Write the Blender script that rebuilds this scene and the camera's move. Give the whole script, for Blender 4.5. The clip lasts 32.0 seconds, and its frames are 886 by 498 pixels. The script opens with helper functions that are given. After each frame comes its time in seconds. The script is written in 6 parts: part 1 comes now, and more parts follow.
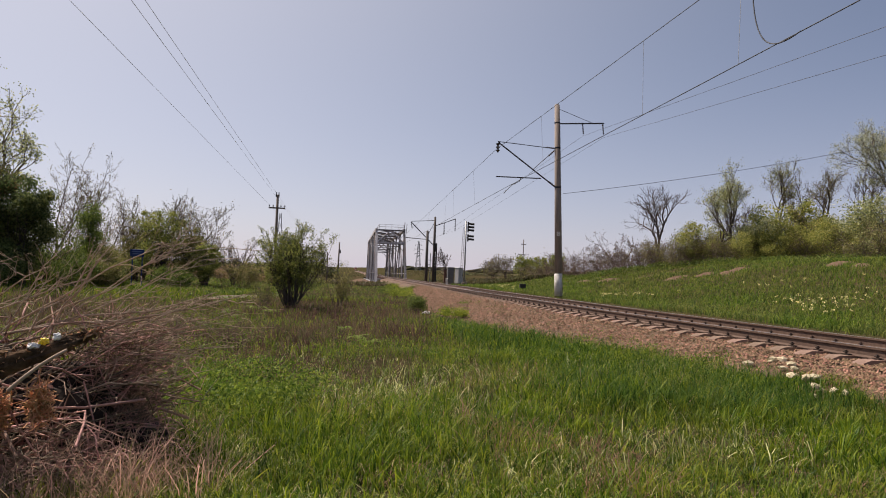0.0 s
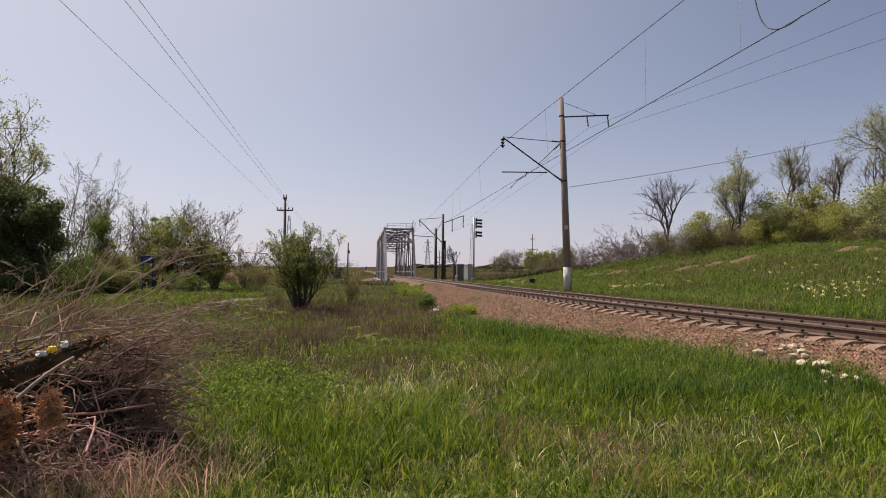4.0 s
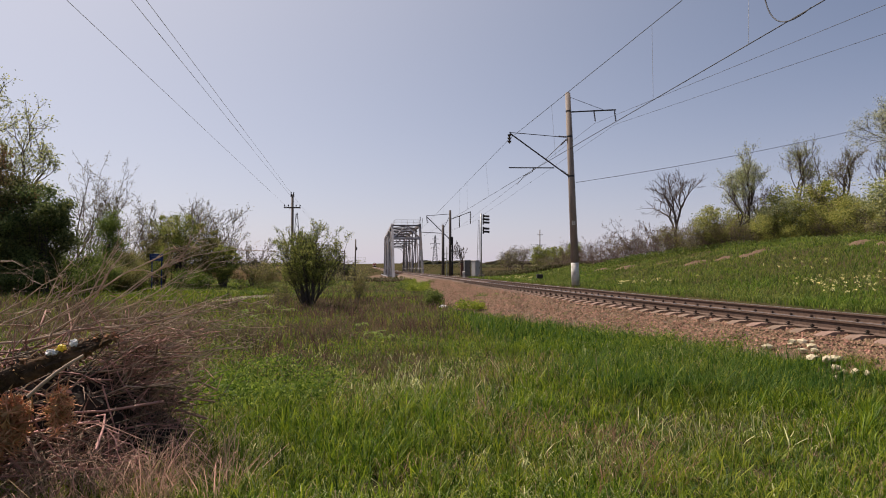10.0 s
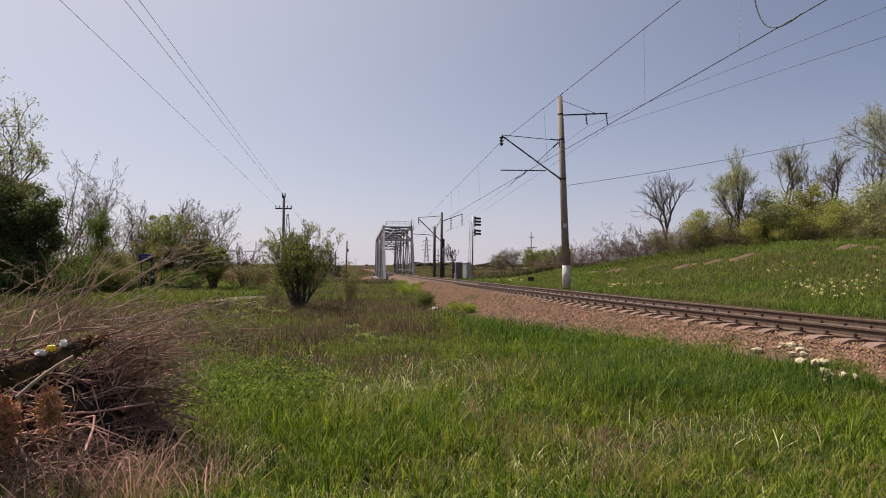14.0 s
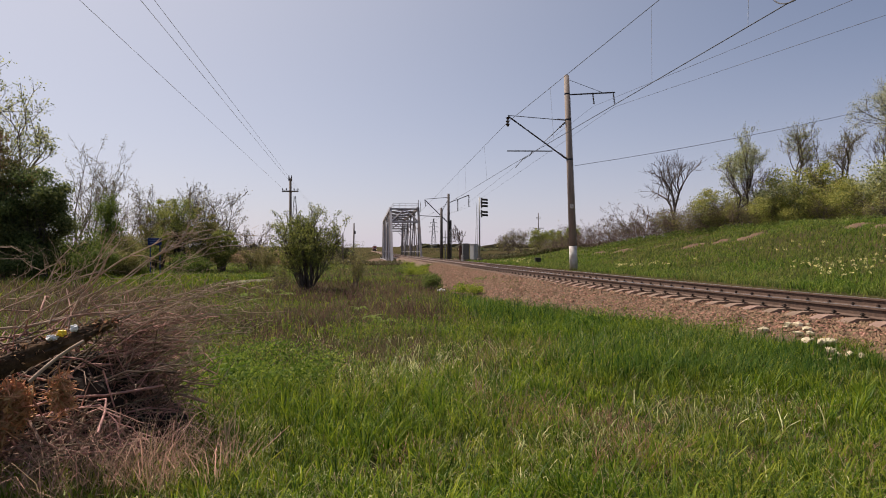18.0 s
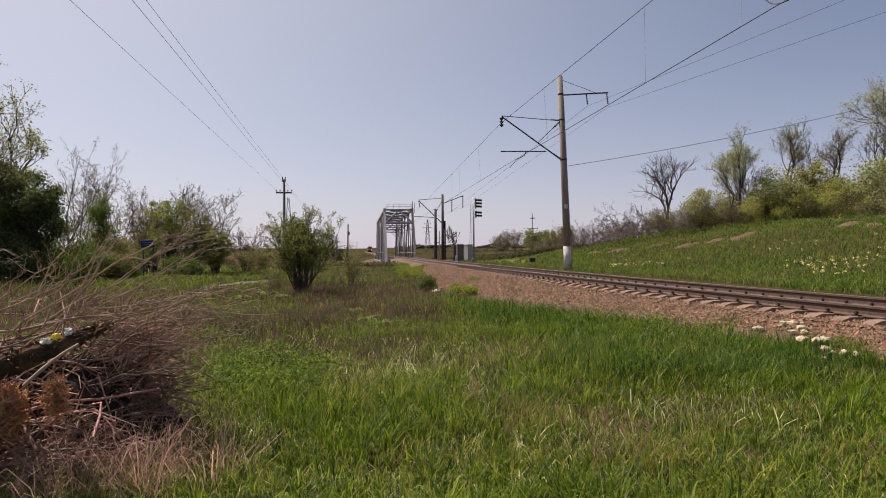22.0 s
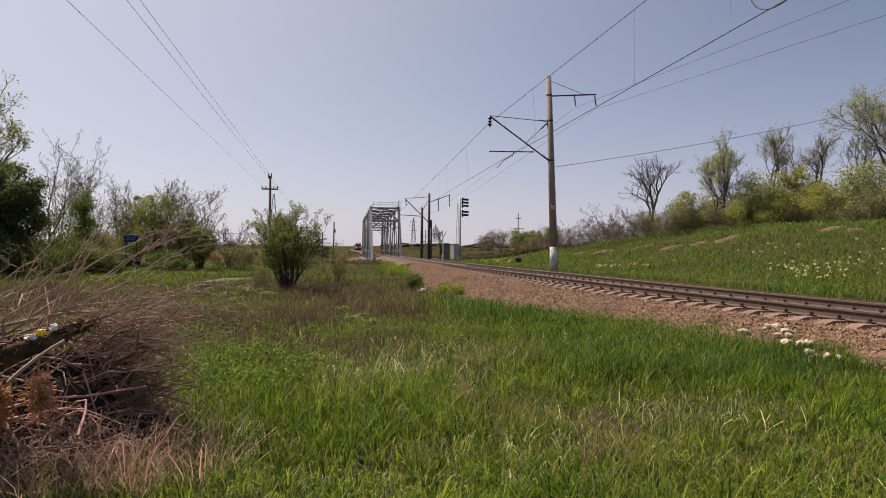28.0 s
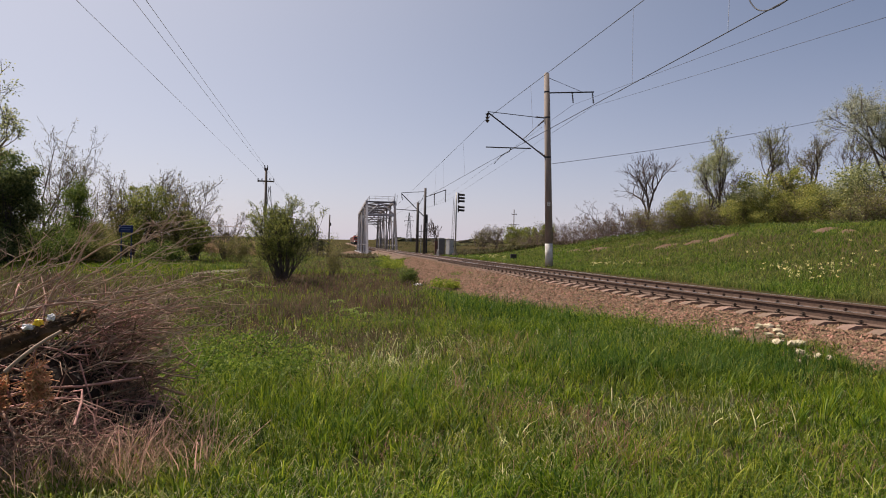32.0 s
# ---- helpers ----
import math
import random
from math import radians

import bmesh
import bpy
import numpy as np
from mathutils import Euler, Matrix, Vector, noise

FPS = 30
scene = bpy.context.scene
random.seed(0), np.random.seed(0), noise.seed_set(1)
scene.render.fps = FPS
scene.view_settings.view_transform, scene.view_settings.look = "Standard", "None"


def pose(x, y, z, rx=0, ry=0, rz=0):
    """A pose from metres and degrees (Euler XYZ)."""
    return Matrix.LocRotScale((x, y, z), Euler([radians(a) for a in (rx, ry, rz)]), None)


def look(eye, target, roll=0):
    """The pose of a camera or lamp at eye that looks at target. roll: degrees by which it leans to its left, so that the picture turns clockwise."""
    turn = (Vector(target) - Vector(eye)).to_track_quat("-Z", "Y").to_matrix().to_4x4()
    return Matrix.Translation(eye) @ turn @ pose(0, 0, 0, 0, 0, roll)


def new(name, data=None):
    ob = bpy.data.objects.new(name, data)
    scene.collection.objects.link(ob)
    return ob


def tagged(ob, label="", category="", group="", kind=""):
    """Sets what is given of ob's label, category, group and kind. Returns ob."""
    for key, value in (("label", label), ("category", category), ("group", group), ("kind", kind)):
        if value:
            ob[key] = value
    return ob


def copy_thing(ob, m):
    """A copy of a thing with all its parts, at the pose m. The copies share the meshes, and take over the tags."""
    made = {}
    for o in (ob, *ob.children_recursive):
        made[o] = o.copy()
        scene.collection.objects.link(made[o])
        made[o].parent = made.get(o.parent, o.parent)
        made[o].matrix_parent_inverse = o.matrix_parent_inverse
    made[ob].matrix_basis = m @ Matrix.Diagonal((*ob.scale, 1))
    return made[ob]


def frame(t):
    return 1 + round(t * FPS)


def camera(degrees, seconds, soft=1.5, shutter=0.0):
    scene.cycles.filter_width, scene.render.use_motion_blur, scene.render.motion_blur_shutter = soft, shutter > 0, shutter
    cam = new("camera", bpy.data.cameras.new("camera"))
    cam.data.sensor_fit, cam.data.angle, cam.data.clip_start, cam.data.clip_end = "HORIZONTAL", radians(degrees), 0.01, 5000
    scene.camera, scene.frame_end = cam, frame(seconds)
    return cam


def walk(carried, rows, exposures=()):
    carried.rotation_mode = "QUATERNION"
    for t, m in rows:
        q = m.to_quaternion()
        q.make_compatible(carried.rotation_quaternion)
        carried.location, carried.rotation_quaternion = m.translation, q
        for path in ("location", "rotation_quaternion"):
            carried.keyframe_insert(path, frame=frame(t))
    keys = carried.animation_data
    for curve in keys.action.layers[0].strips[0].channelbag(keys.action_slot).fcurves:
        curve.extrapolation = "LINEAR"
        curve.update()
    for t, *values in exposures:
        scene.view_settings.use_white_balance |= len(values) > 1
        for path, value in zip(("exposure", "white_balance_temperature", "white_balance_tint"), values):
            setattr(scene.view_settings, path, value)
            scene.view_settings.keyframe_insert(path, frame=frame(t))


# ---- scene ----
# ---------- camera ----------
cam = camera(70, 32.0, soft=1.0)
PATH = [
    (0, pose(-0.078, 0.019, 1.594, 91.893, -2.063, -1.651)),
    (0.5, pose(-0.070, 0.010, 1.597, 91.700, -1.825, -1.792)),
    (1, pose(-0.051, 0.005, 1.594, 92.000, -1.268, -1.457)),
    (1.5, pose(-0.044, 0.014, 1.577, 92.493, -1.054, -1.339)),
    (2, pose(-0.040, 0.006, 1.579, 92.521, -1.197, -1.158)),
    (2.5, pose(-0.025, -0.000, 1.590, 91.959, -0.957, -1.071)),
    (3, pose(-0.013, 0.002, 1.594, 91.688, -0.554, -0.815)),
    (3.5, pose(-0.014, -0.000, 1.597, 91.591, -0.412, -0.795)),
    (5.5, pose(-0.002, -0.004, 1.594, 91.785, -0.126, -0.551)),
    (6, pose(-0.005, 0.002, 1.596, 91.580, -0.183, -0.397)),
    (6.5, pose(0.007, -0.010, 1.598, 91.581, -0.037, -0.094)),
    (7, pose(0.001, 0.001, 1.591, 91.656, 0.050, 0.033)),
    (7.5, pose(0.001, -0.006, 1.596, 91.591, 0.051, -0.068)),
    (8, pose(0.001, -0.014, 1.596, 91.509, -0.047, -0.223)),
    (8.5, pose(-0.008, -0.000, 1.599, 91.427, -0.023, -0.154)),
    (9, pose(0.000, -0.000, 1.600, 91.279, 0.000, 0.000)),
    (9.5, pose(-0.009, 0.007, 1.604, 91.214, -0.130, -0.150)),
    (10, pose(-0.005, 0.003, 1.600, 91.278, -0.008, -0.079)),
    (10.5, pose(0.002, -0.005, 1.601, 91.353, -0.023, -0.177)),
    (11, pose(-0.005, 0.000, 1.596, 91.426, -0.213, -0.312)),
    (11.5, pose(-0.017, 0.006, 1.597, 91.411, -0.221, -0.555)),
    (12, pose(-0.016, 0.007, 1.598, 91.296, -0.065, -0.728)),
    (12.5, pose(-0.022, 0.016, 1.602, 91.198, -0.169, -0.780)),
    (13, pose(-0.017, -0.000, 1.603, 91.257, -0.280, -0.821)),
    (13.5, pose(-0.021, -0.000, 1.601, 91.326, -0.314, -0.905)),
    (14, pose(-0.019, 0.001, 1.600, 91.455, -0.334, -0.874)),
    (14.5, pose(-0.017, 0.003, 1.597, 91.381, -0.073, -0.715)),
    (16.5, pose(0.019, -0.024, 1.601, 90.366, -0.155, -0.166)),
    (17, pose(0.020, -0.034, 1.608, 90.159, -0.037, -0.146)),
    (17.5, pose(0.021, -0.034, 1.613, 89.958, 0.074, -0.077)),
    (18, pose(0.003, -0.020, 1.613, 89.772, 0.096, -0.216)),
    (18.5, pose(0.008, -0.022, 1.613, 89.756, 0.116, -0.269)),
    (19, pose(-0.022, 0.005, 1.614, 89.556, 0.305, -0.768)),
    (19.5, pose(-0.021, 0.004, 1.616, 89.568, 0.247, -0.761)),
    (20, pose(-0.018, -0.001, 1.621, 89.438, 0.121, -0.707)),
    (20.5, pose(-0.018, 0.002, 1.616, 89.565, 0.031, -0.723)),
    (21, pose(-0.015, -0.007, 1.618, 89.550, 0.166, -0.764)),
    (21.5, pose(-0.015, -0.004, 1.618, 89.616, 0.273, -0.776)),
    (22, pose(-0.017, -0.008, 1.614, 89.834, 0.384, -0.752)),
    (22.5, pose(-0.013, -0.014, 1.616, 89.935, 0.317, -0.759)),
    (23, pose(-0.008, -0.023, 1.613, 89.985, 0.298, -0.702)),
    (23.5, pose(-0.008, -0.026, 1.613, 89.958, 0.225, -0.705)),
    (24, pose(-0.015, -0.019, 1.612, 89.814, 0.347, -0.648)),
    (24.5, pose(-0.024, -0.009, 1.614, 89.768, 0.276, -0.809)),
    (25, pose(-0.023, -0.012, 1.615, 89.825, 0.063, -0.935)),
    (25.5, pose(-0.031, -0.008, 1.618, 89.883, -0.145, -0.924)),
    (27.5, pose(-0.062, 0.009, 1.603, 90.323, -0.029, -1.992)),
    (28, pose(-0.070, 0.014, 1.618, 89.734, -0.385, -2.051)),
    (28.5, pose(-0.083, 0.017, 1.625, 89.330, -0.217, -2.432)),
    (29, pose(-0.084, 0.020, 1.639, 88.828, -0.279, -2.663)),
    (29.5, pose(-0.088, 0.027, 1.637, 88.725, -0.606, -2.676)),
    (30, pose(-0.079, 0.023, 1.639, 88.730, -0.811, -2.349)),
    (30.5, pose(-0.076, 0.005, 1.636, 88.820, -1.105, -2.166)),
    (31, pose(-0.078, 0.004, 1.638, 88.857, -1.431, -2.111)),
    (31.5, pose(-0.085, 0.005, 1.633, 88.981, -1.435, -2.333)),
    (32, pose(-0.081, -0.016, 1.628, 89.279, -1.269, -2.472)),
]

walk(cam, PATH, [(0, 0.28, 7100, 15), (32, 0.28, 7100, 15)])

# ---------- world, sun, exposure ----------
SUN_EL, SUN_AZ = 53.0, 54.0          # degrees above the horizon; degrees to the left of the way ahead
world = bpy.data.worlds.new("world")
scene.world = world
world.use_nodes = True
wt = world.node_tree
sky = wt.nodes.new("ShaderNodeTexSky")
sky.sky_type, sky.sun_disc = "NISHITA", False
sky.sun_elevation, sky.sun_rotation = radians(SUN_EL), radians(-SUN_AZ)
sky.air_density, sky.dust_density, sky.ozone_density = 0.9, 0.6, 4.0
wt.nodes["Background"].inputs["Strength"].default_value = 0.070
# spring haze over the clear sky: thicker towards the horizon and round the sun
sky_dir = wt.nodes.new("ShaderNodeTexCoord").outputs["Generated"]
split = wt.nodes.new("ShaderNodeSeparateXYZ")
wt.links.new(sky_dir, split.inputs[0])


def sky_math(op, a, b):
    n = wt.nodes.new("ShaderNodeMath")
    n.operation, n.use_clamp = op, op in ("ADD", "MULTIPLY", "SUBTRACT")
    for i, v in enumerate((a, b)):
        if isinstance(v, (int, float)):
            n.inputs[i].default_value = v
        else:
            wt.links.new(v, n.inputs[i])
    return n.outputs[0]


to_sun = (-math.sin(radians(SUN_AZ)) * math.cos(radians(SUN_EL)), math.cos(radians(SUN_AZ)) * math.cos(radians(SUN_EL)), math.sin(radians(SUN_EL)))
dot = wt.nodes.new("ShaderNodeVectorMath")
dot.operation = "DOT_PRODUCT"
wt.links.new(sky_dir, dot.inputs[0])
dot.inputs[1].default_value = to_sun
low = sky_math("MULTIPLY", sky_math("POWER", sky_math("SUBTRACT", 1.0, split.outputs["Z"]), 5.0), 0.70)
round_sun = sky_math("MULTIPLY", sky_math("POWER", sky_math("ADD", dot.outputs["Value"], 0.0), 2.2), 0.66)


def hazed(under, amount, colour):
    n = wt.nodes.new("ShaderNodeMix")
    n.data_type = "RGBA"
    wt.links.new(amount, n.inputs["Factor"]), wt.links.new(under, n.inputs[6])
    n.inputs[7].default_value = (*colour, 1)
    return n.outputs[2]


air = hazed(hazed(sky.outputs[0], low, (7.3, 7.25, 9.5)), round_sun, (11.9, 11.95, 12.7))
wt.links.new(air, wt.nodes["Background"].inputs[0])
sun = new("sun", bpy.data.lights.new("sun", "SUN"))
sun.data.energy, sun.data.angle, sun.data.color = 5.0, radians(0.53), (1.0, 0.95, 0.87)
ce = math.cos(radians(SUN_EL))
sun.matrix_world = look((-math.sin(radians(SUN_AZ)) * ce * 90, math.cos(radians(SUN_AZ)) * ce * 90, math.sin(radians(SUN_EL)) * 90), (0, 0, 0))


# ---------- materials ----------
def mat(name, c1, c2, scale=6.0, rough=0.8, metal=0.0, bump=0.3, c3=None, scale3=0.5, mix3=0.5,
        piece=0.0, island=0.0, through_light=0.0, stretch=(1, 1, 1), spec=0.4, place=False, dist=0.02):
    """Two noises (grain, patches), optional spread by piece or by island, optional light through thin leaves."""
    m = bpy.data.materials.new(name)
    m.use_nodes = True
    nt = m.node_tree
    L, N = nt.links.new, nt.nodes.new
    b = nt.nodes["Principled BSDF"]
    b.inputs["Roughness"].default_value, b.inputs["Metallic"].default_value = rough, metal
    b.inputs["Specular IOR Level"].default_value = spec
    mp = N("ShaderNodeMapping")
    mp.inputs["Scale"].default_value = stretch
    if place:
        L(N("ShaderNodeNewGeometry").outputs["Position"], mp.inputs[0])
    else:
        L(N("ShaderNodeTexCoord").outputs["Object"], mp.inputs[0])
    n1 = N("ShaderNodeTexNoise")
    n1.inputs["Scale"].default_value, n1.inputs["Detail"].default_value, n1.inputs["Roughness"].default_value = scale, 6, 0.65
    L(mp.outputs[0], n1.inputs["Vector"])
    r1 = N("ShaderNodeValToRGB")
    r1.color_ramp.elements[0].position, r1.color_ramp.elements[1].position = 0.33, 0.67
    r1.color_ramp.elements[0].color, r1.color_ramp.elements[1].color = (*c1, 1), (*c2, 1)
    L(n1.outputs["Fac"], r1.inputs[0])
    col = r1.outputs[0]
    if c3:
        n2 = N("ShaderNodeTexNoise")
        n2.inputs["Scale"].default_value, n2.inputs["Detail"].default_value = scale3, 4
        L(mp.outputs[0], n2.inputs["Vector"])
        mr = N("ShaderNodeMapRange")
        mr.inputs["From Min"].default_value, mr.inputs["From Max"].default_value, mr.inputs["To Max"].default_value = 0.42, 0.62, mix3
        L(n2.outputs["Fac"], mr.inputs["Value"])
        mx = N("ShaderNodeMix")
        mx.data_type = "RGBA"
        L(mr.outputs[0], mx.inputs["Factor"]), L(col, mx.inputs[6])
        mx.inputs[7].default_value = (*c3, 1)
        col = mx.outputs[2]
    for amount, src in ((piece, "piece"), (island, "island")):
        if amount:
            rnd = N("ShaderNodeObjectInfo").outputs["Random"] if src == "piece" else N("ShaderNodeNewGeometry").outputs["Random Per Island"]
            mr = N("ShaderNodeMapRange")
            mr.inputs["To Min"].default_value, mr.inputs["To Max"].default_value = 1 - amount, 1 + amount
            L(rnd, mr.inputs["Value"])
            hs = N("ShaderNodeHueSaturation")
            L(mr.outputs[0], hs.inputs["Value"]), L(col, hs.inputs["Color"])
            mh = N("ShaderNodeMapRange")
            mh.inputs["To Min"].default_value, mh.inputs["To Max"].default_value = 0.5 + amount * 0.06, 0.5 - amount * 0.06
            L(rnd, mh.inputs["Value"]), L(mh.outputs[0], hs.inputs["Hue"])
            col = hs.outputs[0]
    L(col, b.inputs["Base Color"])
    if bump:
        bp = N("ShaderNodeBump")
        bp.inputs["Strength"].default_value, bp.inputs["Distance"].default_value = bump, dist
        L(n1.outputs["Fac"], bp.inputs["Height"]), L(bp.outputs[0], b.inputs["Normal"])
    if through_light:
        tr = N("ShaderNodeBsdfTranslucent")
        L(col, tr.inputs["Color"])
        ms = N("ShaderNodeMixShader")
        ms.inputs[0].default_value = through_light
        L(b.outputs[0], ms.inputs[1]), L(tr.outputs[0], ms.inputs[2])
        L(ms.outputs[0], nt.nodes["Material Output"].inputs[0])
    return m


M_SOIL = mat("meadow_soil", (0.034, 0.035, 0.014), (0.062, 0.057, 0.026), 3.0, 0.95, spec=0.0, c3=(0.075, 0.055, 0.032), scale3=0.22, mix3=0.8, bump=0.6, place=True, dist=0.1)
M_BARE = mat("bare_earth", (0.085, 0.046, 0.027), (0.145, 0.083, 0.05), 9, 0.95, bump=0.8, c3=(0.15, 0.10, 0.06), scale3=2, place=True)
M_PATH = mat("dirt_path", (0.12, 0.095, 0.06), (0.18, 0.145, 0.095), 5, 0.95, bump=0.4, c3=(0.08, 0.10, 0.03), scale3=0.7, mix3=0.8, place=True)
M_BALLAST = mat("ballast_bed", (0.055, 0.031, 0.02), (0.16, 0.092, 0.056), 22, 0.9, bump=1.0, c3=(0.20, 0.13, 0.08), scale3=0.5, mix3=0.5, place=True, dist=0.05)
M_STONE = mat("ballast_stone", (0.15, 0.085, 0.049), (0.30, 0.182, 0.108), 9, 0.85, island=0.5, bump=0.3, place=True)
M_PALE = mat("pale_stone", (0.34, 0.285, 0.18), (0.52, 0.455, 0.31), 9, 0.85, island=0.15, piece=0.15)
M_CONC = mat("mast_concrete", (0.19, 0.15, 0.13), (0.29, 0.24, 0.21), 5, 0.85, bump=0.4, c3=(0.20, 0.15, 0.12), scale3=1.2, mix3=0.6, stretch=(1, 1, 0.25))
# darker copy of the concrete: the far posts' silhouette shade is in its colour
M_CONCD = mat("silhouette_dark_concrete", (0.055, 0.045, 0.042), (0.10, 0.085, 0.078), 5, 0.85, bump=0.4, c3=(0.14, 0.11, 0.10), scale3=1.2, mix3=0.5, stretch=(1, 1, 0.25))
M_WHITEWASH = mat("whitewash", (0.50, 0.48, 0.45), (0.68, 0.66, 0.63), 9, 0.9, c3=(0.36, 0.32, 0.28), scale3=4, mix3=0.8)
M_TIE = mat("sleeper_concrete", (0.19, 0.12, 0.088), (0.30, 0.20, 0.15), 10, 0.9, piece=0.15, bump=0.5, c3=(0.16, 0.10, 0.075), scale3=3)
M_RAIL = mat("rail_rust", (0.072, 0.042, 0.030), (0.13, 0.078, 0.057), 14, 0.7, 0.0, bump=0.3, place=True)
M_RAILTOP = mat("rail_polished_top", (0.42, 0.40, 0.39), (0.55, 0.53, 0.51), 20, 0.28, 0.9, bump=0.05, place=True)
M_CLIP = mat("fastening_iron", (0.03, 0.022, 0.018), (0.07, 0.045, 0.035), 20, 0.7, 0.3, piece=0.2)
M_STEEL = mat("bridge_grey_paint", (0.34, 0.325, 0.35), (0.44, 0.425, 0.45), 1.5, 0.55, c3=(0.30, 0.25, 0.24), scale3=0.6, mix3=0.5)
M_STEELD = mat("bridge_dark_steel", (0.12, 0.112, 0.12), (0.20, 0.185, 0.19), 1.5, 0.6, c3=(0.16, 0.11, 0.10), scale3=0.6, mix3=0.6)
M_IRON = mat("dark_iron", (0.022, 0.022, 0.028), (0.045, 0.042, 0.045), 12, 0.6, 0.4)
M_GALV = mat("galvanised_steel", (0.24, 0.24, 0.24), (0.33, 0.33, 0.32), 8, 0.5, 0.5)
M_WIRE = mat("wire_metal", (0.035, 0.035, 0.042), (0.06, 0.06, 0.065), 5, 0.6, 0.4, bump=0)
M_WIREL = mat("weathered_cable", (0.46, 0.47, 0.50), (0.56, 0.57, 0.60), 5, 0.6, 0.0, bump=0)
M_WIREM = mat("grey_line_cable", (0.06, 0.06, 0.075), (0.10, 0.10, 0.115), 5, 0.7, 0.2, bump=0)
M_PORC = mat("insulator_glaze", (0.025, 0.018, 0.016), (0.05, 0.03, 0.025), 8, 0.25, bump=0)
M_WOODPOLE = mat("pole_wood", (0.10, 0.08, 0.068), (0.165, 0.13, 0.112), 8, 0.9, stretch=(1, 1, 0.08), bump=0.6)
M_BLUE = mat("sign_blue", (0.012, 0.03, 0.12), (0.02, 0.045, 0.16), 6, 0.6, bump=0)
M_BLUEL = mat("sign_light_bar", (0.10, 0.14, 0.30), (0.14, 0.19, 0.38), 6, 0.6, bump=0)
M_CAB = mat("cabinet_light_grey", (0.33, 0.33, 0.335), (0.42, 0.42, 0.42), 4, 0.6, c3=(0.35, 0.33, 0.31), scale3=2)
M_CABD = mat("cabinet_rust_brown", (0.09, 0.045, 0.035), (0.15, 0.07, 0.05), 6, 0.8)
# red paint, dulled in its colour for the haze of the distance
M_RED = mat("locomotive_hazed_red", (0.30, 0.055, 0.045), (0.36, 0.075, 0.06), 2, 0.45, bump=0)
M_GREYP = mat("locomotive_grey", (0.22, 0.22, 0.24), (0.30, 0.30, 0.31), 2, 0.5, bump=0)
M_DARK = mat("underframe_black", (0.015, 0.014, 0.014), (0.04, 0.035, 0.03), 4, 0.7)
M_GLASS = mat("dark_window_glass", (0.01, 0.012, 0.015), (0.02, 0.022, 0.025), 4, 0.08, bump=0, spec=0.8)
M_BARK = mat("grey_bark", (0.085, 0.062, 0.052), (0.17, 0.13, 0.11), 9, 0.9, stretch=(1, 1, 0.3), bump=0.6)
M_TWIG = mat("bare_twigs", (0.13, 0.098, 0.085), (0.23, 0.175, 0.152), 3, 0.9, island=0.3, bump=0)
M_STICK = mat("dead_sticks", (0.13, 0.074, 0.053), (0.43, 0.275, 0.20), 5, 0.8, island=0.65, bump=0.2)
M_STICKP = mat("pale_dead_branches", (0.27, 0.185, 0.13), (0.44, 0.325, 0.235), 5, 0.8, island=0.25, bump=0.3)
M_LOG = mat("rotten_log_bark", (0.030, 0.020, 0.014), (0.10, 0.066, 0.045), 22, 0.95, bump=1.0, c3=(0.20, 0.12, 0.07), scale3=5, mix3=0.7, spec=0.1)
# shade deep inside the brush heap, put into the colour
M_GAPSHADE = mat("gap_shade_core", (0.014, 0.010, 0.008), (0.045, 0.030, 0.022), 8, 0.95, bump=0.8)
M_ROOT = mat("orange_rotten_wood", (0.58, 0.28, 0.14), (0.76, 0.43, 0.23), 14, 0.95, island=0.3, bump=0.5, c3=(0.18, 0.08, 0.04), scale3=3)
M_BAGW = mat("white_plastic", (0.76, 0.74, 0.74), (0.84, 0.83, 0.82), 8, 0.4, through_light=0.15, bump=0.2)
M_BAGY = mat("yellow_plastic", (0.80, 0.62, 0.04), (0.88, 0.72, 0.10), 8, 0.4, through_light=0.3, bump=0.2)
BLADE = dict(rough=0.5, island=0.75, bump=0, through_light=0.44, place=True, spec=0.2)
LEAF = dict(rough=0.55, island=0.6, bump=0, through_light=0.42, place=True, spec=0.16)
M_GRASS = mat("fresh_grass", (0.078, 0.145, 0.009), (0.165, 0.25, 0.020), 1.6, c3=(0.16, 0.20, 0.028), scale3=0.6, mix3=0.6, **BLADE)
M_BANK = mat("lush_bank_grass", (0.09, 0.17, 0.018), (0.165, 0.25, 0.035), 1.2, c3=(0.16, 0.17, 0.05), scale3=0.4, mix3=0.6, **LEAF)
M_WOODS = mat("far_woods", (0.055, 0.048, 0.034), (0.085, 0.072, 0.05), 0.2, 0.9, c3=(0.05, 0.055, 0.030), scale3=0.03, mix3=0.7, place=True, spec=0.0)
M_THORN = mat("bare_thicket_twigs", (0.115, 0.078, 0.062), (0.20, 0.138, 0.11), 3, 0.9, island=0.3, bump=0)
M_GRASSB = mat("bank_grass", (0.095, 0.16, 0.022), (0.165, 0.23, 0.042), 0.8, c3=(0.17, 0.155, 0.06), scale3=0.35, mix3=0.6, **LEAF)
M_ROUGH = mat("rough_field_growth", (0.075, 0.062, 0.032), (0.125, 0.10, 0.055), 0.3, c3=(0.085, 0.10, 0.03), scale3=0.08, mix3=0.8, **LEAF)
M_GRASSD = mat("dark_lush_grass", (0.040, 0.102, 0.016), (0.076, 0.152, 0.026), 1.6, c3=(0.10, 0.175, 0.03), scale3=0.5, mix3=0.6, **BLADE)
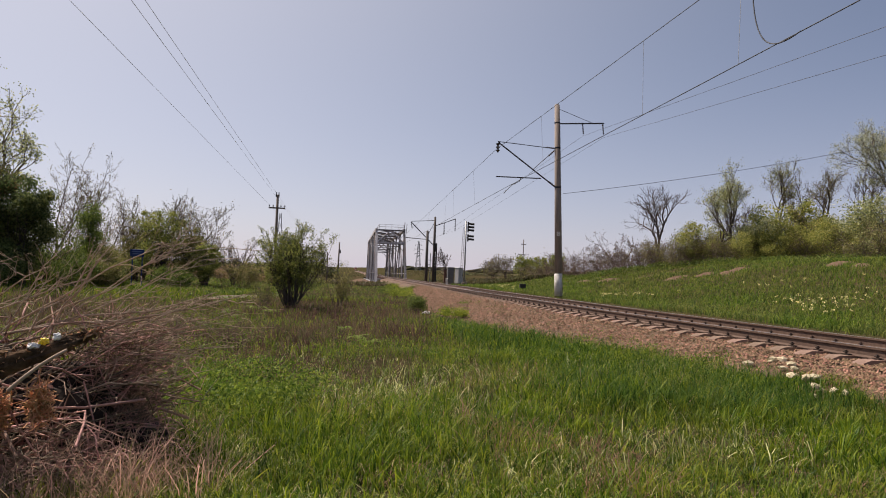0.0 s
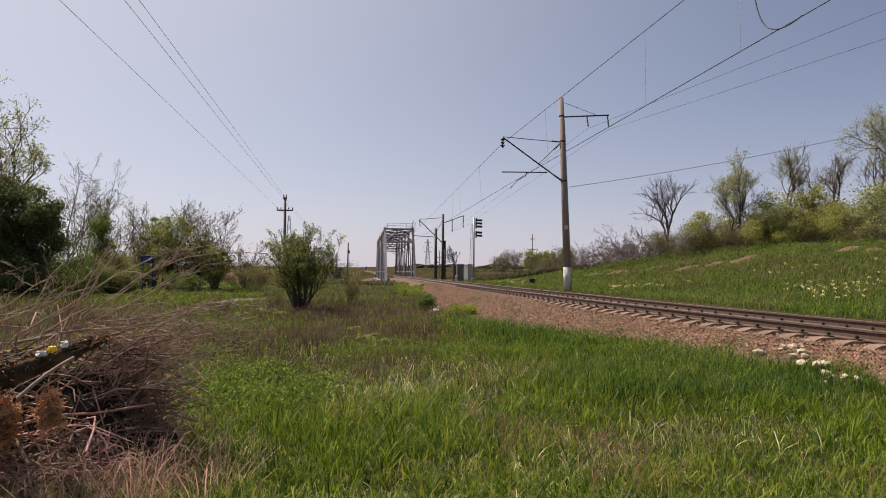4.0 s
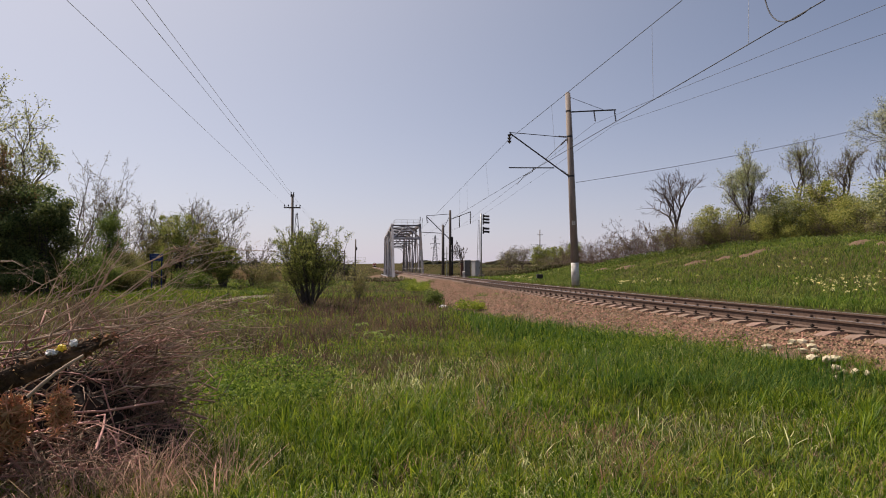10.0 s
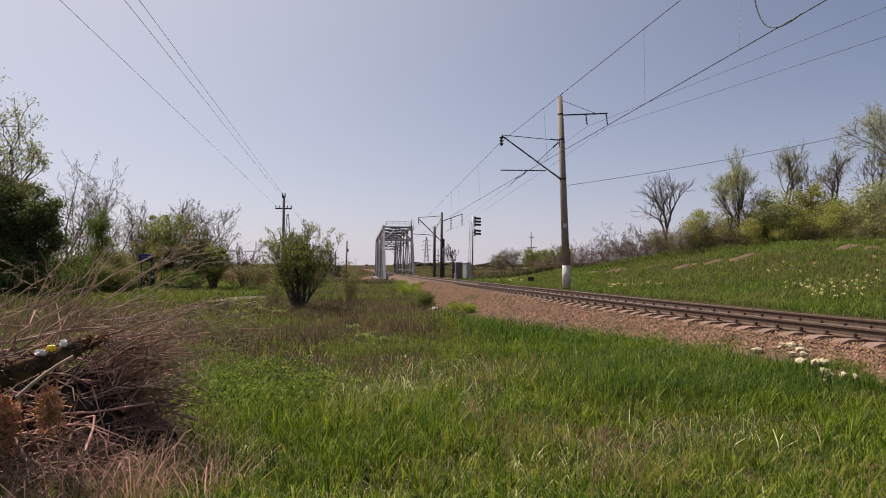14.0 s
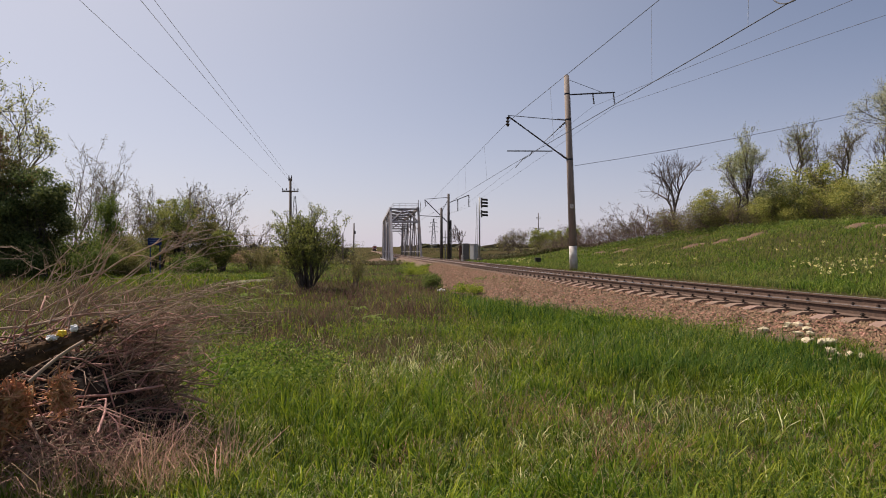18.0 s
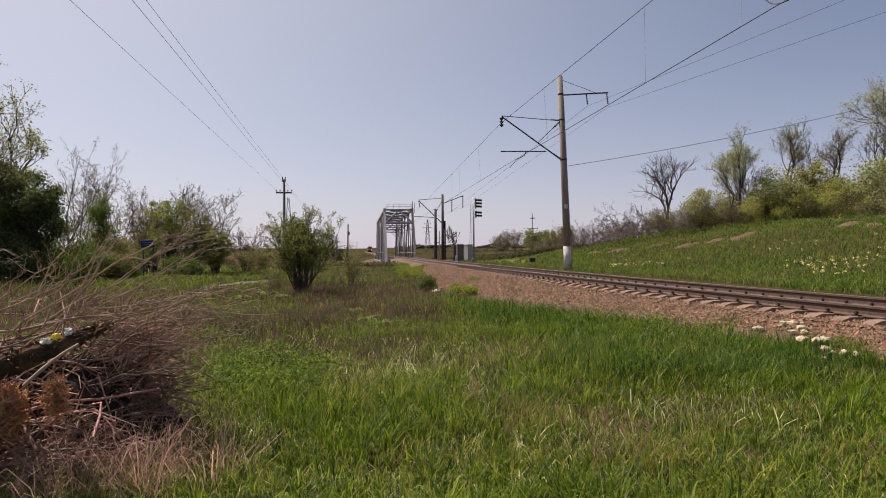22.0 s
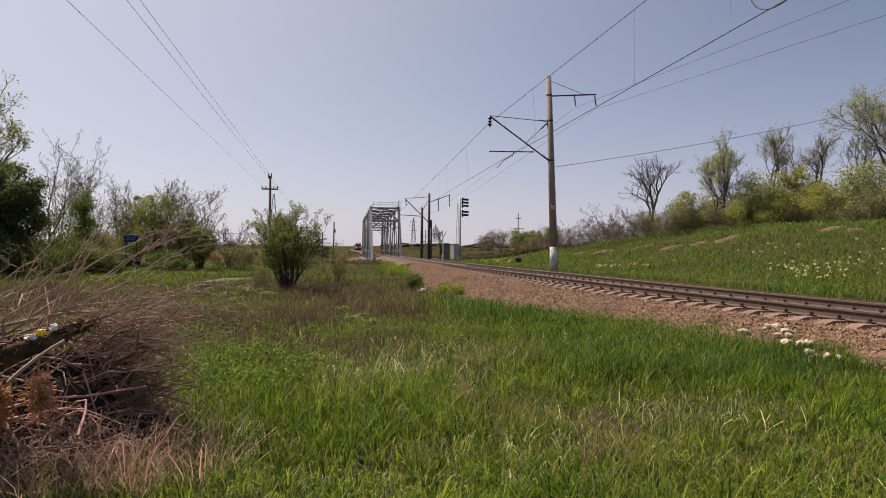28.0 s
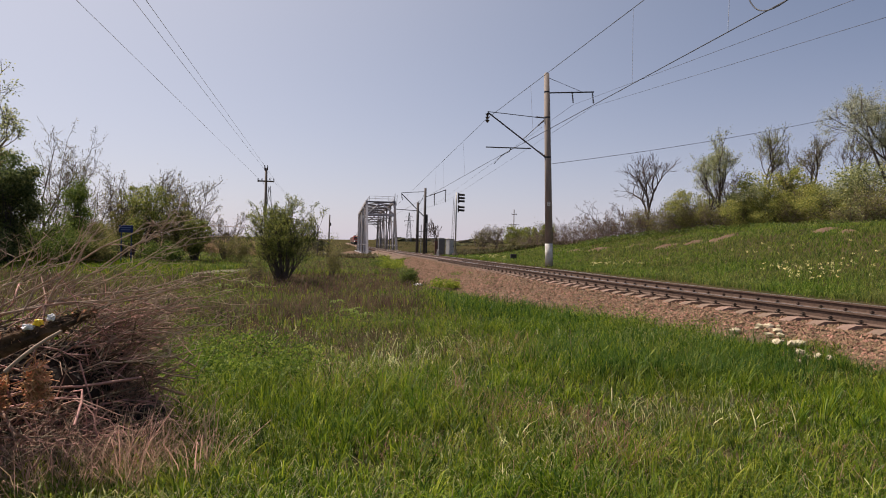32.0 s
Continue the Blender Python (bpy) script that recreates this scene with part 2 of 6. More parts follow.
M_STRAW = mat("dry_straw", (0.36, 0.27, 0.16), (0.50, 0.40, 0.25), 2, c3=(0.33, 0.19, 0.13), scale3=1.2, mix3=0.8, **LEAF)
M_STRAWR = mat("reddish_dry_grass", (0.52, 0.335, 0.23), (0.70, 0.49, 0.345), 2, c3=(0.34, 0.21, 0.15), scale3=1.5, mix3=0.6, **LEAF)
M_WEED = mat("brown_dead_weeds", (0.095, 0.056, 0.042), (0.18, 0.112, 0.082), 2, c3=(0.17, 0.14, 0.075), scale3=1.2, mix3=0.8, **LEAF)
M_WEEDR = mat("reddish_dead_stalks", (0.22, 0.125, 0.075), (0.36, 0.225, 0.14), 2, **LEAF)
M_WEEDD = mat("dark_dead_weeds", (0.06, 0.036, 0.027), (0.12, 0.075, 0.055), 2, **LEAF)
M_BROAD = mat("broad_weed_leaves", (0.11, 0.18, 0.022), (0.19, 0.26, 0.045), 2, **LEAF)
M_LIME = mat("lime_green_leaves", (0.20, 0.26, 0.03), (0.28, 0.34, 0.05), 2, **LEAF)
M_LEAFY = mat("young_yellow_green_leaves", (0.25, 0.265, 0.06), (0.36, 0.37, 0.11), 1.0, **LEAF)
M_LEAFB = mat("bush_leaves", (0.18, 0.21, 0.045), (0.28, 0.305, 0.085), 1.0, **LEAF)
M_LEAFF = mat("scrub_leaves", (0.12, 0.13, 0.045), (0.19, 0.19, 0.075), 0.6, c3=(0.15, 0.115, 0.075), scale3=0.15, mix3=0.7, **LEAF)
M_LEAFG = mat("mid_green_leaves", (0.105, 0.155, 0.03), (0.165, 0.22, 0.052), 1.0, **LEAF)
M_LEAFO = mat("olive_leaves", (0.19, 0.185, 0.062), (0.28, 0.26, 0.095), 1.0, **LEAF)
M_LEAFD = mat("dark_evergreen_leaves", (0.07, 0.11, 0.034), (0.13, 0.18, 0.06), 1.0, c3=(0.16, 0.09, 0.045), scale3=0.3, mix3=0.3, **LEAF)
M_LEAFR = mat("reddish_green_leaves", (0.15, 0.11, 0.045), (0.24, 0.15, 0.065), 1.0, c3=(0.07, 0.105, 0.03), scale3=0.6, mix3=0.8, **LEAF)
M_BARKD = mat("dark_bark", (0.045, 0.034, 0.03), (0.10, 0.078, 0.067), 9, 0.9, stretch=(1, 1, 0.3), bump=0.6)
M_CABK = mat("cabinet_dark_grey", (0.07, 0.07, 0.075), (0.11, 0.11, 0.115), 4, 0.6)
M_LEAFP = mat("pale_blossom_leaves", (0.33, 0.35, 0.20), (0.46, 0.47, 0.32), 1.0, **LEAF)
M_LEAFP2 = mat("pale_young_leaves", (0.30, 0.33, 0.14), (0.42, 0.44, 0.22), 1.0, **LEAF)
# pale grass; the colour is raised to paint glints on blades as well
M_LIGHT = mat("pale_glint_grass", (0.42, 0.47, 0.18), (0.66, 0.68, 0.38), 2, c3=(0.36, 0.33, 0.13), scale3=1.0, mix3=0.7, **BLADE)
M_FLOWER = mat("cream_flowers", (0.66, 0.60, 0.22), (0.80, 0.75, 0.38), 6, **LEAF)
M_REED = mat("dry_reeds", (0.34, 0.235, 0.15), (0.46, 0.33, 0.21), 1, **LEAF)


# ---------- mesh helpers ----------
def mesh_np(name, verts, faces, mats, idx=None, smooth=False):
    """A mesh from a vertex array and a list of face-index arrays (all rows of one array have the same corner count)."""
    me = bpy.data.meshes.new(name)
    verts = np.asarray(verts, dtype=np.float32).reshape(-1, 3)
    faces = [np.asarray(f, dtype=np.int32) for f in faces if len(f)]
    loops = np.concatenate([f.ravel() for f in faces])
    sizes = np.concatenate([np.full(len(f), f.shape[1], np.int32) for f in faces])
    starts = np.concatenate([[0], np.cumsum(sizes)[:-1]]).astype(np.int32)
    me.vertices.add(len(verts)), me.loops.add(len(loops)), me.polygons.add(len(sizes))
    me.vertices.foreach_set("co", verts.ravel())
    me.loops.foreach_set("vertex_index", loops)
    me.polygons.foreach_set("loop_start", starts)
    if idx is not None:
        me.polygons.foreach_set("material_index", np.asarray(idx, dtype=np.int32))
    me.polygons.foreach_set("use_smooth", np.full(len(sizes), smooth, dtype=bool))
    for m in (mats if isinstance(mats, (list, tuple)) else [mats]):
        me.materials.append(m)
    me.update(calc_edges=True)
    me.validate()
    return me


def put(name, me, parent=None, label=""):
    ob = new(name, me)
    ob.parent = parent
    if label:
        ob["label"] = label
    return ob


def part(name, bm, material, parent, label="", smooth=False):
    me = bpy.data.meshes.new(name)
    for f in bm.faces:
        f.smooth = smooth
    bm.to_mesh(me)
    bm.free()
    me.materials.append(material)
    return put(name, me, parent, label)


def thing(name, m, label, category, group="", kind=""):
    ob = new(name)
    ob.matrix_world = m
    ob.empty_display_size = 0.2
    return tagged(ob, label, category, group, kind)


def box(sx, sy, sz, at=(0, 0, 0), rot=None, bevel=0.0, bm=None):
    bm = bm or bmesh.new()
    m = Matrix.Translation(at) @ (rot if rot else Matrix.Identity(4)) @ Matrix.Diagonal((sx, sy, sz, 1))
    r = bmesh.ops.create_cube(bm, size=1, matrix=m)
    if bevel:
        es = list({e for v in r["verts"] for e in v.link_edges})
        bmesh.ops.bevel(bm, geom=es, offset=bevel, segments=1, affect="EDGES")
    return bm


def rod(a, b, r, r2=None, sides=8, bm=None):
    bm = bm or bmesh.new()
    a, b = Vector(a), Vector(b)
    d = b - a
    m = Matrix.Translation((a + b) / 2) @ d.to_track_quat("Z", "Y").to_matrix().to_4x4()
    bmesh.ops.create_cone(bm, cap_ends=True, segments=sides, radius1=r, radius2=r if r2 is None else r2, depth=d.length, matrix=m)
    return bm


def beam(a, b, w, h, bm=None):
    """A square bar from a to b, w wide and h deep."""
    bm = bm or bmesh.new()
    a, b = Vector(a), Vector(b)
    d = b - a
    m = Matrix.Translation((a + b) / 2) @ d.to_track_quat("Y", "Z").to_matrix().to_4x4() @ Matrix.Diagonal((w, d.length, h, 1))
    bmesh.ops.create_cube(bm, size=1, matrix=m)
    return bm


def tubes(P, R, sides):
    """Tapered tubes along polylines: P (B, n, 3), R (B, n). Gives vertices and quads."""
    P, R = np.asarray(P, float), np.asarray(R, float)
    B, n, _ = P.shape
    T = np.gradient(P, axis=1)
    T /= np.linalg.norm(T, axis=2, keepdims=True) + 1e-9
    ref = np.where(np.abs(T[:, :1, 2:3]) > 0.8, np.array([[[1.0, 0, 0]]]), np.array([[[0, 0, 1.0]]]))
    U = np.cross(T, np.broadcast_to(ref, T.shape))
    U /= np.linalg.norm(U, axis=2, keepdims=True) + 1e-9
    V = np.cross(T, U)
    a = np.arange(sides) * 2 * np.pi / sides
    rings = P[:, :, None] + R[:, :, None, None] * (np.cos(a)[None, None, :, None] * U[:, :, None] + np.sin(a)[None, None, :, None] * V[:, :, None])
    idx = np.arange(B * n * sides).reshape(B, n, sides)
    nx = np.roll(idx, -1, axis=2)
    quads = np.stack([idx[:, :-1], nx[:, :-1], nx[:, 1:], idx[:, 1:]], -1).reshape(-1, 4)
    return rings.reshape(-1, 3), quads


def tube_mesh(name, groups, mats):
    """groups: (P, R, sides)."""
    vs, fs, o = [], [], 0
    for P, R, s in groups:
        if len(P):
            v, f = tubes(P, R, s)
            vs.append(v), fs.append(f + o)
            o += len(v)
    return mesh_np(name, np.concatenate(vs), fs, mats, smooth=True)


def leaf_arrays(C, size, rng, up=0.0, slim=0.55):
    """Diamond leaves, folded a little, round the points C."""
    n = len(C)
    d = rng.normal(size=(n, 3))
    d[:, 2] += up
    d /= np.linalg.norm(d, axis=1, keepdims=True)
    e = np.cross(d, rng.normal(size=(n, 3)))
    e /= np.linalg.norm(e, axis=1, keepdims=True) + 1e-9
    s = size * rng.uniform(0.6, 1.35, (n, 1))
    w = s * slim
    v = np.stack([C - d * s * 0.5, C + e * w * 0.5, C + d * s * 0.5, C - e * w * 0.5], 1)
    return v.reshape(-1, 3), np.arange(n * 4).reshape(-1, 4)


def blade_arrays(x, y, z, h, w, lean, rng):
    """Bent blades of grass: a quad and a tip each."""
    n = len(x)
    a, t = rng.uniform(0, 2 * np.pi, n), rng.uniform(0, 2 * np.pi, n)
    lx, ly = np.cos(t) * lean * h, np.sin(t) * lean * h
    wx, wy = np.cos(a) * w / 2, np.sin(a) * w / 2
    base = np.stack([x, y, z], 1)
    side = np.stack([wx, wy, np.zeros(n)], 1)
    mid = base + np.stack([lx * 0.3, ly * 0.3, h * 0.6], 1)
    tip = base + np.stack([lx, ly, h * (1 - 0.25 * lean)], 1)
    v = np.stack([base - side, base + side, mid + side * 0.75, mid - side * 0.75, tip], 1).reshape(-1, 3)
    i = np.arange(n) * 5
    return v, np.stack([i, i + 1, i + 2, i + 3], 1), np.stack([i + 3, i + 2, i + 4], 1)


def tuft_arrays(tx, ty, zf, per, h, w, rng, spread=0.05, lean=0.7):
    """Tufts of arching blades round the points tx, ty; h and w are per tuft."""
    n = len(tx)
    k = rng.integers(per[0], per[1] + 1, n)
    i = np.repeat(np.arange(n), k)
    m = len(i)
    a = rng.uniform(0, 2 * np.pi, m)
    d = np.abs(rng.normal(0, spread, m))
    x, y = tx[i] + np.cos(a) * d, ty[i] + np.sin(a) * d
    a = a + rng.normal(0, 0.5, m)
    hh = h[i] * rng.uniform(0.45, 1.15, m)
    ln = lean * rng.uniform(0.15, 1.25, m) * hh
    ww = w[i] * rng.uniform(0.6, 1.3, m)
    c, sn = np.cos(a), np.sin(a)
    tw = a + np.pi / 2 + rng.normal(0, 0.6, m)
    side = np.stack([np.cos(tw) * ww / 2, np.sin(tw) * ww / 2, np.zeros(m)], 1)
    z = zf(x, y) - 0.02
    base = np.stack([x, y, z], 1)
    droop = rng.uniform(0.0, 0.35, m) * (ln / (hh + 1e-6))
    p1 = base + np.stack([c * ln * 0.22, sn * ln * 0.22, hh * 0.50], 1)
    p2 = base + np.stack([c * ln * 0.58, sn * ln * 0.58, hh * 0.85], 1)
    p3 = base + np.stack([c * ln, sn * ln, hh * (1.0 - droop)], 1)
    v = np.stack([base - side, base + side, p1 + side * 0.95, p1 - side * 0.95, p2 + side * 0.6, p2 - side * 0.6, p3], 1).reshape(-1, 3)
    j = np.arange(m) * 7
    q = np.concatenate([np.stack([j, j + 1, j + 2, j + 3], 1), np.stack([j + 3, j + 2, j + 4, j + 5], 1)])
    return v, q, np.stack([j + 5, j + 4, j + 6], 1)


# ---------- the lie of the land ----------
EYE = 1.6
_Y = np.linspace(-120, 2500, 26201)
_S = np.clip((34 - _Y) / 24, 0, 1)
_SL = -(0.117 + 0.145 * _S * _S * (3 - 2 * _S))
_X = np.concatenate([[0], np.cumsum((_SL[1:] + _SL[:-1]) / 2 * np.diff(_Y))])
_X += 7.0 - np.interp(13.3, _Y, _X)


def track_x(y):
    return np.interp(y, _Y, _X)


def track_turn(y):
    """Angle of the track to the left of the y axis, radians."""
    return np.arctan(-np.interp(y, _Y, _SL))


def rail_z(y):
    y = np.asarray(y, float)
    return 0.62 - 0.0077 * np.clip(y - 24, 0, 110) - 0.0045 * np.clip(y - 134, 0, 900)


def off_track(x, y):
    return (x - track_x(y)) * np.cos(track_turn(y))


def smooth(a, b, v):
    t = np.clip((v - a) / (b - a), 0, 1)
    return t * t * (3 - 2 * t)


def waves(x, y):
    return 0.5 * np.sin(x * 0.9 + 1.3 * np.sin(y * 0.35)) + 0.3 * np.sin(y * 1.3 + x * 0.4) + 0.2 * np.sin(x * 2.7 - y * 2.1)


def ground_z(x, y):
    x, y = np.asarray(x, float), np.asarray(y, float)
    s = off_track(x, y)
    base = -0.0135 * np.clip(y - 28, 0, 110) - 0.004 * np.clip(y - 138, 0, 500)
    base = base + 0.045 * np.clip(-x - 7, 0, 12) * smooth(12, 30, y) * (1 - smooth(45, 90, y))
    base = base + 0.04 * waves(x, y) * (1 - smooth(60, 140, y))
    top = 3.0 * (1 - smooth(24, 120, y)) + 0.1
    right = np.maximum(base, rail_z(y) - 0.12 - 0.5 * smooth(50, 110, y))
    base = base + (right - base) * smooth(1.0, 2.5, s) * (1 - smooth(15, 40, s) * smooth(60, 120, y))
    bank = base + smooth(3.6, 21, s) * (np.maximum(top, base) - base) + 0.12 * smooth(6, 12, s) * waves(x * 0.8, y * 0.8) * (1 - smooth(60, 140, y))
    low = np.where(s > 0, np.minimum(bank, 50), base)
    # a bed of the track, a little below the ballast
    bed = rail_z(y) - 0.60
    k = 1 - smooth(1.2, np.where(s > 0, 2.6, 3.6), np.abs(s))
    z = low * (1 - k) + np.where(y < 116, bed, np.minimum(bed, low)) * k
    # the hollow under the bridge
    z = z - 3.2 * smooth(122, 132, y) * (1 - smooth(172, 184, y)) * (1 - smooth(40, 120, np.abs(x + 8)))
    # embankment that carries the track beyond the bridge
    e = smooth(180, 192, y) * (1 - smooth(2.5, 9, np.abs(s)))
    return z * (1 - e) + (rail_z(y) - 0.45) * e


def gz(x, y):
    return float(ground_z(x, y))


def steps(lo, hi, fine, lim, grow):
    """Axis values: fine within lo..hi, growing outwards to +-lim."""
    a = list(np.arange(lo, hi, fine))
    d, v = fine, hi
    while v < lim:
        a.append(v)
        d *= grow
        v += d
    a.append(lim)
    d, v = fine, lo - fine
    left = []
    while v > -lim:
        left.append(v)
        d *= grow
        v -= d
    left.append(-lim)
    return np.array(left[::-1] + a)


gx, gy = steps(-16, 20, 0.4, 3500, 1.13), steps(0, 46, 0.4, 4200, 1.10)
GX, GY = np.meshgrid(gx, gy)
gv = np.stack([GX, GY, ground_z(GX, GY)], -1).reshape(-1, 3)
ii = np.arange(len(gx) * len(gy)).reshape(len(gy), len(gx))
gf = np.stack([ii[:-1, :-1], ii[:-1, 1:], ii[1:, 1:], ii[1:, :-1]], -1).reshape(-1, 4)
ground = put("ground", mesh_np("ground", gv, [gf], M_SOIL, smooth=True))
tagged(ground, "meadow ground, grown with grass and dry weeds, with a bank beyond the track", "ground", kind="structure")


# ---------- track ----------
def along(y0, y1, step):
    """Points of the track's centre line every step metres from y0 to y1: x, y, turn."""
    out, y = [], y0
    while y < y1:
        a = float(track_turn(y))
        out.append((float(track_x(y)), y, a))
        y += step * math.cos(a)
    return out


def strip(name, profile, y0, y1, mats, idx=None, step=1.0, far_step=8.0):
    """Sweeps a cross-section (offset, height over the rail head) along the track."""
    rows, y = [], y0
    while y <= y1:
        a, cx, z = float(track_turn(y)), float(track_x(y)), float(rail_z(y))
        prof = profile(y) if callable(profile) else profile
        rows.append([(cx + o * math.cos(a), y + o * math.sin(a), z + h) for o, h in prof])
        y += step if y < 70 else far_step
    V = np.array(rows)
    n, k, _ = V.shape
    q = np.arange(n * k).reshape(n, k)
    f = np.stack([q[:-1, :-1], q[:-1, 1:], q[1:, 1:], q[1:, :-1]], -1)
    mi = None if idx is None else np.tile(np.array(idx), n - 1)
    return mesh_np(name, V.reshape(-1, 3), [f.reshape(-1, 4)], mats, mi)


def grass_edge(y):
    """How far the open ballast reaches from the centre line on the camera's side."""
    return np.interp(y, [5, 10.5, 12, 14, 17, 20, 24, 30, 40, 60, 118], [2.4, 2.5, 3.0, 3.5, 4.3, 5.0, 4.7, 3.9, 3.3, 2.6, 2.3])


def ballast_profile(y):
    e = float(grass_edge(y)) + 0.5
    lo = gz(float(track_x(y)) - e, y) - float(rail_z(y)) - 0.10
    return [(-e, lo), (-(e * 0.45 + 1.0), lo * 0.55 - 0.08), (-1.95, -0.36), (-1.50, -0.285), (-1.0, -0.26), (0.75, -0.225), (1.6, -0.25), (2.0, -0.32), (3.0, -0.75)]


RAILSEC = [(-0.075, -0.18), (-0.075, -0.168), (-0.012, -0.145), (-0.010, -0.048), (-0.0375, -0.036), (-0.0375, -0.004), (-0.030, 0.0),
           (0.030, 0.0), (0.0375, -0.004), (0.0375, -0.036), (0.010, -0.048), (0.012, -0.145), (0.075, -0.168), (0.075, -0.18)]
ballast = put("ballast", strip("ballast", ballast_profile, -60, 115, M_BALLAST))
tagged(ballast, "reddish crushed-stone ballast shoulder under the railway track", "ballast", kind="structure")
ballast_far = put("ballast_beyond_bridge", strip("ballast_beyond_bridge", [(-3.4, -0.9), (-1.7, -0.21), (1.7, -0.21), (3.4, -0.9)], 186, 1500, M_BALLAST))
tagged(ballast_far, "distant reddish ballast of the track beyond the bridge", "ballast", kind="structure")
railway = thing("railway_track", Matrix.Identity(4), "single railway track with rusty rails on concrete sleepers in reddish ballast", "railway track", kind="structure")
for side in (-0.7975, 0.7975):
    r = put("rail", strip("rail", [(o + side, h) for o, h in RAILSEC], -60, 1500, [M_RAIL, M_RAILTOP], [0] * 6 + [1] + [0] * 6), railway, "brown rusty rail with a worn shiny top")


def sleeper_mesh():
    bm = bmesh.new()
    # a trapezoid bar, sunk between the rails, with sloping ends
    xs = [(-1.35, -0.235, 0.10), (-1.15, -0.175, 0.105), (-0.55, -0.178, 0.105), (-0.35, -0.20, 0.095), (0.35, -0.20, 0.095), (0.55, -0.178, 0.105), (1.15, -0.175, 0.105), (1.35, -0.255, 0.10)]
    rings = []
    for x, z, w in xs:
        rings.append([bm.verts.new((x, dy, dz)) for dy, dz in ((-w - 0.03, -0.36), (-w, z), (w, z), (w + 0.03, -0.36))])
    for a, b in zip(rings, rings[1:]):
        for i in range(3):
            bm.faces.new((a[i], b[i], b[i + 1], a[i + 1]))
    bm.faces.new(rings[0]), bm.faces.new(rings[-1][::-1])
    bmesh.ops.recalc_face_normals(bm, faces=bm.faces)
    me = bpy.data.meshes.new("sleeper")
    bm.to_mesh(me), bm.free()
    me.materials.append(M_TIE)
    return me


def clip_mesh():
    bm = bmesh.new()
    box(0.10, 0.12, 0.022, (-0.10, 0, -0.164), bm=bm), box(0.10, 0.12, 0.022, (0.10, 0, -0.164), bm=bm)
    for x in (-0.115, 0.115):
        rod((x, 0, -0.17), (x, 0, -0.095), 0.022, sides=6, bm=bm)
        rod((x, 0, -0.135), (x, 0, -0.115), 0.042, sides=6, bm=bm)
    me = bpy.data.meshes.new("rail_fastening")
    bm.to_mesh(me), bm.free()
    me.materials.append(M_CLIP)
    return me


SLEEPER, CLIP = sleeper_mesh(), clip_mesh()
n = 0
for x, y, a in along(5.2, 114, 0.543):
    m = pose(x, y, float(rail_z(y)), 0, 0, math.degrees(a))
    s = put("sleeper", SLEEPER, railway)
    s.matrix_basis = m
    if n < 70:
        for side in (-0.7975, 0.7975):
            c = put("rail_fastening", CLIP, s)
            c.matrix_basis = Matrix.Translation((side, 0, 0))
    n += 1


# ---------- overhead line masts ----------
def insulator(at, axis, length, r, n, parent, name="insulator"):
    bm = bmesh.new()
    at, axis = Vector(at), Vector(axis).normalized()
    rod(at, at + axis * length, r * 0.35, sides=6, bm=bm)
    for i in range(n):
        c = at + axis * length * (i + 0.5) / n
        rod(c - axis * length * 0.28 / n, c + axis * length * 0.28 / n, r, r * 0.45, sides=10, bm=bm)
    return part(name, bm, M_PORC, parent, "dark glazed insulator", smooth=False)


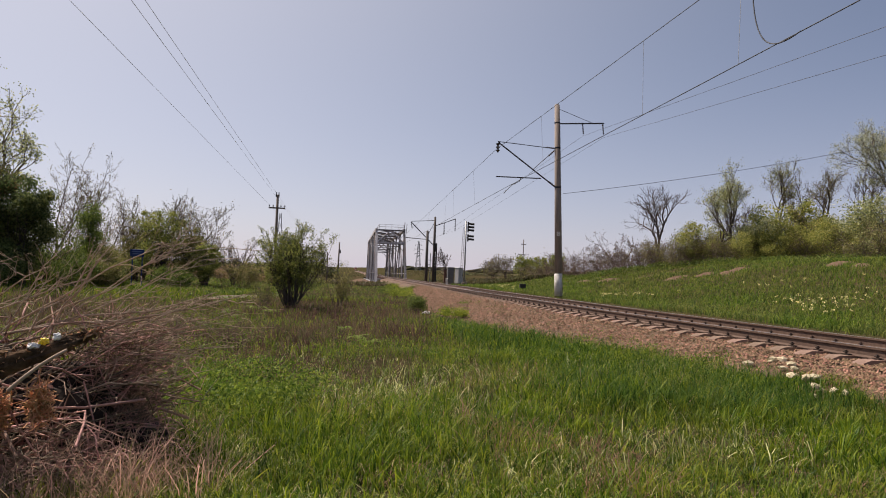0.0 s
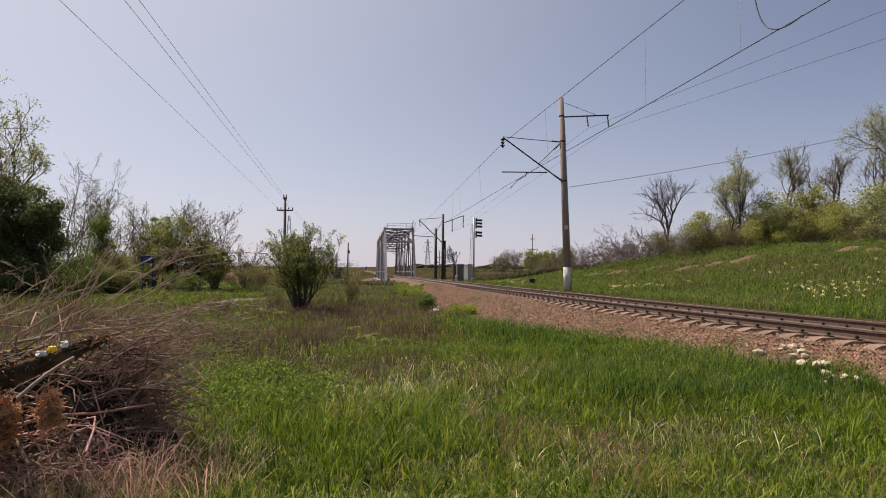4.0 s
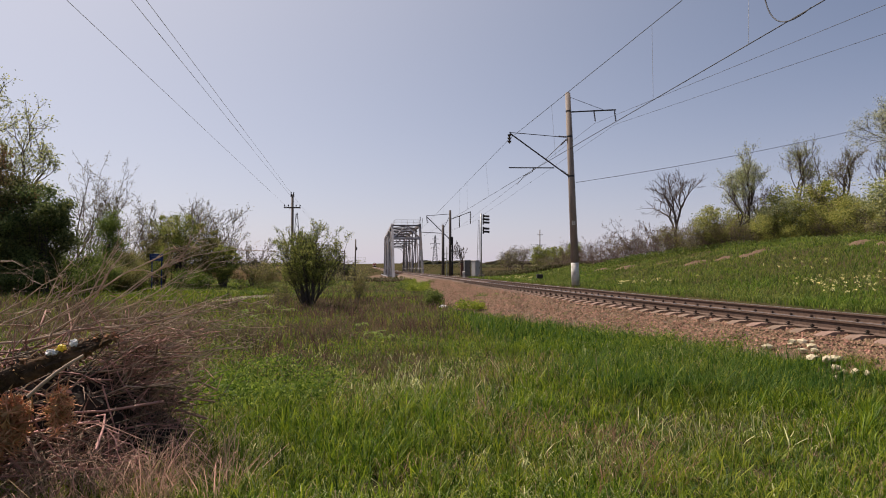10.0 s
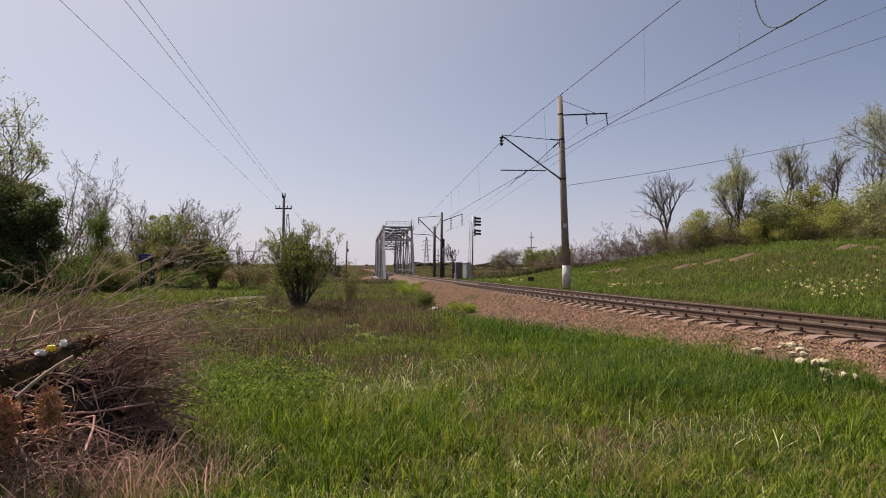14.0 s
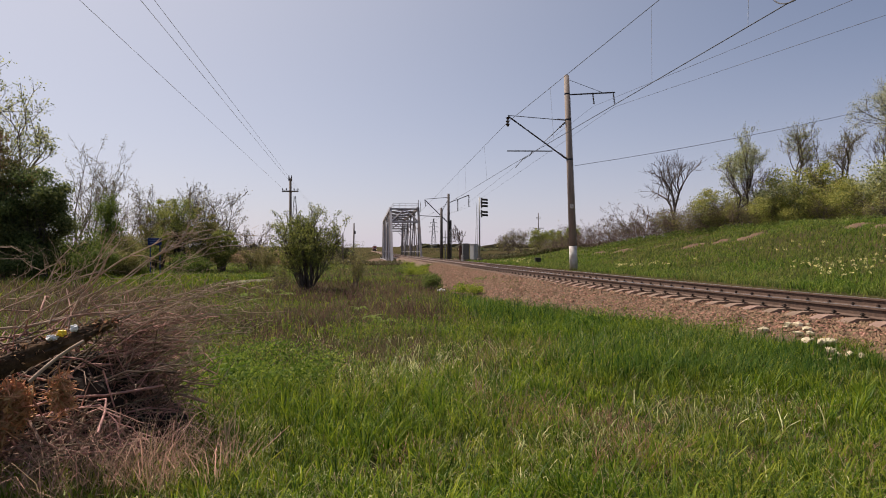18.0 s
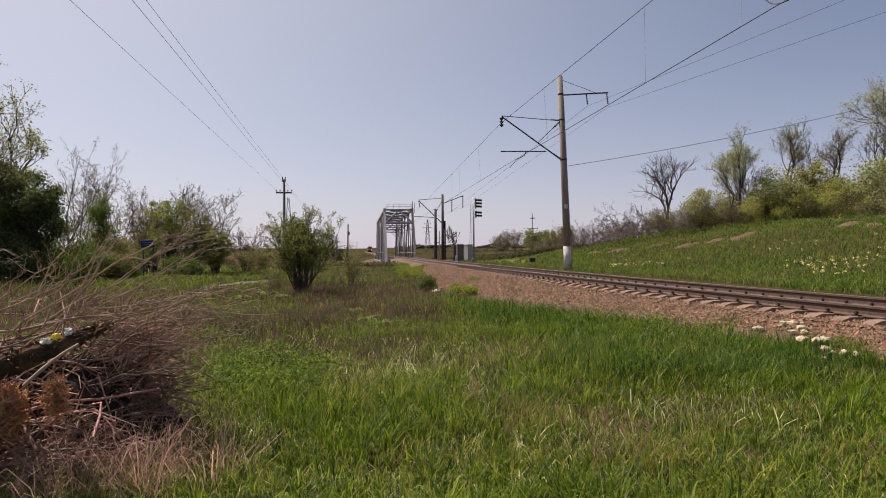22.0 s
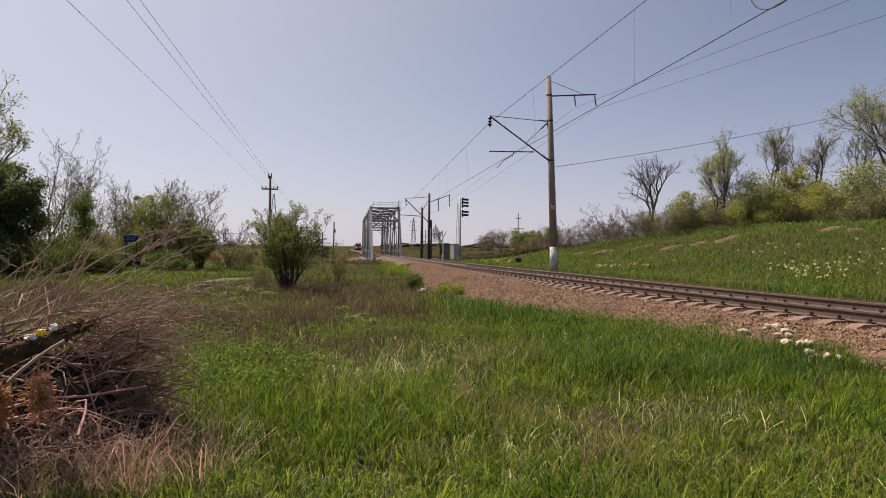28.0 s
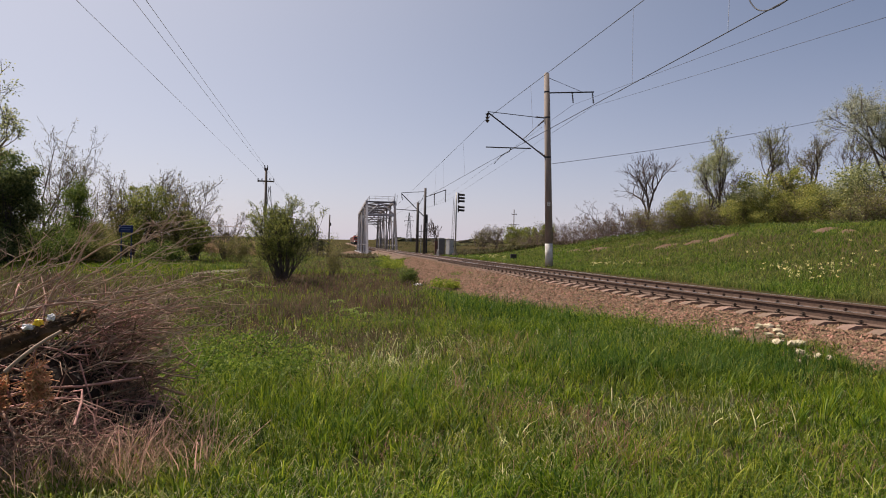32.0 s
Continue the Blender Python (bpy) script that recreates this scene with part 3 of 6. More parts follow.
def concrete_mast(m, label, lean=0.0, full=True, height=9.35):
    t = thing("overhead_line_mast", m, label, "railway mast", "masts of the overhead line")
    tilt = Matrix.Rotation(lean, 4, "Y")

    def P(x, z, y=0.0):
        return tilt @ Vector((x, y, z))
    part("shaft", rod(P(0, -0.4), P(0, height), 0.192, 0.125, 20), M_CONC, t, smooth=True)
    part("painted_foot", rod(P(0, -0.1), P(0, 1.0), 0.196, 0.187, 20), M_WHITEWASH, t, "whitewashed mast foot", smooth=True)
    part("cap", rod(P(0, height), P(0, height + 0.05), 0.10, 0.07, 12), M_CONC, t)
    for z in (5.25, 7.2, 8.45):
        part("clamp_band", rod(P(0, z - 0.04), P(0, z + 0.04), 0.199 - 0.0072 * z, 0.199 - 0.0072 * z, 16), M_IRON, t)
    # bracket towards the track
    arm = part("bracket_arm", rod(P(-0.15, 5.28), P(-2.98, 7.42), 0.035, sides=8), M_IRON, t)
    part("stay_rod", rod(P(-0.14, 7.17), P(-3.0, 7.46), 0.018, sides=6), M_IRON, t)
    part("strut", rod(P(-0.14, 7.1), P(-1.25, 6.12), 0.018, sides=6), M_IRON, t)
    insulator(P(-0.17, 5.31), P(-0.45, 0.34), 0.42, 0.065, 4, arm)
    insulator(P(-0.17, 7.06), P(-0.4, -0.35), 0.40, 0.055, 4, t)
    insulator(P(-0.17, 7.19), P(-0.5, 0.05), 0.40, 0.05, 4, t)
    insulator(P(-3.0, 7.38), (0, 0, -1), 0.46, 0.11, 3, arm, "insulator_string")
    part("steady_tube", rod(P(-0.85, 5.68), P(-3.1, 5.74), 0.028, sides=8), M_IRON, t)
    bm = rod(P(-1.85, 5.70), P(-1.95, 5.52), 0.022)
    rod(P(-1.95, 5.52), P(-2.35, 5.32), 0.016, bm=bm)
    rod(P(-2.35, 5.32), P(-2.72, 4.92), 0.014, bm=bm)
    part("steady_arm", bm, M_IRON, t)
    if full:
        # bracket for the feeder wires on the field side
        fb = part("feeder_bracket", rod(P(0.12, 8.42), P(2.42, 8.50), 0.035, sides=8), M_IRON, t)
        part("feeder_stay", rod(P(0.1, 9.15), P(1.8, 8.50), 0.012, sides=6), M_IRON, t)
        for x in (1.30, 2.35):
            insulator(P(x, 8.43), P(0.05, -0.55), 0.50, 0.05, 6, fb, "insulator_string")
            part("hook", rod(P(x, 8.50), P(x + 0.01, 8.42), 0.02), M_IRON, fb)
        part("earth_wire", rod(P(0.205, 0.0), P(0.15, 8.3), 0.006, sides=5), M_WIRE, t)
        part("painted_mark", box(0.16, 0.01, 0.20, P(-0.03, 2.95, -0.172)), M_WHITEWASH, t, "faded painted mark on concrete")
        for z, w in ((3.02, 0.05), (2.92, 0.06)):
            part("painted_bar", box(w, 0.006, 0.03, P(-0.03, z, -0.181)), M_CONC, t)
    return t


MAST = (6.53, 31.0)
concrete_mast(pose(MAST[0], MAST[1], 0.62, 0, 0, 6), "weathered concrete overhead line mast with a whitewashed foot and steel brackets", lean=-0.038)


def second_mast():
    x, y = 1.08, 85.0
    z = -0.05
    t = thing("overhead_line_mast", pose(x, y, z, 0, 0, 6), "distant dark concrete overhead line mast with a cable box", "railway mast", "masts of the overhead line")
    H = 8.75
    part("shaft", rod((0, 0, -0.4), (0, 0, H), 0.21, 0.15, 12), M_CONCD, t, smooth=True)
    part("bracket_arm", rod((-0.1, 0, 4.9), (-3.2, 0, 7.9), 0.06), M_IRON, t)
    part("stay_rod", rod((-0.1, 0, 8.25), (-3.2, 0, 8.0), 0.035), M_IRON, t)
    part("strut", rod((-0.1, 0, 7.9), (-1.1, 0, 5.9), 0.03), M_IRON, t)
    part("steady_tube", rod((-0.9, 0, 5.65), (-3.9, 0, 5.8), 0.045), M_IRON, t)
    fb = part("feeder_bracket", rod((0.1, 0, 7.55), (2.8, 0, 8.6), 0.05), M_IRON, t)
    for px, pz in ((1.25, 8.0), (2.75, 8.55)):
        insulator((px, 0, pz), (0, 0, -1), 1.6, 0.10, 7, fb, "insulator_string")
    insulator((-3.2, 0, 7.9), (0.15, 0, -1), 0.9, 0.09, 4, t, "insulator_string")
    part("cable_box", box(0.45, 0.4, 1.15, (0.12, -0.3, 4.6), bevel=0.03), M_DARK, t, "black cable box")
    part("riser_pipe", rod((0.28, -0.25, 0), (0.28, -0.25, 4.2), 0.10), M_IRON, t)
    p = thing("anchor_post", pose(0.12, 84.0, gz(0.12, 84), 0, 0, 0), "short dark concrete post beside the overhead line mast", "post")
    part("shaft", rod((0, 0, -0.3), (0, 0, 6.9), 0.21, 0.16, 12), M_CONCD, p, smooth=True)
    part("cap", rod((0, 0, 6.9), (0, 0, 7.0), 0.12, 0.06, 12), M_CONCD, p)
    part("bracket", beam((0, 0, 2.4), (0.5, 0, 2.5), 0.08, 0.12), M_GALV, p)
    q = thing("marker_post", pose(0.62, 84.3, gz(0.62, 84.3)), "thin pale post between two masts", "post")
    part("shaft", rod((0, 0, -0.2), (0, 0, 4.0), 0.06, 0.05, 8), M_GALV, q)
    part("crosspiece", beam((-0.3, 0, 3.1), (0.3, 0, 3.1), 0.05, 0.08), M_GALV, q)


second_mast()


# ---------- wires ----------
def wire(name, pts, r, material, label, group="", sag=0.0):
    P = []
    for (a, b) in zip(pts, pts[1:]):
        for i in range(12):
            u = i / 12
            p = np.array(a) * (1 - u) + np.array(b) * u
            p[2] -= sag * 4 * u * (1 - u)
            P.append(p)
    P.append(np.array(pts[-1], float))
    P = np.array(P)[None]
    ob = put(name, tube_mesh(name, [(P, np.full(P.shape[:2], r), 5)], material))
    return tagged(ob, label, "wire", group)


def beyond(a, b, far):
    """The point at y = far on the line from a through b."""
    u = (far - a[1]) / (b[1] - a[1])
    return tuple(a[i] + (b[i] - a[i]) * u for i in range(3))


MSG, CON = (3.20, 30.4, 7.55), (3.45, 30.3, 5.54)
MSG2, CON2 = (-2.1, 85.2, 6.9), (-2.6, 85.2, 5.2)
MSG_B = beyond(MSG, (5.64, 14.9, 7.8), -22)
CON_B = beyond(CON, (6.28, 10.4, 5.93), -22)
wire("messenger_wire", [MSG_B, MSG, MSG2, (-5.9, 121, 6.6)], 0.010, M_WIRE, "dark messenger wire of the overhead line", "overhead line wires")
wire("contact_wire", [CON_B, CON, CON2, (-5.9, 121, 5.4)], 0.0105, M_WIRE, "dark contact wire hanging over the track", "overhead line wires")
for u in (0.12, 0.27, 0.345, 0.57, 0.80):
    for A, B, C, D in ((MSG, MSG_B, CON, CON_B), (MSG, MSG2, CON, CON2)):
        yd = A[1] + (B[1] - A[1]) * u
        wire("dropper_wire", [beyond(A, B, yd), beyond(C, D, yd)], 0.005, M_WIREL, "thin dropper between messenger and contact wire", "droppers")
FA, FB = (MAST[0] + 1.0, 31.1, 8.50), (MAST[0] + 2.05, 31.2, 8.48)
wire("feeder_wire", [beyond(FA, (10.3, 14.7, 7.62), -20), FA, (2.4, 85.2, 6.5), (-2, 118, 6.6)], 0.007, M_WIREM, "thin grey feeder wire beside the overhead line", "feeder wires")
wire("feeder_wire", [beyond(FB, (11.55, 16.5, 7.61), -20), FB, (3.9, 85.3, 7.0), (-1, 118, 6.6)], 0.007, M_WIREM, "thin grey feeder wire beside the overhead line", "feeder wires")
wire("side_cable", [(MAST[0] + 0.03, 30.9, 5.55), (32.1, 37.8, 11.42)], 0.012, M_WIREM, "cable that leaves the mast for the wooded bank", sag=0.35)


def jumper():
    ends = [Vector(p) for p in ((6.09, 12.0, 7.85), (5.95, 11.75, 5.9), (6.02, 11.2, 5.72), (6.23, 10.6, 5.92))]
    P = []
    for i in range(17):
        u = i / 16
        P.append(tuple(ends[0] * (1 - u) ** 3 + ends[1] * 3 * u * (1 - u) ** 2 + ends[2] * 3 * u * u * (1 - u) + ends[3] * u ** 3))
    P = np.array(P)[None]
    ob = put("jumper_cable", tube_mesh("jumper_cable", [(P, np.full(P.shape[:2], 0.012), 5)], M_WIRE))
    tagged(ob, "looped jumper cable between messenger and contact wire", "wire")


jumper()


# ---------- bridge ----------
def bridge():
    A = float(track_turn(130))
    cx, y0 = float(track_x(114)), 114.0
    t = thing("railway_bridge", pose(cx, y0, float(rail_z(114)), -0.44, 0, math.degrees(A)), "grey painted steel through-truss railway bridge", "bridge")
    W, H, B, PL, LEN = 2.65, 9.05, -1.4, 7.5, 67.5
    nodes = [PL + i * 10.5 for i in range(6)]
    for sx in (-W, W):
        # left truss in the paler grey, right truss and all diagonals in the darker
        near = sx < 0
        part("top_chord", beam((sx, PL, H), (sx, LEN - PL, H), 0.42, 0.5), M_STEEL if near else M_STEELD, t)
        part("bottom_chord", beam((sx, -0.6, B), (sx, LEN + 0.6, B), 0.42, 0.55), M_STEEL, t)
        part("walkway_edge", beam((sx + math.copysign(0.75, sx), -0.8, B + 0.35), (sx + math.copysign(0.75, sx), LEN, B + 0.35), 0.12, 0.25), M_STEEL, t)
        part("side_rail", beam((sx, 0.6, 0.75), (sx, LEN - 0.6, 0.75), 0.08, 0.12), M_STEEL, t)
        for e0, e1 in ((0, PL), (LEN, LEN - PL)):
            part("end_post", beam((sx, e0, B), (sx, e1, H), 0.40, 0.42), M_STEEL if near else M_STEELD, t, "inclined end post")
        for y in nodes:
            part("post", beam((sx, y, B), (sx, y, H), 0.24, 0.24), M_STEEL if near else M_STEELD, t, "" if near else "darker brown-grey post")
            part("gusset_plate", box(0.40, 1.1, 0.8, (sx, y, H - 0.4)), M_STEEL if near else M_STEELD, t)
            part("gusset_plate", box(0.40, 1.1, 0.7, (sx, y, B + 0.4)), M_STEEL, t)
        for i, (ya, yb) in enumerate(zip(nodes, nodes[1:])):
            p, q = (H, B) if i % 2 else (B, H)
            part("diagonal", beam((sx, ya, p), (sx, yb, q), 0.20, 0.24), M_STEELD, t, "darker brown-grey diagonal")
            part("hanger", beam((sx, (ya + yb) / 2, B), (sx, (ya + yb) / 2, (H + B) / 2), 0.13, 0.14), M_STEELD, t)
    for k, y in enumerate([0.0] + nodes + [LEN]):
        part("floor_beam", beam((-W, y, B + 0.25), (W, y, B + 0.25), 0.3, 0.6), M_STEELD, t)
        if 0 < y < LEN:
            part("top_strut", beam((-W, y, H - 0.1), (W, y, H - 0.1), 0.22, 0.28), M_STEELD, t)
            part("sway_strut", beam((-W, y, H - 2.7), (W, y, H - 2.7), 0.16, 0.20), M_STEELD, t)
            for sx in (-1, 1):
                part("knee_brace", beam((sx * W, y, H - 2.6), (0, y, H - 0.3), 0.11, 0.13), M_STEELD, t)
                part("knee_brace", beam((sx * W, y, H - 4.0), (sx * W * 0.35, y, H - 2.7), 0.09, 0.11), M_STEELD, t)
        if k and y < nodes[-1]:
            part("top_brace", beam((-W, y, H), (W, y + 10.5, H), 0.16, 0.18), M_STEELD, t)
            part("top_brace", beam((W, y, H), (-W, y + 10.5, H), 0.16, 0.18), M_STEELD, t)
    z = H - 2.6
    yy = PL * (z - B) / (H - B)
    part("portal_strut", beam((-W, yy, z), (W, yy, z), 0.3, 0.34), M_STEEL, t)
    for k in (-1, 1):
        part("portal_brace", beam((k * W, yy, z), (0, PL, H - 0.2), 0.17, 0.2), M_STEEL, t)
    for sx in (-0.8, 0.8):
        part("stringer", beam((sx, -0.5, -0.5), (sx, LEN + 0.5, -0.5), 0.25, 0.5), M_STEELD, t)
    for k in range(0, 90):
        yk = 0.5 + k * 0.75
        if yk < LEN:
            part("bridge_tie", beam((-1.4, yk, -0.28), (1.4, yk, -0.28), 0.24, 0.2), M_CABD, t)
    # inspection railing on the portal
    for z in (H + 0.55, H + 1.0):
        part("railing_bar", beam((-W + 0.5, PL, z), (W, PL, z), 0.05, 0.05), M_STEEL, t)
        for sx in (-W + 0.5, W):
            part("railing_bar", beam((sx, PL, z), (sx, LEN - PL, z), 0.05, 0.05), M_STEEL, t)
    for i in range(5):
        x = -W + 0.5 + i * (2 * W - 0.5) / 4
        part("railing_post", beam((x, PL, H), (x, PL, H + 1.0), 0.06, 0.06), M_STEEL, t)
    part("wire_bracket", beam((W, PL, H - 0.5), (W + 0.1, PL, H + 1.6), 0.10, 0.10), M_STEELD, t)
    part("wire_bracket", beam((W + 0.4, PL, H - 0.7), (W + 0.5, PL, H + 1.3), 0.08, 0.08), M_STEELD, t)
    for yy in (-0.2, LEN + 0.2):
        ab = thing("bridge_abutment", t.matrix_world @ pose(0, yy + (-1.2 if yy < 1 else 1.2), -1.35 - 1.9), "weathered concrete bridge abutment", "abutment", "bridge abutments")
        part("wall", box(7.5, 2.6, 3.8, bevel=0.08), M_CONC, ab)


bridge()


# ---------- signal, cabinets, small lineside things ----------
def signal():
    x, y = 3.70, 60.0
    t = thing("railway_signal", pose(x, y, 0.17, 0, 0, 4), "tall grey lattice signal mast with five hooded lamps and a ladder", "railway signal")
    H = 6.15
    part("mast", rod((0, 0, -0.2), (0, 0, H), 0.075, 0.065, 10), M_GALV, t, smooth=True)
    part("base", box(0.45, 0.45, 0.5, (0, 0, 0.1), bevel=0.04), M_CONC, t)
    for sx in (-0.42, -0.20):
        part("ladder_rail", rod((sx, 0.1, 0.1), (sx * 0.6, 0.1, H - 0.6), 0.018), M_GALV, t)
    for i in range(16):
        z = 0.35 + i * 0.31
        u = z / H
        part("ladder_rung", rod((-0.42 + 0.168 * u, 0.1, z), (-0.20 + 0.08 * u, 0.1, z), 0.012), M_GALV, t)
    for z0, n in ((5.12, 3), (4.25, 2)):
        h = n * 0.30
        hd = part("signal_head", box(0.10, 0.34, h + 0.08, (0.20, 0, z0 + h / 2), bevel=0.02), M_DARK, t, "black signal lamp head")
        part("head_bracket", beam((0, 0, z0 + h / 2), (0.2, 0, z0 + h / 2), 0.06, 0.06), M_GALV, t)
        for i in range(n):
            z = z0 + 0.15 + i * 0.30
            bm = rod((0.24, 0, z), (0.78, 0, z - 0.03), 0.13, 0.13, 12)
            for f in [f for f in bm.faces if f.normal.x > 0.8 or f.calc_center_median().z < z - 0.06]:
                bm.faces.remove(f)
            part("lamp_hood", bm, M_DARK, hd, "black lamp hood")
            part("lens", rod((0.22, 0, z), (0.27, 0, z), 0.10, 0.10, 12), M_GLASS, hd)


signal()


def cabinet(x, y, w, d, h, body, label, rot=0):
    t = thing("relay_cabinet", pose(x, y, gz(x, y), 0, 0, rot), label, "relay cabinet", "trackside cabinets")
    part("plinth", box(w * 0.9, d * 0.9, 0.3, (0, 0, 0.1)), M_CONC, t)
    part("body", box(w, d, h - 0.2, (0, 0, 0.2 + (h - 0.2) / 2), bevel=0.02), body, t)
    part("roof", box(w + 0.08, d + 0.08, 0.06, (0, 0, h + 0.03), bevel=0.015), M_GALV if body is not M_CABD else M_DARK, t)
    door = part("door", box(w * 0.86, 0.03, h * 0.8, (0, -d / 2 - 0.012, 0.2 + h * 0.43), bevel=0.008), body, t)
    part("door_handle", box(0.03, 0.04, 0.14, (w * 0.3, -d / 2 - 0.04, h * 0.6)), M_IRON, door)


cabinet(3.40, 64.0, 0.65, 0.6, 1.7, M_CAB, "pale grey steel relay cabinet beside the signal", 38)
cabinet(2.58, 65.5, 0.62, 0.6, 1.75, M_CABK, "dark grey steel relay cabinet beside the signal", 10)
cabinet(2.08, 66.5, 0.3, 0.4, 1.55, M_CABD, "rust-brown relay box beside the cabinets", 0)
t = thing("marker_pillar", pose(2.12, 62.0, gz(2.12, 62.0)), "short whitewashed concrete pillar by the track", "pillar")
part("shaft", box(0.22, 0.22, 0.85, (0, 0, 0.35), bevel=0.02), M_WHITEWASH, t)
part("cap", box(0.26, 0.26, 0.08, (0, 0, 0.80), bevel=0.02), M_WHITEWASH, t)
t = thing("track_box", pose(6.85, 44.5, gz(6.85, 44.5)), "small dark junction box on a stake near the mast", "junction box")
part("body", box(0.42, 0.35, 0.30, (0, 0, 0.30), bevel=0.02), M_DARK, t)
part("stake", box(0.08, 0.08, 0.5, (0, 0, 0.0)), M_DARK, t)


# ---------- pole line and far poles ----------
def cross_pole(x, y, h, r, arms, material, label, name="utility_pole", lean=0.0, group=""):
    t = thing(name, pose(x, y, gz(x, y), 0, lean, 8), label, "utility pole", group)
    part("pole", rod((0, 0, -0.4), (0, 0, h), r, r * 0.7, 12), material, t, smooth=True)
    for z, half in arms:
        ca = part("crossarm", beam((-half, -r, z), (half, -r, z), 0.09, 0.11), M_WOODPOLE, t)
        for k in (-1, -0.5, 0.5, 1):
            if half > 0.3:
                p = part("pin", rod((k * half * 0.94, -r, z), (k * half * 0.94, -r, z + 0.16), 0.012, sides=5), M_IRON, ca)
                part("insulator", rod((k * half * 0.94, -r, z + 0.10), (k * half * 0.94, -r, z + 0.24), 0.05, 0.03, 8), M_PORC, ca)
    return t


LP = (-11.85, 50.0)
lpz = gz(*LP)
line_pole = cross_pole(*LP, 7.1, 0.13, [(6.05, 0.63)], M_WOODPOLE, "wooden utility pole with a crossarm and insulators", group="pole line poles")
for px in (-0.10, 0.10):
    part("top_insulator", rod((px, -0.1, 6.9), (px, -0.1, 7.3), 0.05, 0.035), M_PORC, line_pole)
for k, (dx, bx, h) in enumerate(((-0.6, -6.18, 4.42), (0.42, -5.12, 4.42), (0.6, -4.98, 4.55))):
    a = (LP[0] + dx, 50.0, lpz + 6.28)
    b = (bx, 10.5, EYE + h - 0.12)
    wire("overhead_wire", [beyond(a, b, -12), b, a, (a[0] - 6.5, 105, 4.3)], 0.0052, M_WIREL, "thin overhead wire of the pole line", "pole line wires")
cross_pole(-9.65, 70.0, 4.75, 0.10, [], M_WOODPOLE, "short leaning wooden stub pole with one insulator", "stub_pole", 1.0)
t = thing("pole_insulator", pose(-9.45, 69.9, gz(-9.65, 70) + 3.55), "dark insulator fixed to the stub pole", "insulator")
part("body", rod((0, 0, 0), (0, 0, 0.35), 0.09, 0.06, 8), M_PORC, t)
part("bracket", rod((-0.15, 0, 0.1), (0, 0, 0.1), 0.02), M_IRON, t)
cross_pole(23.2, 150.0, 12.6, 0.14, [(11.4, 0.6), (9.0, 1.3), (6.5, 0.8)], M_WOODPOLE, "distant utility pole with three crossarms in the field")
cross_pole(-14.2, 92.0, 4.4, 0.12, [], M_WOODPOLE, "distant stub of a wooden pole", "stub_pole")


def pylon(x, y, h, label, arms=3):
    z = gz(x, y)
    t = thing("lattice_pylon", pose(x, y, z, 0, 0, 15), label, "pylon")
    b, tp = h * 0.085, h * 0.012
    n = 7
    for sx in (-1, 1):
        for sy in (-1, 1):
            part("leg", beam((sx * b, sy * b, 0), (sx * tp, sy * tp, h), 0.22, 0.22), M_CABK, t)
    bm = bmesh.new()
    for i in range(n):
        u, v = i / n, (i + 1) / n
        wu, wv = b + (tp - b) * u, b + (tp - b) * v
        for sy in (-1, 1):
            beam((-wu, sy * wu, u * h), (wv, sy * wv, v * h), 0.12, 0.12, bm), beam((wu, sy * wu, u * h), (-wv, sy * wv, v * h), 0.12, 0.12, bm)
            beam((sy * wu, -wu, u * h), (sy * wv, wv, v * h), 0.12, 0.12, bm)
    part("lattice", bm, M_CABK, t)
    for i in range(arms):
        z = h * (0.58 + 0.15 * i)
        half = h * (0.13, 0.16, 0.11)[i % 3]
        arm = part("crossarm", beam((-half, 0, z), (half, 0, z), 0.25, 0.3), M_CABK, t)
        for k in (-1, 1):
            part("insulator_string", rod((k * half, 0, z), (k * half, 0, z - 1.2), 0.12, 0.12, 6), M_PORC, arm)


pylon(-6.2, 560.0, 26.0, "distant steel lattice pylon with three crossarms")
pylon(-36.0, 620.0, 22.0, "distant steel lattice pylon with three crossarms")
pylon(-92.0, 400.0, 36.0, "distant slim lattice tower behind the pole line", 1)


# ---------- road sign by the trees ----------
def sign():
    x, y = -13.52, 30.0
    t = thing("road_sign", pose(x, y, gz(x, y), 0, 0, -6), "small dark blue sign board on two posts", "sign")
    board = part("board", box(0.68, 0.03, 0.34, (0, -0.04, 1.60), bevel=0.008), M_BLUE, t)
    for z, w in ((1.66, 0.50), (1.56, 0.42)):
        part("lettering_bar", box(w, 0.004, 0.035, (0, -0.058, z)), M_BLUEL, board, "faded illegible lettering bar")
    for sx in (-0.24, 0.24):
        part("post", rod((sx, 0, -0.2), (sx, 0, 1.74), 0.025), M_BLUE, t, "thin blue steel post")


sign()


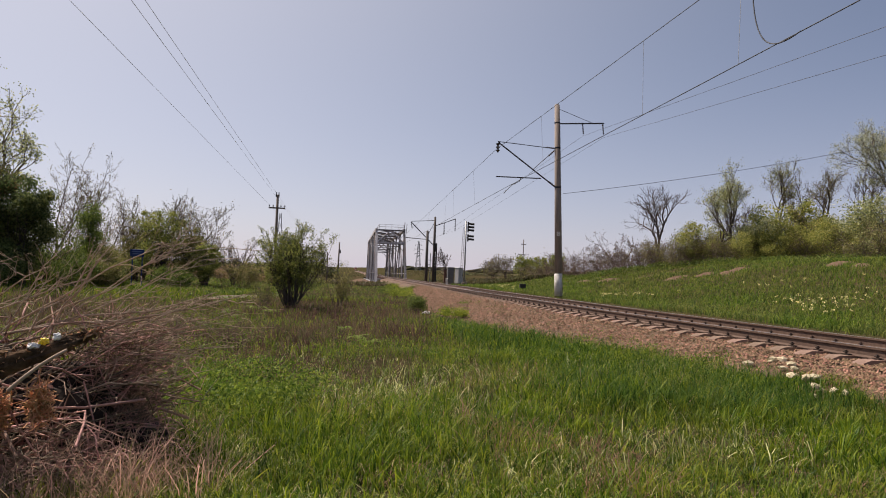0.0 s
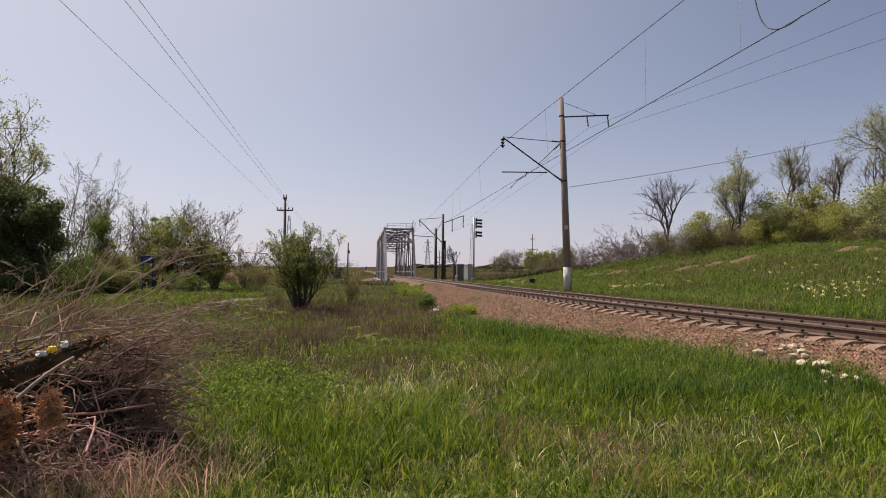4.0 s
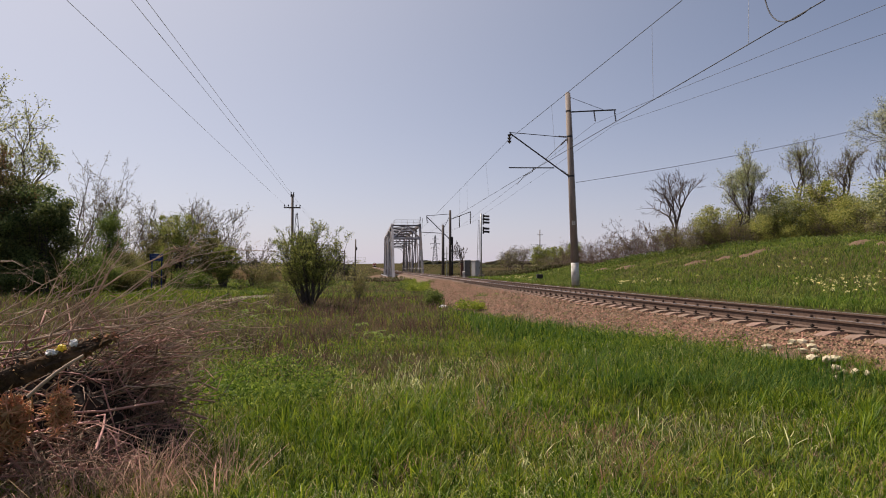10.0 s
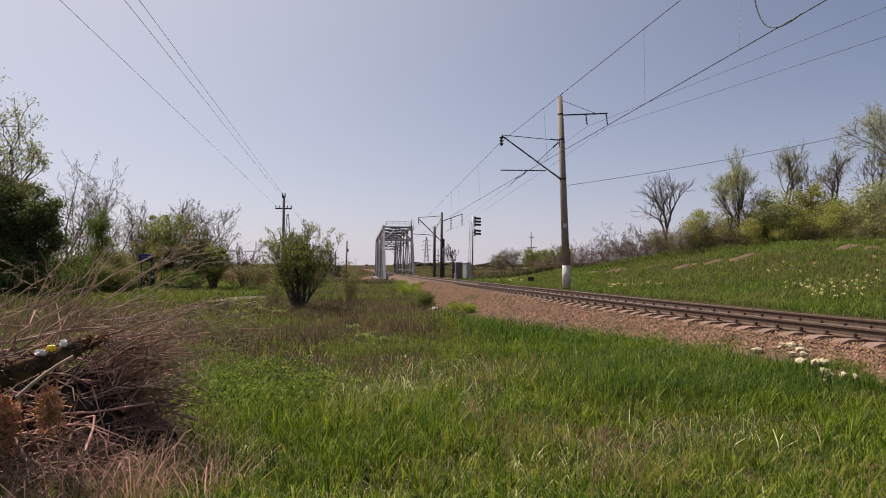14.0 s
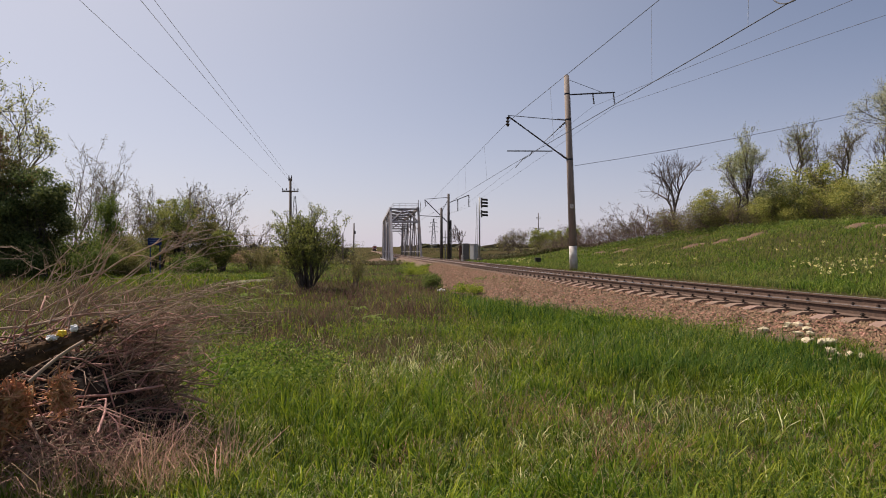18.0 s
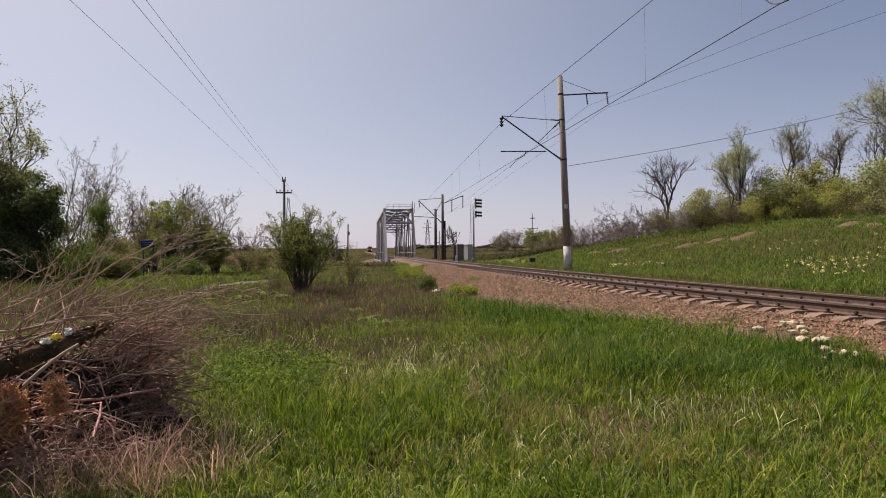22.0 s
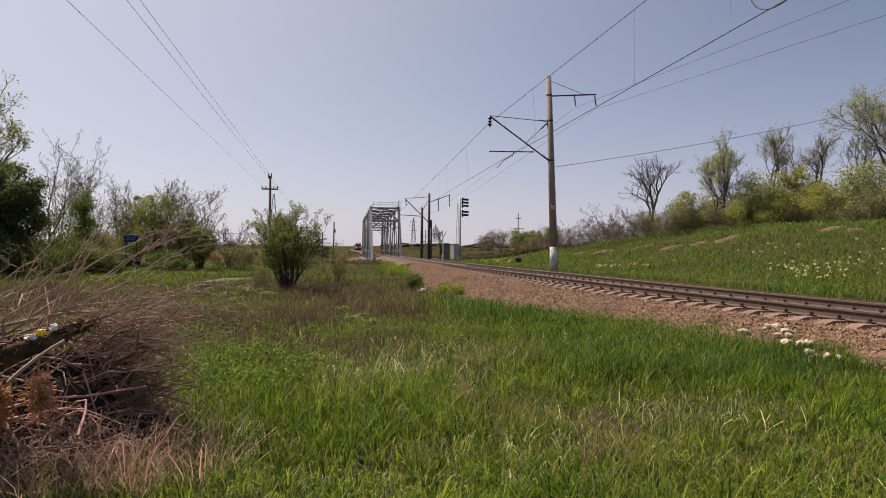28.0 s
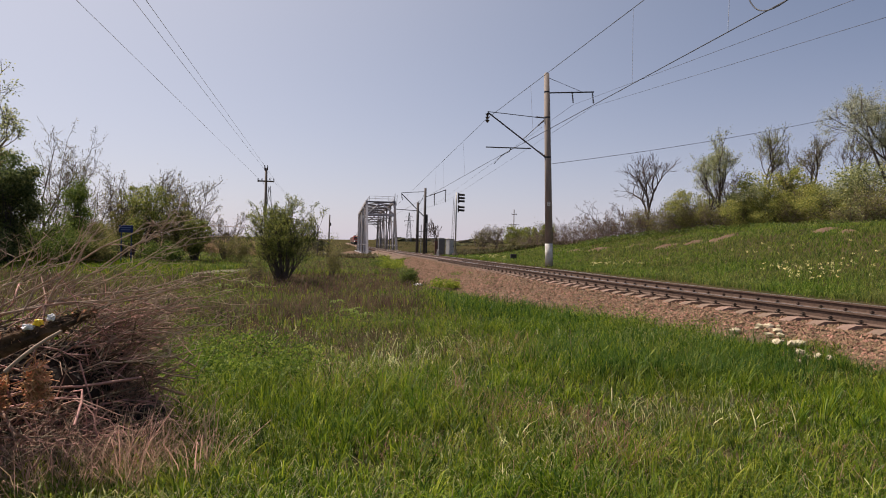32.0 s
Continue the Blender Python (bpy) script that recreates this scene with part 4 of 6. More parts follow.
# ---------- plants ----------
def grow(rng, stems, height, r0, levels=3, fan=0.5, kids=(6, 5, 4), ratio=0.55, wander=0.16, up=0.25, start=0.3, base=0.1, angle=0.7):
    """Branching skeleton: for each level a list of 5-point lines and their radii."""
    out = [([], []) for _ in range(levels + 1)]

    def branch(p, d, length, r, level):
        pts, q, dd = [p], p, d
        for _ in range(4):
            dd = dd + rng.normal(size=3) * wander + np.array([0, 0, up * (0.5 if level == 0 else 0.18)]) * 0.5
            dd = dd / np.linalg.norm(dd)
            q = q + dd * length / 4
            pts.append(q)
        pts = np.array(pts)
        tip = r * (0.14, 0.3, 0.4, 0.4, 0.4)[level]
        out[level][0].append(pts), out[level][1].append(np.linspace(r, tip, 5))
        if level < levels:
            n = kids[min(level, len(kids) - 1)]
            for k in range(n):
                u = start + (1 - start) * (k + rng.uniform(0.1, 0.9)) / n if level == 0 else 0.2 + 0.8 * (k + rng.uniform(0, 1)) / n
                f = u * 4
                i = min(int(f), 3)
                c = pts[i] + (pts[i + 1] - pts[i]) * (f - i)
                t = pts[i + 1] - pts[i]
                t = t / np.linalg.norm(t)
                s = np.cross(t, rng.normal(size=3))
                s = s / (np.linalg.norm(s) + 1e-9)
                a = angle * rng.uniform(0.6, 1.3)
                branch(c, t * math.cos(a) + s * math.sin(a), length * ratio * rng.uniform(0.7, 1.25) * (1.15 - 0.55 * u), max(r * (1 - 0.55 * u) * 0.55, 0.003), level + 1)

    for k in range(stems):
        a = rng.uniform(0, 2 * math.pi)
        tilt = fan * math.sqrt(rng.uniform(0, 1)) if stems > 1 else fan * 0.3
        d = np.array([math.cos(a) * math.sin(tilt), math.sin(a) * math.sin(tilt), math.cos(tilt)])
        p = np.array([math.cos(a), math.sin(a), 0]) * base * rng.uniform(0.2, 1) + np.array([0, 0, -0.15])
        branch(p, d, height * rng.uniform(0.72, 1.05) * (0.75 if stems > 1 else 0.8), r0 * rng.uniform(0.7, 1.1), 0)
    return out


def plant(name, m, label, category, seed, stems, height, r0, leaf_mat=None, leaves=0, leaf=0.06, spread=0.12, wood=None, twig=None,
          levels=3, group="", low_leaves=1, min_r=0.0, **kw):
    rng = np.random.default_rng(seed)
    sk = grow(rng, stems, height, r0, levels, **kw)
    t = thing(name, m, label, category, group)
    fat = [(np.array(P), np.maximum(np.array(R), min_r), 6 if i == 0 else 4) for i, (P, R) in enumerate(sk[:2])]
    put("trunk", tube_mesh("trunk", fat, wood or M_BARK), t)
    thin = [(np.array(P)[:, ::2], np.maximum(np.array(R)[:, ::2], min_r), 3) for P, R in sk[2:]]
    if thin:
        tagged(put("twigwork", tube_mesh("twigwork", thin, twig or M_TWIG), t), kind="stuff")
    if leaves:
        src = np.concatenate([np.array(P).reshape(-1, 3) for P, R in sk[-low_leaves:]])
        C = src[rng.integers(0, len(src), leaves)] + rng.normal(size=(leaves, 3)) * spread
        C = C[C[:, 2] > 0.12]
        v, f = leaf_arrays(C, leaf, rng, 0.3)
        tagged(put("crown", mesh_np("crown", v, [f], leaf_mat), t), kind="stuff")
    return t


def forked(rng, height, width, r0, trunk=0.25, limbs=3, split=3, levels=4, spread=0.55, wander=0.14, up=0.3, lean=(0.0, 0.0)):
    """Skeleton of a tree whose trunk forks again and again, scaled to its height and width."""
    out = [([], []) for _ in range(levels + 1)]

    def branch(p, d, length, r, level):
        pts, q, dd = [p], p, d
        for _ in range(4):
            dd = dd + rng.normal(size=3) * wander + np.array([0, 0, up * 0.25])
            dd = dd / np.linalg.norm(dd)
            q = q + dd * length / 4
            pts.append(q)
        pts = np.array(pts)
        out[level][0].append(pts), out[level][1].append(np.linspace(r, r * (0.72 if level < levels else 0.35), 5))
        if level == levels:
            return
        n = limbs if level == 0 else split
        turn = rng.uniform(0, 6.28)
        for k in range(n + (1 if level else 0)):
            end = k < n - 1 or level == 0
            f = 4.0 if end else rng.uniform(1.2, 3.8)
            i = min(int(f), 3)
            c = pts[i] + (pts[i + 1] - pts[i]) * (f - i)
            t = pts[i + 1] - pts[i]
            t = t / np.linalg.norm(t)
            s1 = np.cross(t, np.array([math.cos(turn + k * 2.4), math.sin(turn + k * 2.4), 0.3]))
            s1 = s1 / (np.linalg.norm(s1) + 1e-9)
            a = spread * rng.uniform(0.45, 1.3) * (1.0 if end else 1.3)
            branch(c, t * math.cos(a) + s1 * math.sin(a), length * rng.uniform(0.55, 0.95) * (1.15 if level == 0 else 0.86), r * (0.62 if end else 0.45), level + 1)

    branch(np.array([0, 0, -0.2]), np.array([lean[0], lean[1], 1.0]), trunk, r0, 0)
    every = np.concatenate([np.array(P).reshape(-1, 3) for P, R in out])
    top, wide = every[:, 2].max(), np.percentile(np.abs(every[:, :2]), 98)
    k = np.array([width / 2 / wide, width / 2 / wide, height / top])
    return [([p * k for p in P], R) for P, R in out]


def fork_tree(m, label, seed, height, width, r0, leaf_mat=None, leaves=0, leaf=0.09, fluff=0.15, min_r=0.010, group="", wood=None, twig=None, above=0.0, **kw):
    rng = np.random.default_rng(seed)
    sk = forked(rng, height, width, r0, **kw)
    t = thing("tree", m, label, "tree", group)
    put("trunk", tube_mesh("trunk", [(np.array(P), np.maximum(np.array(R), min_r), 8 if i == 0 else 5) for i, (P, R) in enumerate(sk[:3])], wood or M_BARKD), t)
    tagged(put("twigwork", tube_mesh("twigwork", [(np.array(P)[:, ::2], np.maximum(np.array(R)[:, ::2], min_r * 0.8), 3) for P, R in sk[3:]], twig or M_BARK), t), kind="stuff")
    if leaves:
        src = np.concatenate([np.array(P)[:, 2:].reshape(-1, 3) for P, R in sk[-1:]])
        C = src[rng.integers(0, len(src), leaves)] + rng.normal(size=(leaves, 3)) * fluff
        C = C[C[:, 2] > above * height]
        v, f = leaf_arrays(C, leaf, rng, 0.3)
        tagged(put("crown", mesh_np("crown", v, [f], leaf_mat), t), kind="stuff")
    return t


def leafy(name, m, label, category, seed, height, width, leaf_mat, clumps_n, per, leaf, low=0.15, deep=None, wood=None, group="", puff=0.16, second=None, taper=0.0, open_top=0.0):
    """A dense plant: limbs that run out to clumps of leaves, the clumps lying round a rough egg shape with gaps."""
    rng = np.random.default_rng(seed)
    t = thing(name, m, label, category, group)
    d = rng.normal(size=(clumps_n, 3))
    d /= np.linalg.norm(d, axis=1, keepdims=True)
    q = rng.uniform(0.25, 1, (clumps_n, 1)) ** 0.45 * rng.uniform(0.82, 1.12, (clumps_n, 1))
    c = d * q
    zz = (c[:, 2] + 1) / 2
    squeeze = 1 - taper * np.clip(zz, 0, 1)
    C = np.stack([c[:, 0] * squeeze * width / 2, c[:, 1] * squeeze * (deep or width) / 2, height * (low + (1 - low) * np.clip(zz, 0, 1.05))], 1)
    u = np.linspace(0, 1, 5)[None, :, None]
    root = np.stack([rng.normal(0, 0.06 * width, clumps_n), rng.normal(0, 0.06 * width, clumps_n), np.full(clumps_n, -0.1)], 1)
    bend = np.concatenate([C[:, :2] * -0.25, np.abs(C[:, 2:]) * 0.12], 1)
    P = root[:, None] + (C - root)[:, None] * u + bend[:, None] * (4 * u * (1 - u)) + rng.normal(size=(clumps_n, 5, 3)) * 0.02 * height * np.array([1, 1, 0.5])
    P[:, 0] = root
    R = np.linspace(1.0, 0.3, 5)[None] * rng.uniform(0.004, 0.0075, (clumps_n, 1)) * height
    put("trunk", tube_mesh("trunk", [(P, np.maximum(R, 0.008), 5)], wood or M_BARKD), t)
    size = puff * width * rng.uniform(0.5, 1.2, clumps_n) * (1 - open_top * zz)
    n = (per * rng.uniform(0.4, 1.4, clumps_n)).astype(int)
    i = np.repeat(np.arange(clumps_n), n)
    L = C[i] + rng.normal(size=(len(i), 3)) * size[i][:, None] * np.array([1, 1, 0.8]) * 0.6
    # leaves along the limbs as well
    k = rng.integers(0, clumps_n, len(i) // 4)
    along_limb = P[k, rng.integers(2, 5, len(k))] + rng.normal(size=(len(k), 3)) * 0.04 * width
    L = np.concatenate([L, along_limb])
    L = L[L[:, 2] > 0.08]
    v, f = leaf_arrays(L, leaf, rng, 0.25)
    me = mesh_np("crown", v, [f], [leaf_mat] + ([second] if second else []), None if not second else (L[:, 2] + rng.normal(0, 0.12 * height, len(L)) > 0.66 * height).astype(int))
    tagged(put("crown", me, t), kind="stuff")
    return t


def at(x, y, rz=0, s=1.0, dz=0.0):
    return pose(x, y, gz(x, y) + dz, 0, 0, rz) @ Matrix.Diagonal((s, s, s, 1))


# the free-standing bush in the meadow, and the thin one beside it
plant("bush", at(-4.95, 23.5), "round multi-stemmed bush with fresh yellow-green leaves", "bush", 3, 38, 3.65, 0.034, M_LEAFB, 34000, 0.048, 0.05, wood=M_BARKD, twig=M_BARKD, levels=3,
      fan=0.52, kids=(8, 5, 3), ratio=0.36, up=0.5, start=0.32, base=0.17, low_leaves=2, min_r=0.005, angle=0.5)
plant("bush", at(-3.40, 25.5), "thin young bush with sparse leaves", "bush", 5, 10, 1.75, 0.018, M_LEAFO, 2200, 0.05, 0.06, levels=2,
      fan=0.32, kids=(6, 4), ratio=0.4, up=0.4, base=0.2, low_leaves=1, min_r=0.004)
plant("bush", at(-5.75, 22.6), "low bare sapling beside the bush", "bush", 6, 8, 1.2, 0.014, M_LEAFO, 700, 0.045, 0.06, levels=2,
      fan=0.35, kids=(5, 3), ratio=0.4, up=0.4, base=0.15, min_r=0.004)
plant("bush", at(-0.32, 23.2), "small dense dark green bush at the foot of the ballast", "bush", 7, 14, 0.9, 0.012, M_LEAFG, 5200, 0.04, 0.05, levels=2,
      fan=0.35, kids=(6, 3), ratio=0.35, up=0.5, base=0.15, low_leaves=2, min_r=0.003)
for k, (x, y, h, s, lm) in enumerate(((0.86, 20.2, 0.62, 11, M_LIME), (-1.5, 36.0, 0.95, 12, M_LIME), (-1.9, 43.0, 0.9, 13, M_LIME), (-1.5, 47.0, 0.8, 14, M_LIME), (1.95, 27.0, 0.5, 15, M_LEAFG), (2.75, 24.0, 0.45, 16, M_LEAFG), (2.55, 21.2, 0.35, 17, M_LEAFG),
                                     (-2.2, 40.0, 1.0, 18, M_LEAFG), (-1.2, 52.0, 0.8, 19, M_LEAFG), (-3.0, 58.0, 1.0, 20, M_LIME), (3.6, 17.2, 0.28, 26, M_LEAFG))):
    plant("bush", at(x, y), "low lime-green plant growing on the ballast" if lm is M_LIME else "low green plant growing on the ballast", "plant", s, 22, h, 0.008, lm, 5200, 0.05, 0.07, levels=1,
          fan=0.85, kids=(5,), ratio=0.4, base=0.35, low_leaves=2, group="ballast plants")

# dense dark trees at the meadow's edge
for x, y, h, w, n, lm, two, s in ((-18.35, 26.6, 5.9, 3.0, 70, M_LEAFD, M_LEAFR, 21), (-16.5, 26.0, 4.4, 2.6, 60, M_LEAFD, None, 22), (-20.6, 27.4, 6.6, 3.4, 60, M_LEAFD, M_LEAFR, 23), (-22.8, 26.0, 7.0, 3.6, 50, M_LEAFD, None, 24), (-18.0, 25.2, 3.0, 2.6, 40, M_LEAFD, None, 25)):
    leafy("tree", at(x, y), "dense dark evergreen tree at the edge of the meadow" if not two else "dense dark green tree with a reddish-brown top", "tree", s, h, w, lm, n, 420, 0.10, low=0.04, second=two, group="dark trees", puff=0.15)
fork_tree(at(-21.9, 30.5), "tall slender tree with thin young leaves", 31, 11.6, 8.6, 0.17, M_LEAFP2, 8500, 0.13, 0.14, above=0.42, trunk=0.5, limbs=4, levels=5, split=3, spread=0.42, up=0.55, min_r=0.006, wood=M_BARK)
leafy("tree", at(-16.3, 31.0), "green narrow tree behind the dark trees", "tree", 33, 3.9, 1.9, M_LEAFG, 34, 300, 0.075, low=0.16, taper=0.4, puff=0.2)
BARE = dict(levels=3, kids=(9, 5, 4), ratio=0.36, up=0.6, start=0.25, min_r=0.0065)
for k, (x, y, h, s) in enumerate(((-20.6, 35.0, 8.6, 41), (-20.0, 36.5, 7.2, 42), (-18.9, 35.5, 7.8, 43), (-21.5, 38.0, 9.0, 44), (-17.9, 36.0, 6.2, 45), (-21.0, 41.0, 8.2, 46), (-17.2, 37.5, 5.6, 47), (-19.6, 38.0, 7.6, 48), (-18.4, 39.5, 6.8, 49))):
    plant("tree", at(x, y), "thin bare tree with budding twigs", "tree", s, 2, h, 0.055, M_LEAFO, 420, 0.07, 0.1, fan=0.14, wood=M_BARK, group="bare trees", **BARE)
# the grove behind the sign: bare many-stemmed trees round leafy ones
GROVE = dict(levels=3, kids=(8, 5, 3), ratio=0.36, up=0.5, start=0.25, low_leaves=1, min_r=0.0085)
for k, (x, y, h, lv, s) in enumerate(((-16.3, 37.0, 5.6, 700, 51), (-15.2, 37.5, 6.4, 1300, 52), (-14.2, 37.0, 6.3, 1300, 53), (-13.2, 38.0, 5.6, 900, 55), (-12.3, 41.0, 4.4, 500, 57), (-17.4, 38.5, 5.4, 500, 58))):
    plant("tree", at(x, y), "many-stemmed spring tree with budding branches", "tree", s, 8, h, 0.045, M_LEAFO, lv, 0.075, 0.13, fan=0.36, wood=M_BARKD, group="grove trees", **GROVE)
for x, y, h, w, n, lm, s in ((-14.5, 35.0, 4.3, 3.1, 60, M_LEAFB, 54), (-13.2, 35.4, 3.5, 2.1, 40, M_LEAFO, 59), (-11.95, 34.8, 2.5, 1.7, 34, M_LEAFB, 56), (-16.0, 35.5, 3.0, 1.9, 26, M_LEAFO, 60)):
    leafy("tree", at(x, y), "leafy olive-green shrub tree", "tree", s, h, w, lm, n, 190, 0.08, low=0.16, group="grove trees", puff=0.16, open_top=0.4)
for x, y, h, w, lm, s in ((-15.2, 27.6, 1.3, 1.8, M_LEAFG, 161), (-14.4, 29.0, 1.2, 1.6, M_LEAFO, 162), (-16.4, 29.0, 1.9, 2.4, M_LEAFG, 163), (-15.4, 31.2, 1.7, 2.2, M_LEAFO, 164), (-17.4, 29.6, 2.4, 2.4, M_LEAFD, 165), (-19.0, 30.0, 2.8, 3.0, M_LEAFD, 166), (-16.5, 24.9, 1.3, 2.0, M_LEAFD, 167), (-12.9, 32.4, 1.1, 1.6, M_LEAFG, 168)):
    leafy("shrub", at(x, y), "leafy undergrowth shrub at the foot of the trees", "shrub", s, h, w, lm, 26, 200, 0.07, low=0.02, group="undergrowth", puff=0.2)
# weeds and low shrubs under the trees
for k, (x, y, h, s, lm) in enumerate(((-15.3, 30.0, 1.3, 61, M_LEAFG), (-17.4, 32.5, 1.6, 62, M_LEAFO), (-13.0, 33.0, 1.0, 63, M_LEAFG), (-19.5, 31.5, 1.8, 64, M_LEAFO), (-17.2, 33.4, 2.5, 67, M_LEAFO), (-18.8, 36.0, 2.8, 68, M_LEAFO), (-15.6, 31.6, 1.9, 69, M_LEAFG), (-16.6, 34.8, 2.4, 70, M_LEAFO), (-11.0, 37.6, 2.2, 71, M_LEAFO))):
    plant("shrub", at(x, y), "low green shrub at the foot of the trees", "shrub", s, 14, h, 0.015, lm, 5200, 0.08, 0.14, levels=2, fan=0.75, kids=(6, 4), ratio=0.45, base=0.6, low_leaves=2, min_r=0.004, group="low shrubs")

# trees along the top of the bank
def top_at(x, y, z):
    """Height of a plant at x, y whose top lies z over the datum."""
    return z - gz(x, y)


for x, y, z, w, r, lm, lv, lf, seed, lab, kw in (
        (19.2, 51.0, 9.3, 5.6, 0.17, None, 0, 0.08, 172, "bare tree with a forked trunk on the bank", dict(trunk=1.1, limbs=3, levels=5, spread=0.50, up=0.30)),
        (23.0, 46.5, 10.4, 3.9, 0.12, M_LEAFP2, 7000, 0.10, 72, "slender tree with pale young leaves on the bank", dict(trunk=1.3, limbs=3, levels=5, spread=0.42, up=0.45, above=0.45)),
        (26.7, 47.0, 11.2, 3.4, 0.13, M_LEAFY, 2600, 0.09, 73, "slender half-bare tree with young leaves on the bank", dict(trunk=1.5, limbs=2, levels=5, spread=0.45, up=0.45, above=0.3)),
        (28.6, 45.0, 10.2, 3.6, 0.14, M_LEAFO, 2600, 0.09, 74, "gnarled tree with olive leaves on the bank", dict(trunk=1.2, limbs=3, levels=5, spread=0.60, up=0.30, wander=0.24, lean=(-0.25, 0.0))),
        (30.2, 42.0, 10.4, 3.6, 0.12, None, 0, 0.09, 76, "bare grey tree behind the shrubs on the bank", dict(trunk=1.2, limbs=2, levels=5, spread=0.5, up=0.4)),
        (24.6, 48.0, 8.0, 3.2, 0.10, None, 0, 0.09, 78, "bare grey tree behind the shrubs on the bank", dict(trunk=1.0, limbs=3, levels=5, spread=0.5, up=0.3)),
        (21.9, 45.5, 6.6, 3.6, 0.13, None, 0, 0.09, 77, "dead forked tree leaning on the bank", dict(trunk=0.5, limbs=2, levels=4, spread=0.75, up=0.1, wander=0.25)),
        (30.1, 38.5, 13.3, 6.4, 0.16, M_LEAFP, 26000, 0.095, 75, "tall spreading tree with pale blossom on the bank", dict(trunk=0.9, limbs=4, levels=5, spread=0.5, up=0.35, above=0.2))):
    fork_tree(at(x, y), lab, seed, top_at(x, y, z), w, r, lm, int(lv * 1.3), lf * 0.82, 0.14, group="bank trees", **kw)
KINDS = ((2.9, M_LEAFO, 4200, "half-bare brown shrub on the bank", 81), (2.9, M_LEAFY, 11000, "yellow-green leafy shrub on the bank", 82),
         (3.1, M_LEAFP2, 6500, "shrub in pale young leaf on the bank", 83), (3.2, M_LEAFO, 160, "bare reddish-brown thicket on the bank", 84))
FIRST = {}
for k, (x, y, kind, s) in enumerate(((14.2, 63, 3, 1.2), (15.0, 58.5, 3, 1.25), (16.2, 57.5, 3, 1.3), (16.9, 54.5, 3, 1.35), (17.9, 53.4, 3, 1.3), (18.6, 51.6, 3, 1.2), (19.3, 50.6, 0, 1.05), (20.0, 49.0, 3, 1.3),
                                     (19.9, 47.6, 0, 1.0), (20.8, 47.4, 1, 1.25), (21.8, 48.0, 3, 1.4), (22.0, 45.8, 0, 1.05), (22.9, 46.8, 0, 1.3), (23.2, 44.6, 1, 1.05), (24.2, 45.2, 2, 1.3), (24.9, 43.4, 1, 1.2), (25.8, 44.5, 1, 1.55),
                                     (26.4, 42.3, 0, 1.1), (27.2, 43.4, 1, 1.45), (27.0, 40.9, 1, 1.0), (28.2, 41.2, 2, 1.4), (28.0, 38.4, 0, 1.2), (29.4, 39.4, 2, 1.6), (29.6, 36.4, 1, 1.2), (30.9, 36.2, 2, 1.5), (26.6, 46.0, 0, 1.7), (24.0, 48.0, 3, 1.6),
                                     (13.6, 68, 3, 1.1), (13.0, 73, 0, 0.9), (29.2, 43.5, 0, 1.8))):
    h, lm, lv, lab, seed = KINDS[kind]
    s *= 0.86 + 0.3 * ((k * 0.618) % 1.0)
    if kind not in FIRST:
        if kind in (1, 2):
            FIRST[kind] = leafy("shrub", at(x, y, 0, s, -0.1), lab, "shrub", seed, h * 0.95, 3.0, lm, 42, 190, 0.085, low=0.06, group="bank shrubs", puff=0.15, open_top=0.3)
            continue
        FIRST[kind] = plant("shrub", at(x, y, 0, s, -0.1), lab, "shrub", seed, 22, h, 0.02, lm, int(lv * 1.8), 0.068, 0.15, levels=3, fan=1.15 if kind == 3 else 0.95, kids=(6, 4, 3), ratio=0.46, up=0.25, base=0.8, start=0.06,
                            low_leaves=3, min_r=0.006, group="bank shrubs", twig=M_THORN if kind == 3 else None, wood=M_THORN if kind == 3 else None)
    else:
        c = copy_thing(FIRST[kind], pose(x, y, gz(x, y) - 0.1, 0, 0, 57 * k))
        c.scale = (s * (1.0 + 0.25 * math.sin(k * 2.1)), s, s)
# small trees and bushes in the middle distance
for k, (x, y, h, lv, lm, n, s) in enumerate(((8.6, 84, 4.0, 1500, M_LEAFO, 12, 91), (10.6, 82, 4.3, 800, M_LEAFO, 12, 92))):
    plant("bush" if n > 3 else "tree", at(x, y), "leafy green bush in the field beside the track" if lv > 5000 else "bare spring bush in the field beside the track", "bush", s, n, h, 0.03, lm, lv, 0.13, 0.22, levels=3, fan=0.6, kids=(6, 4, 3), ratio=0.45, base=0.5, low_leaves=2, min_r=0.016, group="field bushes")

for x, y, h, w, s in ((12.4, 80, 3.0, 2.9, 93), (14.2, 78, 2.7, 2.6, 94), (16.0, 78, 2.8, 2.6, 95)):
    leafy("bush", at(x, y), "leafy green bush in the field beside the track", "bush", s, h, w, M_LEAFB, 36, 130, 0.16, low=0.05, group="field bushes")

fork_tree(at(3.7, 100.0), "bare spreading tree in the field by the bridge", 96, 5.6, 4.6, 0.12, min_r=0.032, trunk=0.8, limbs=3, levels=4, spread=0.55, up=0.25)


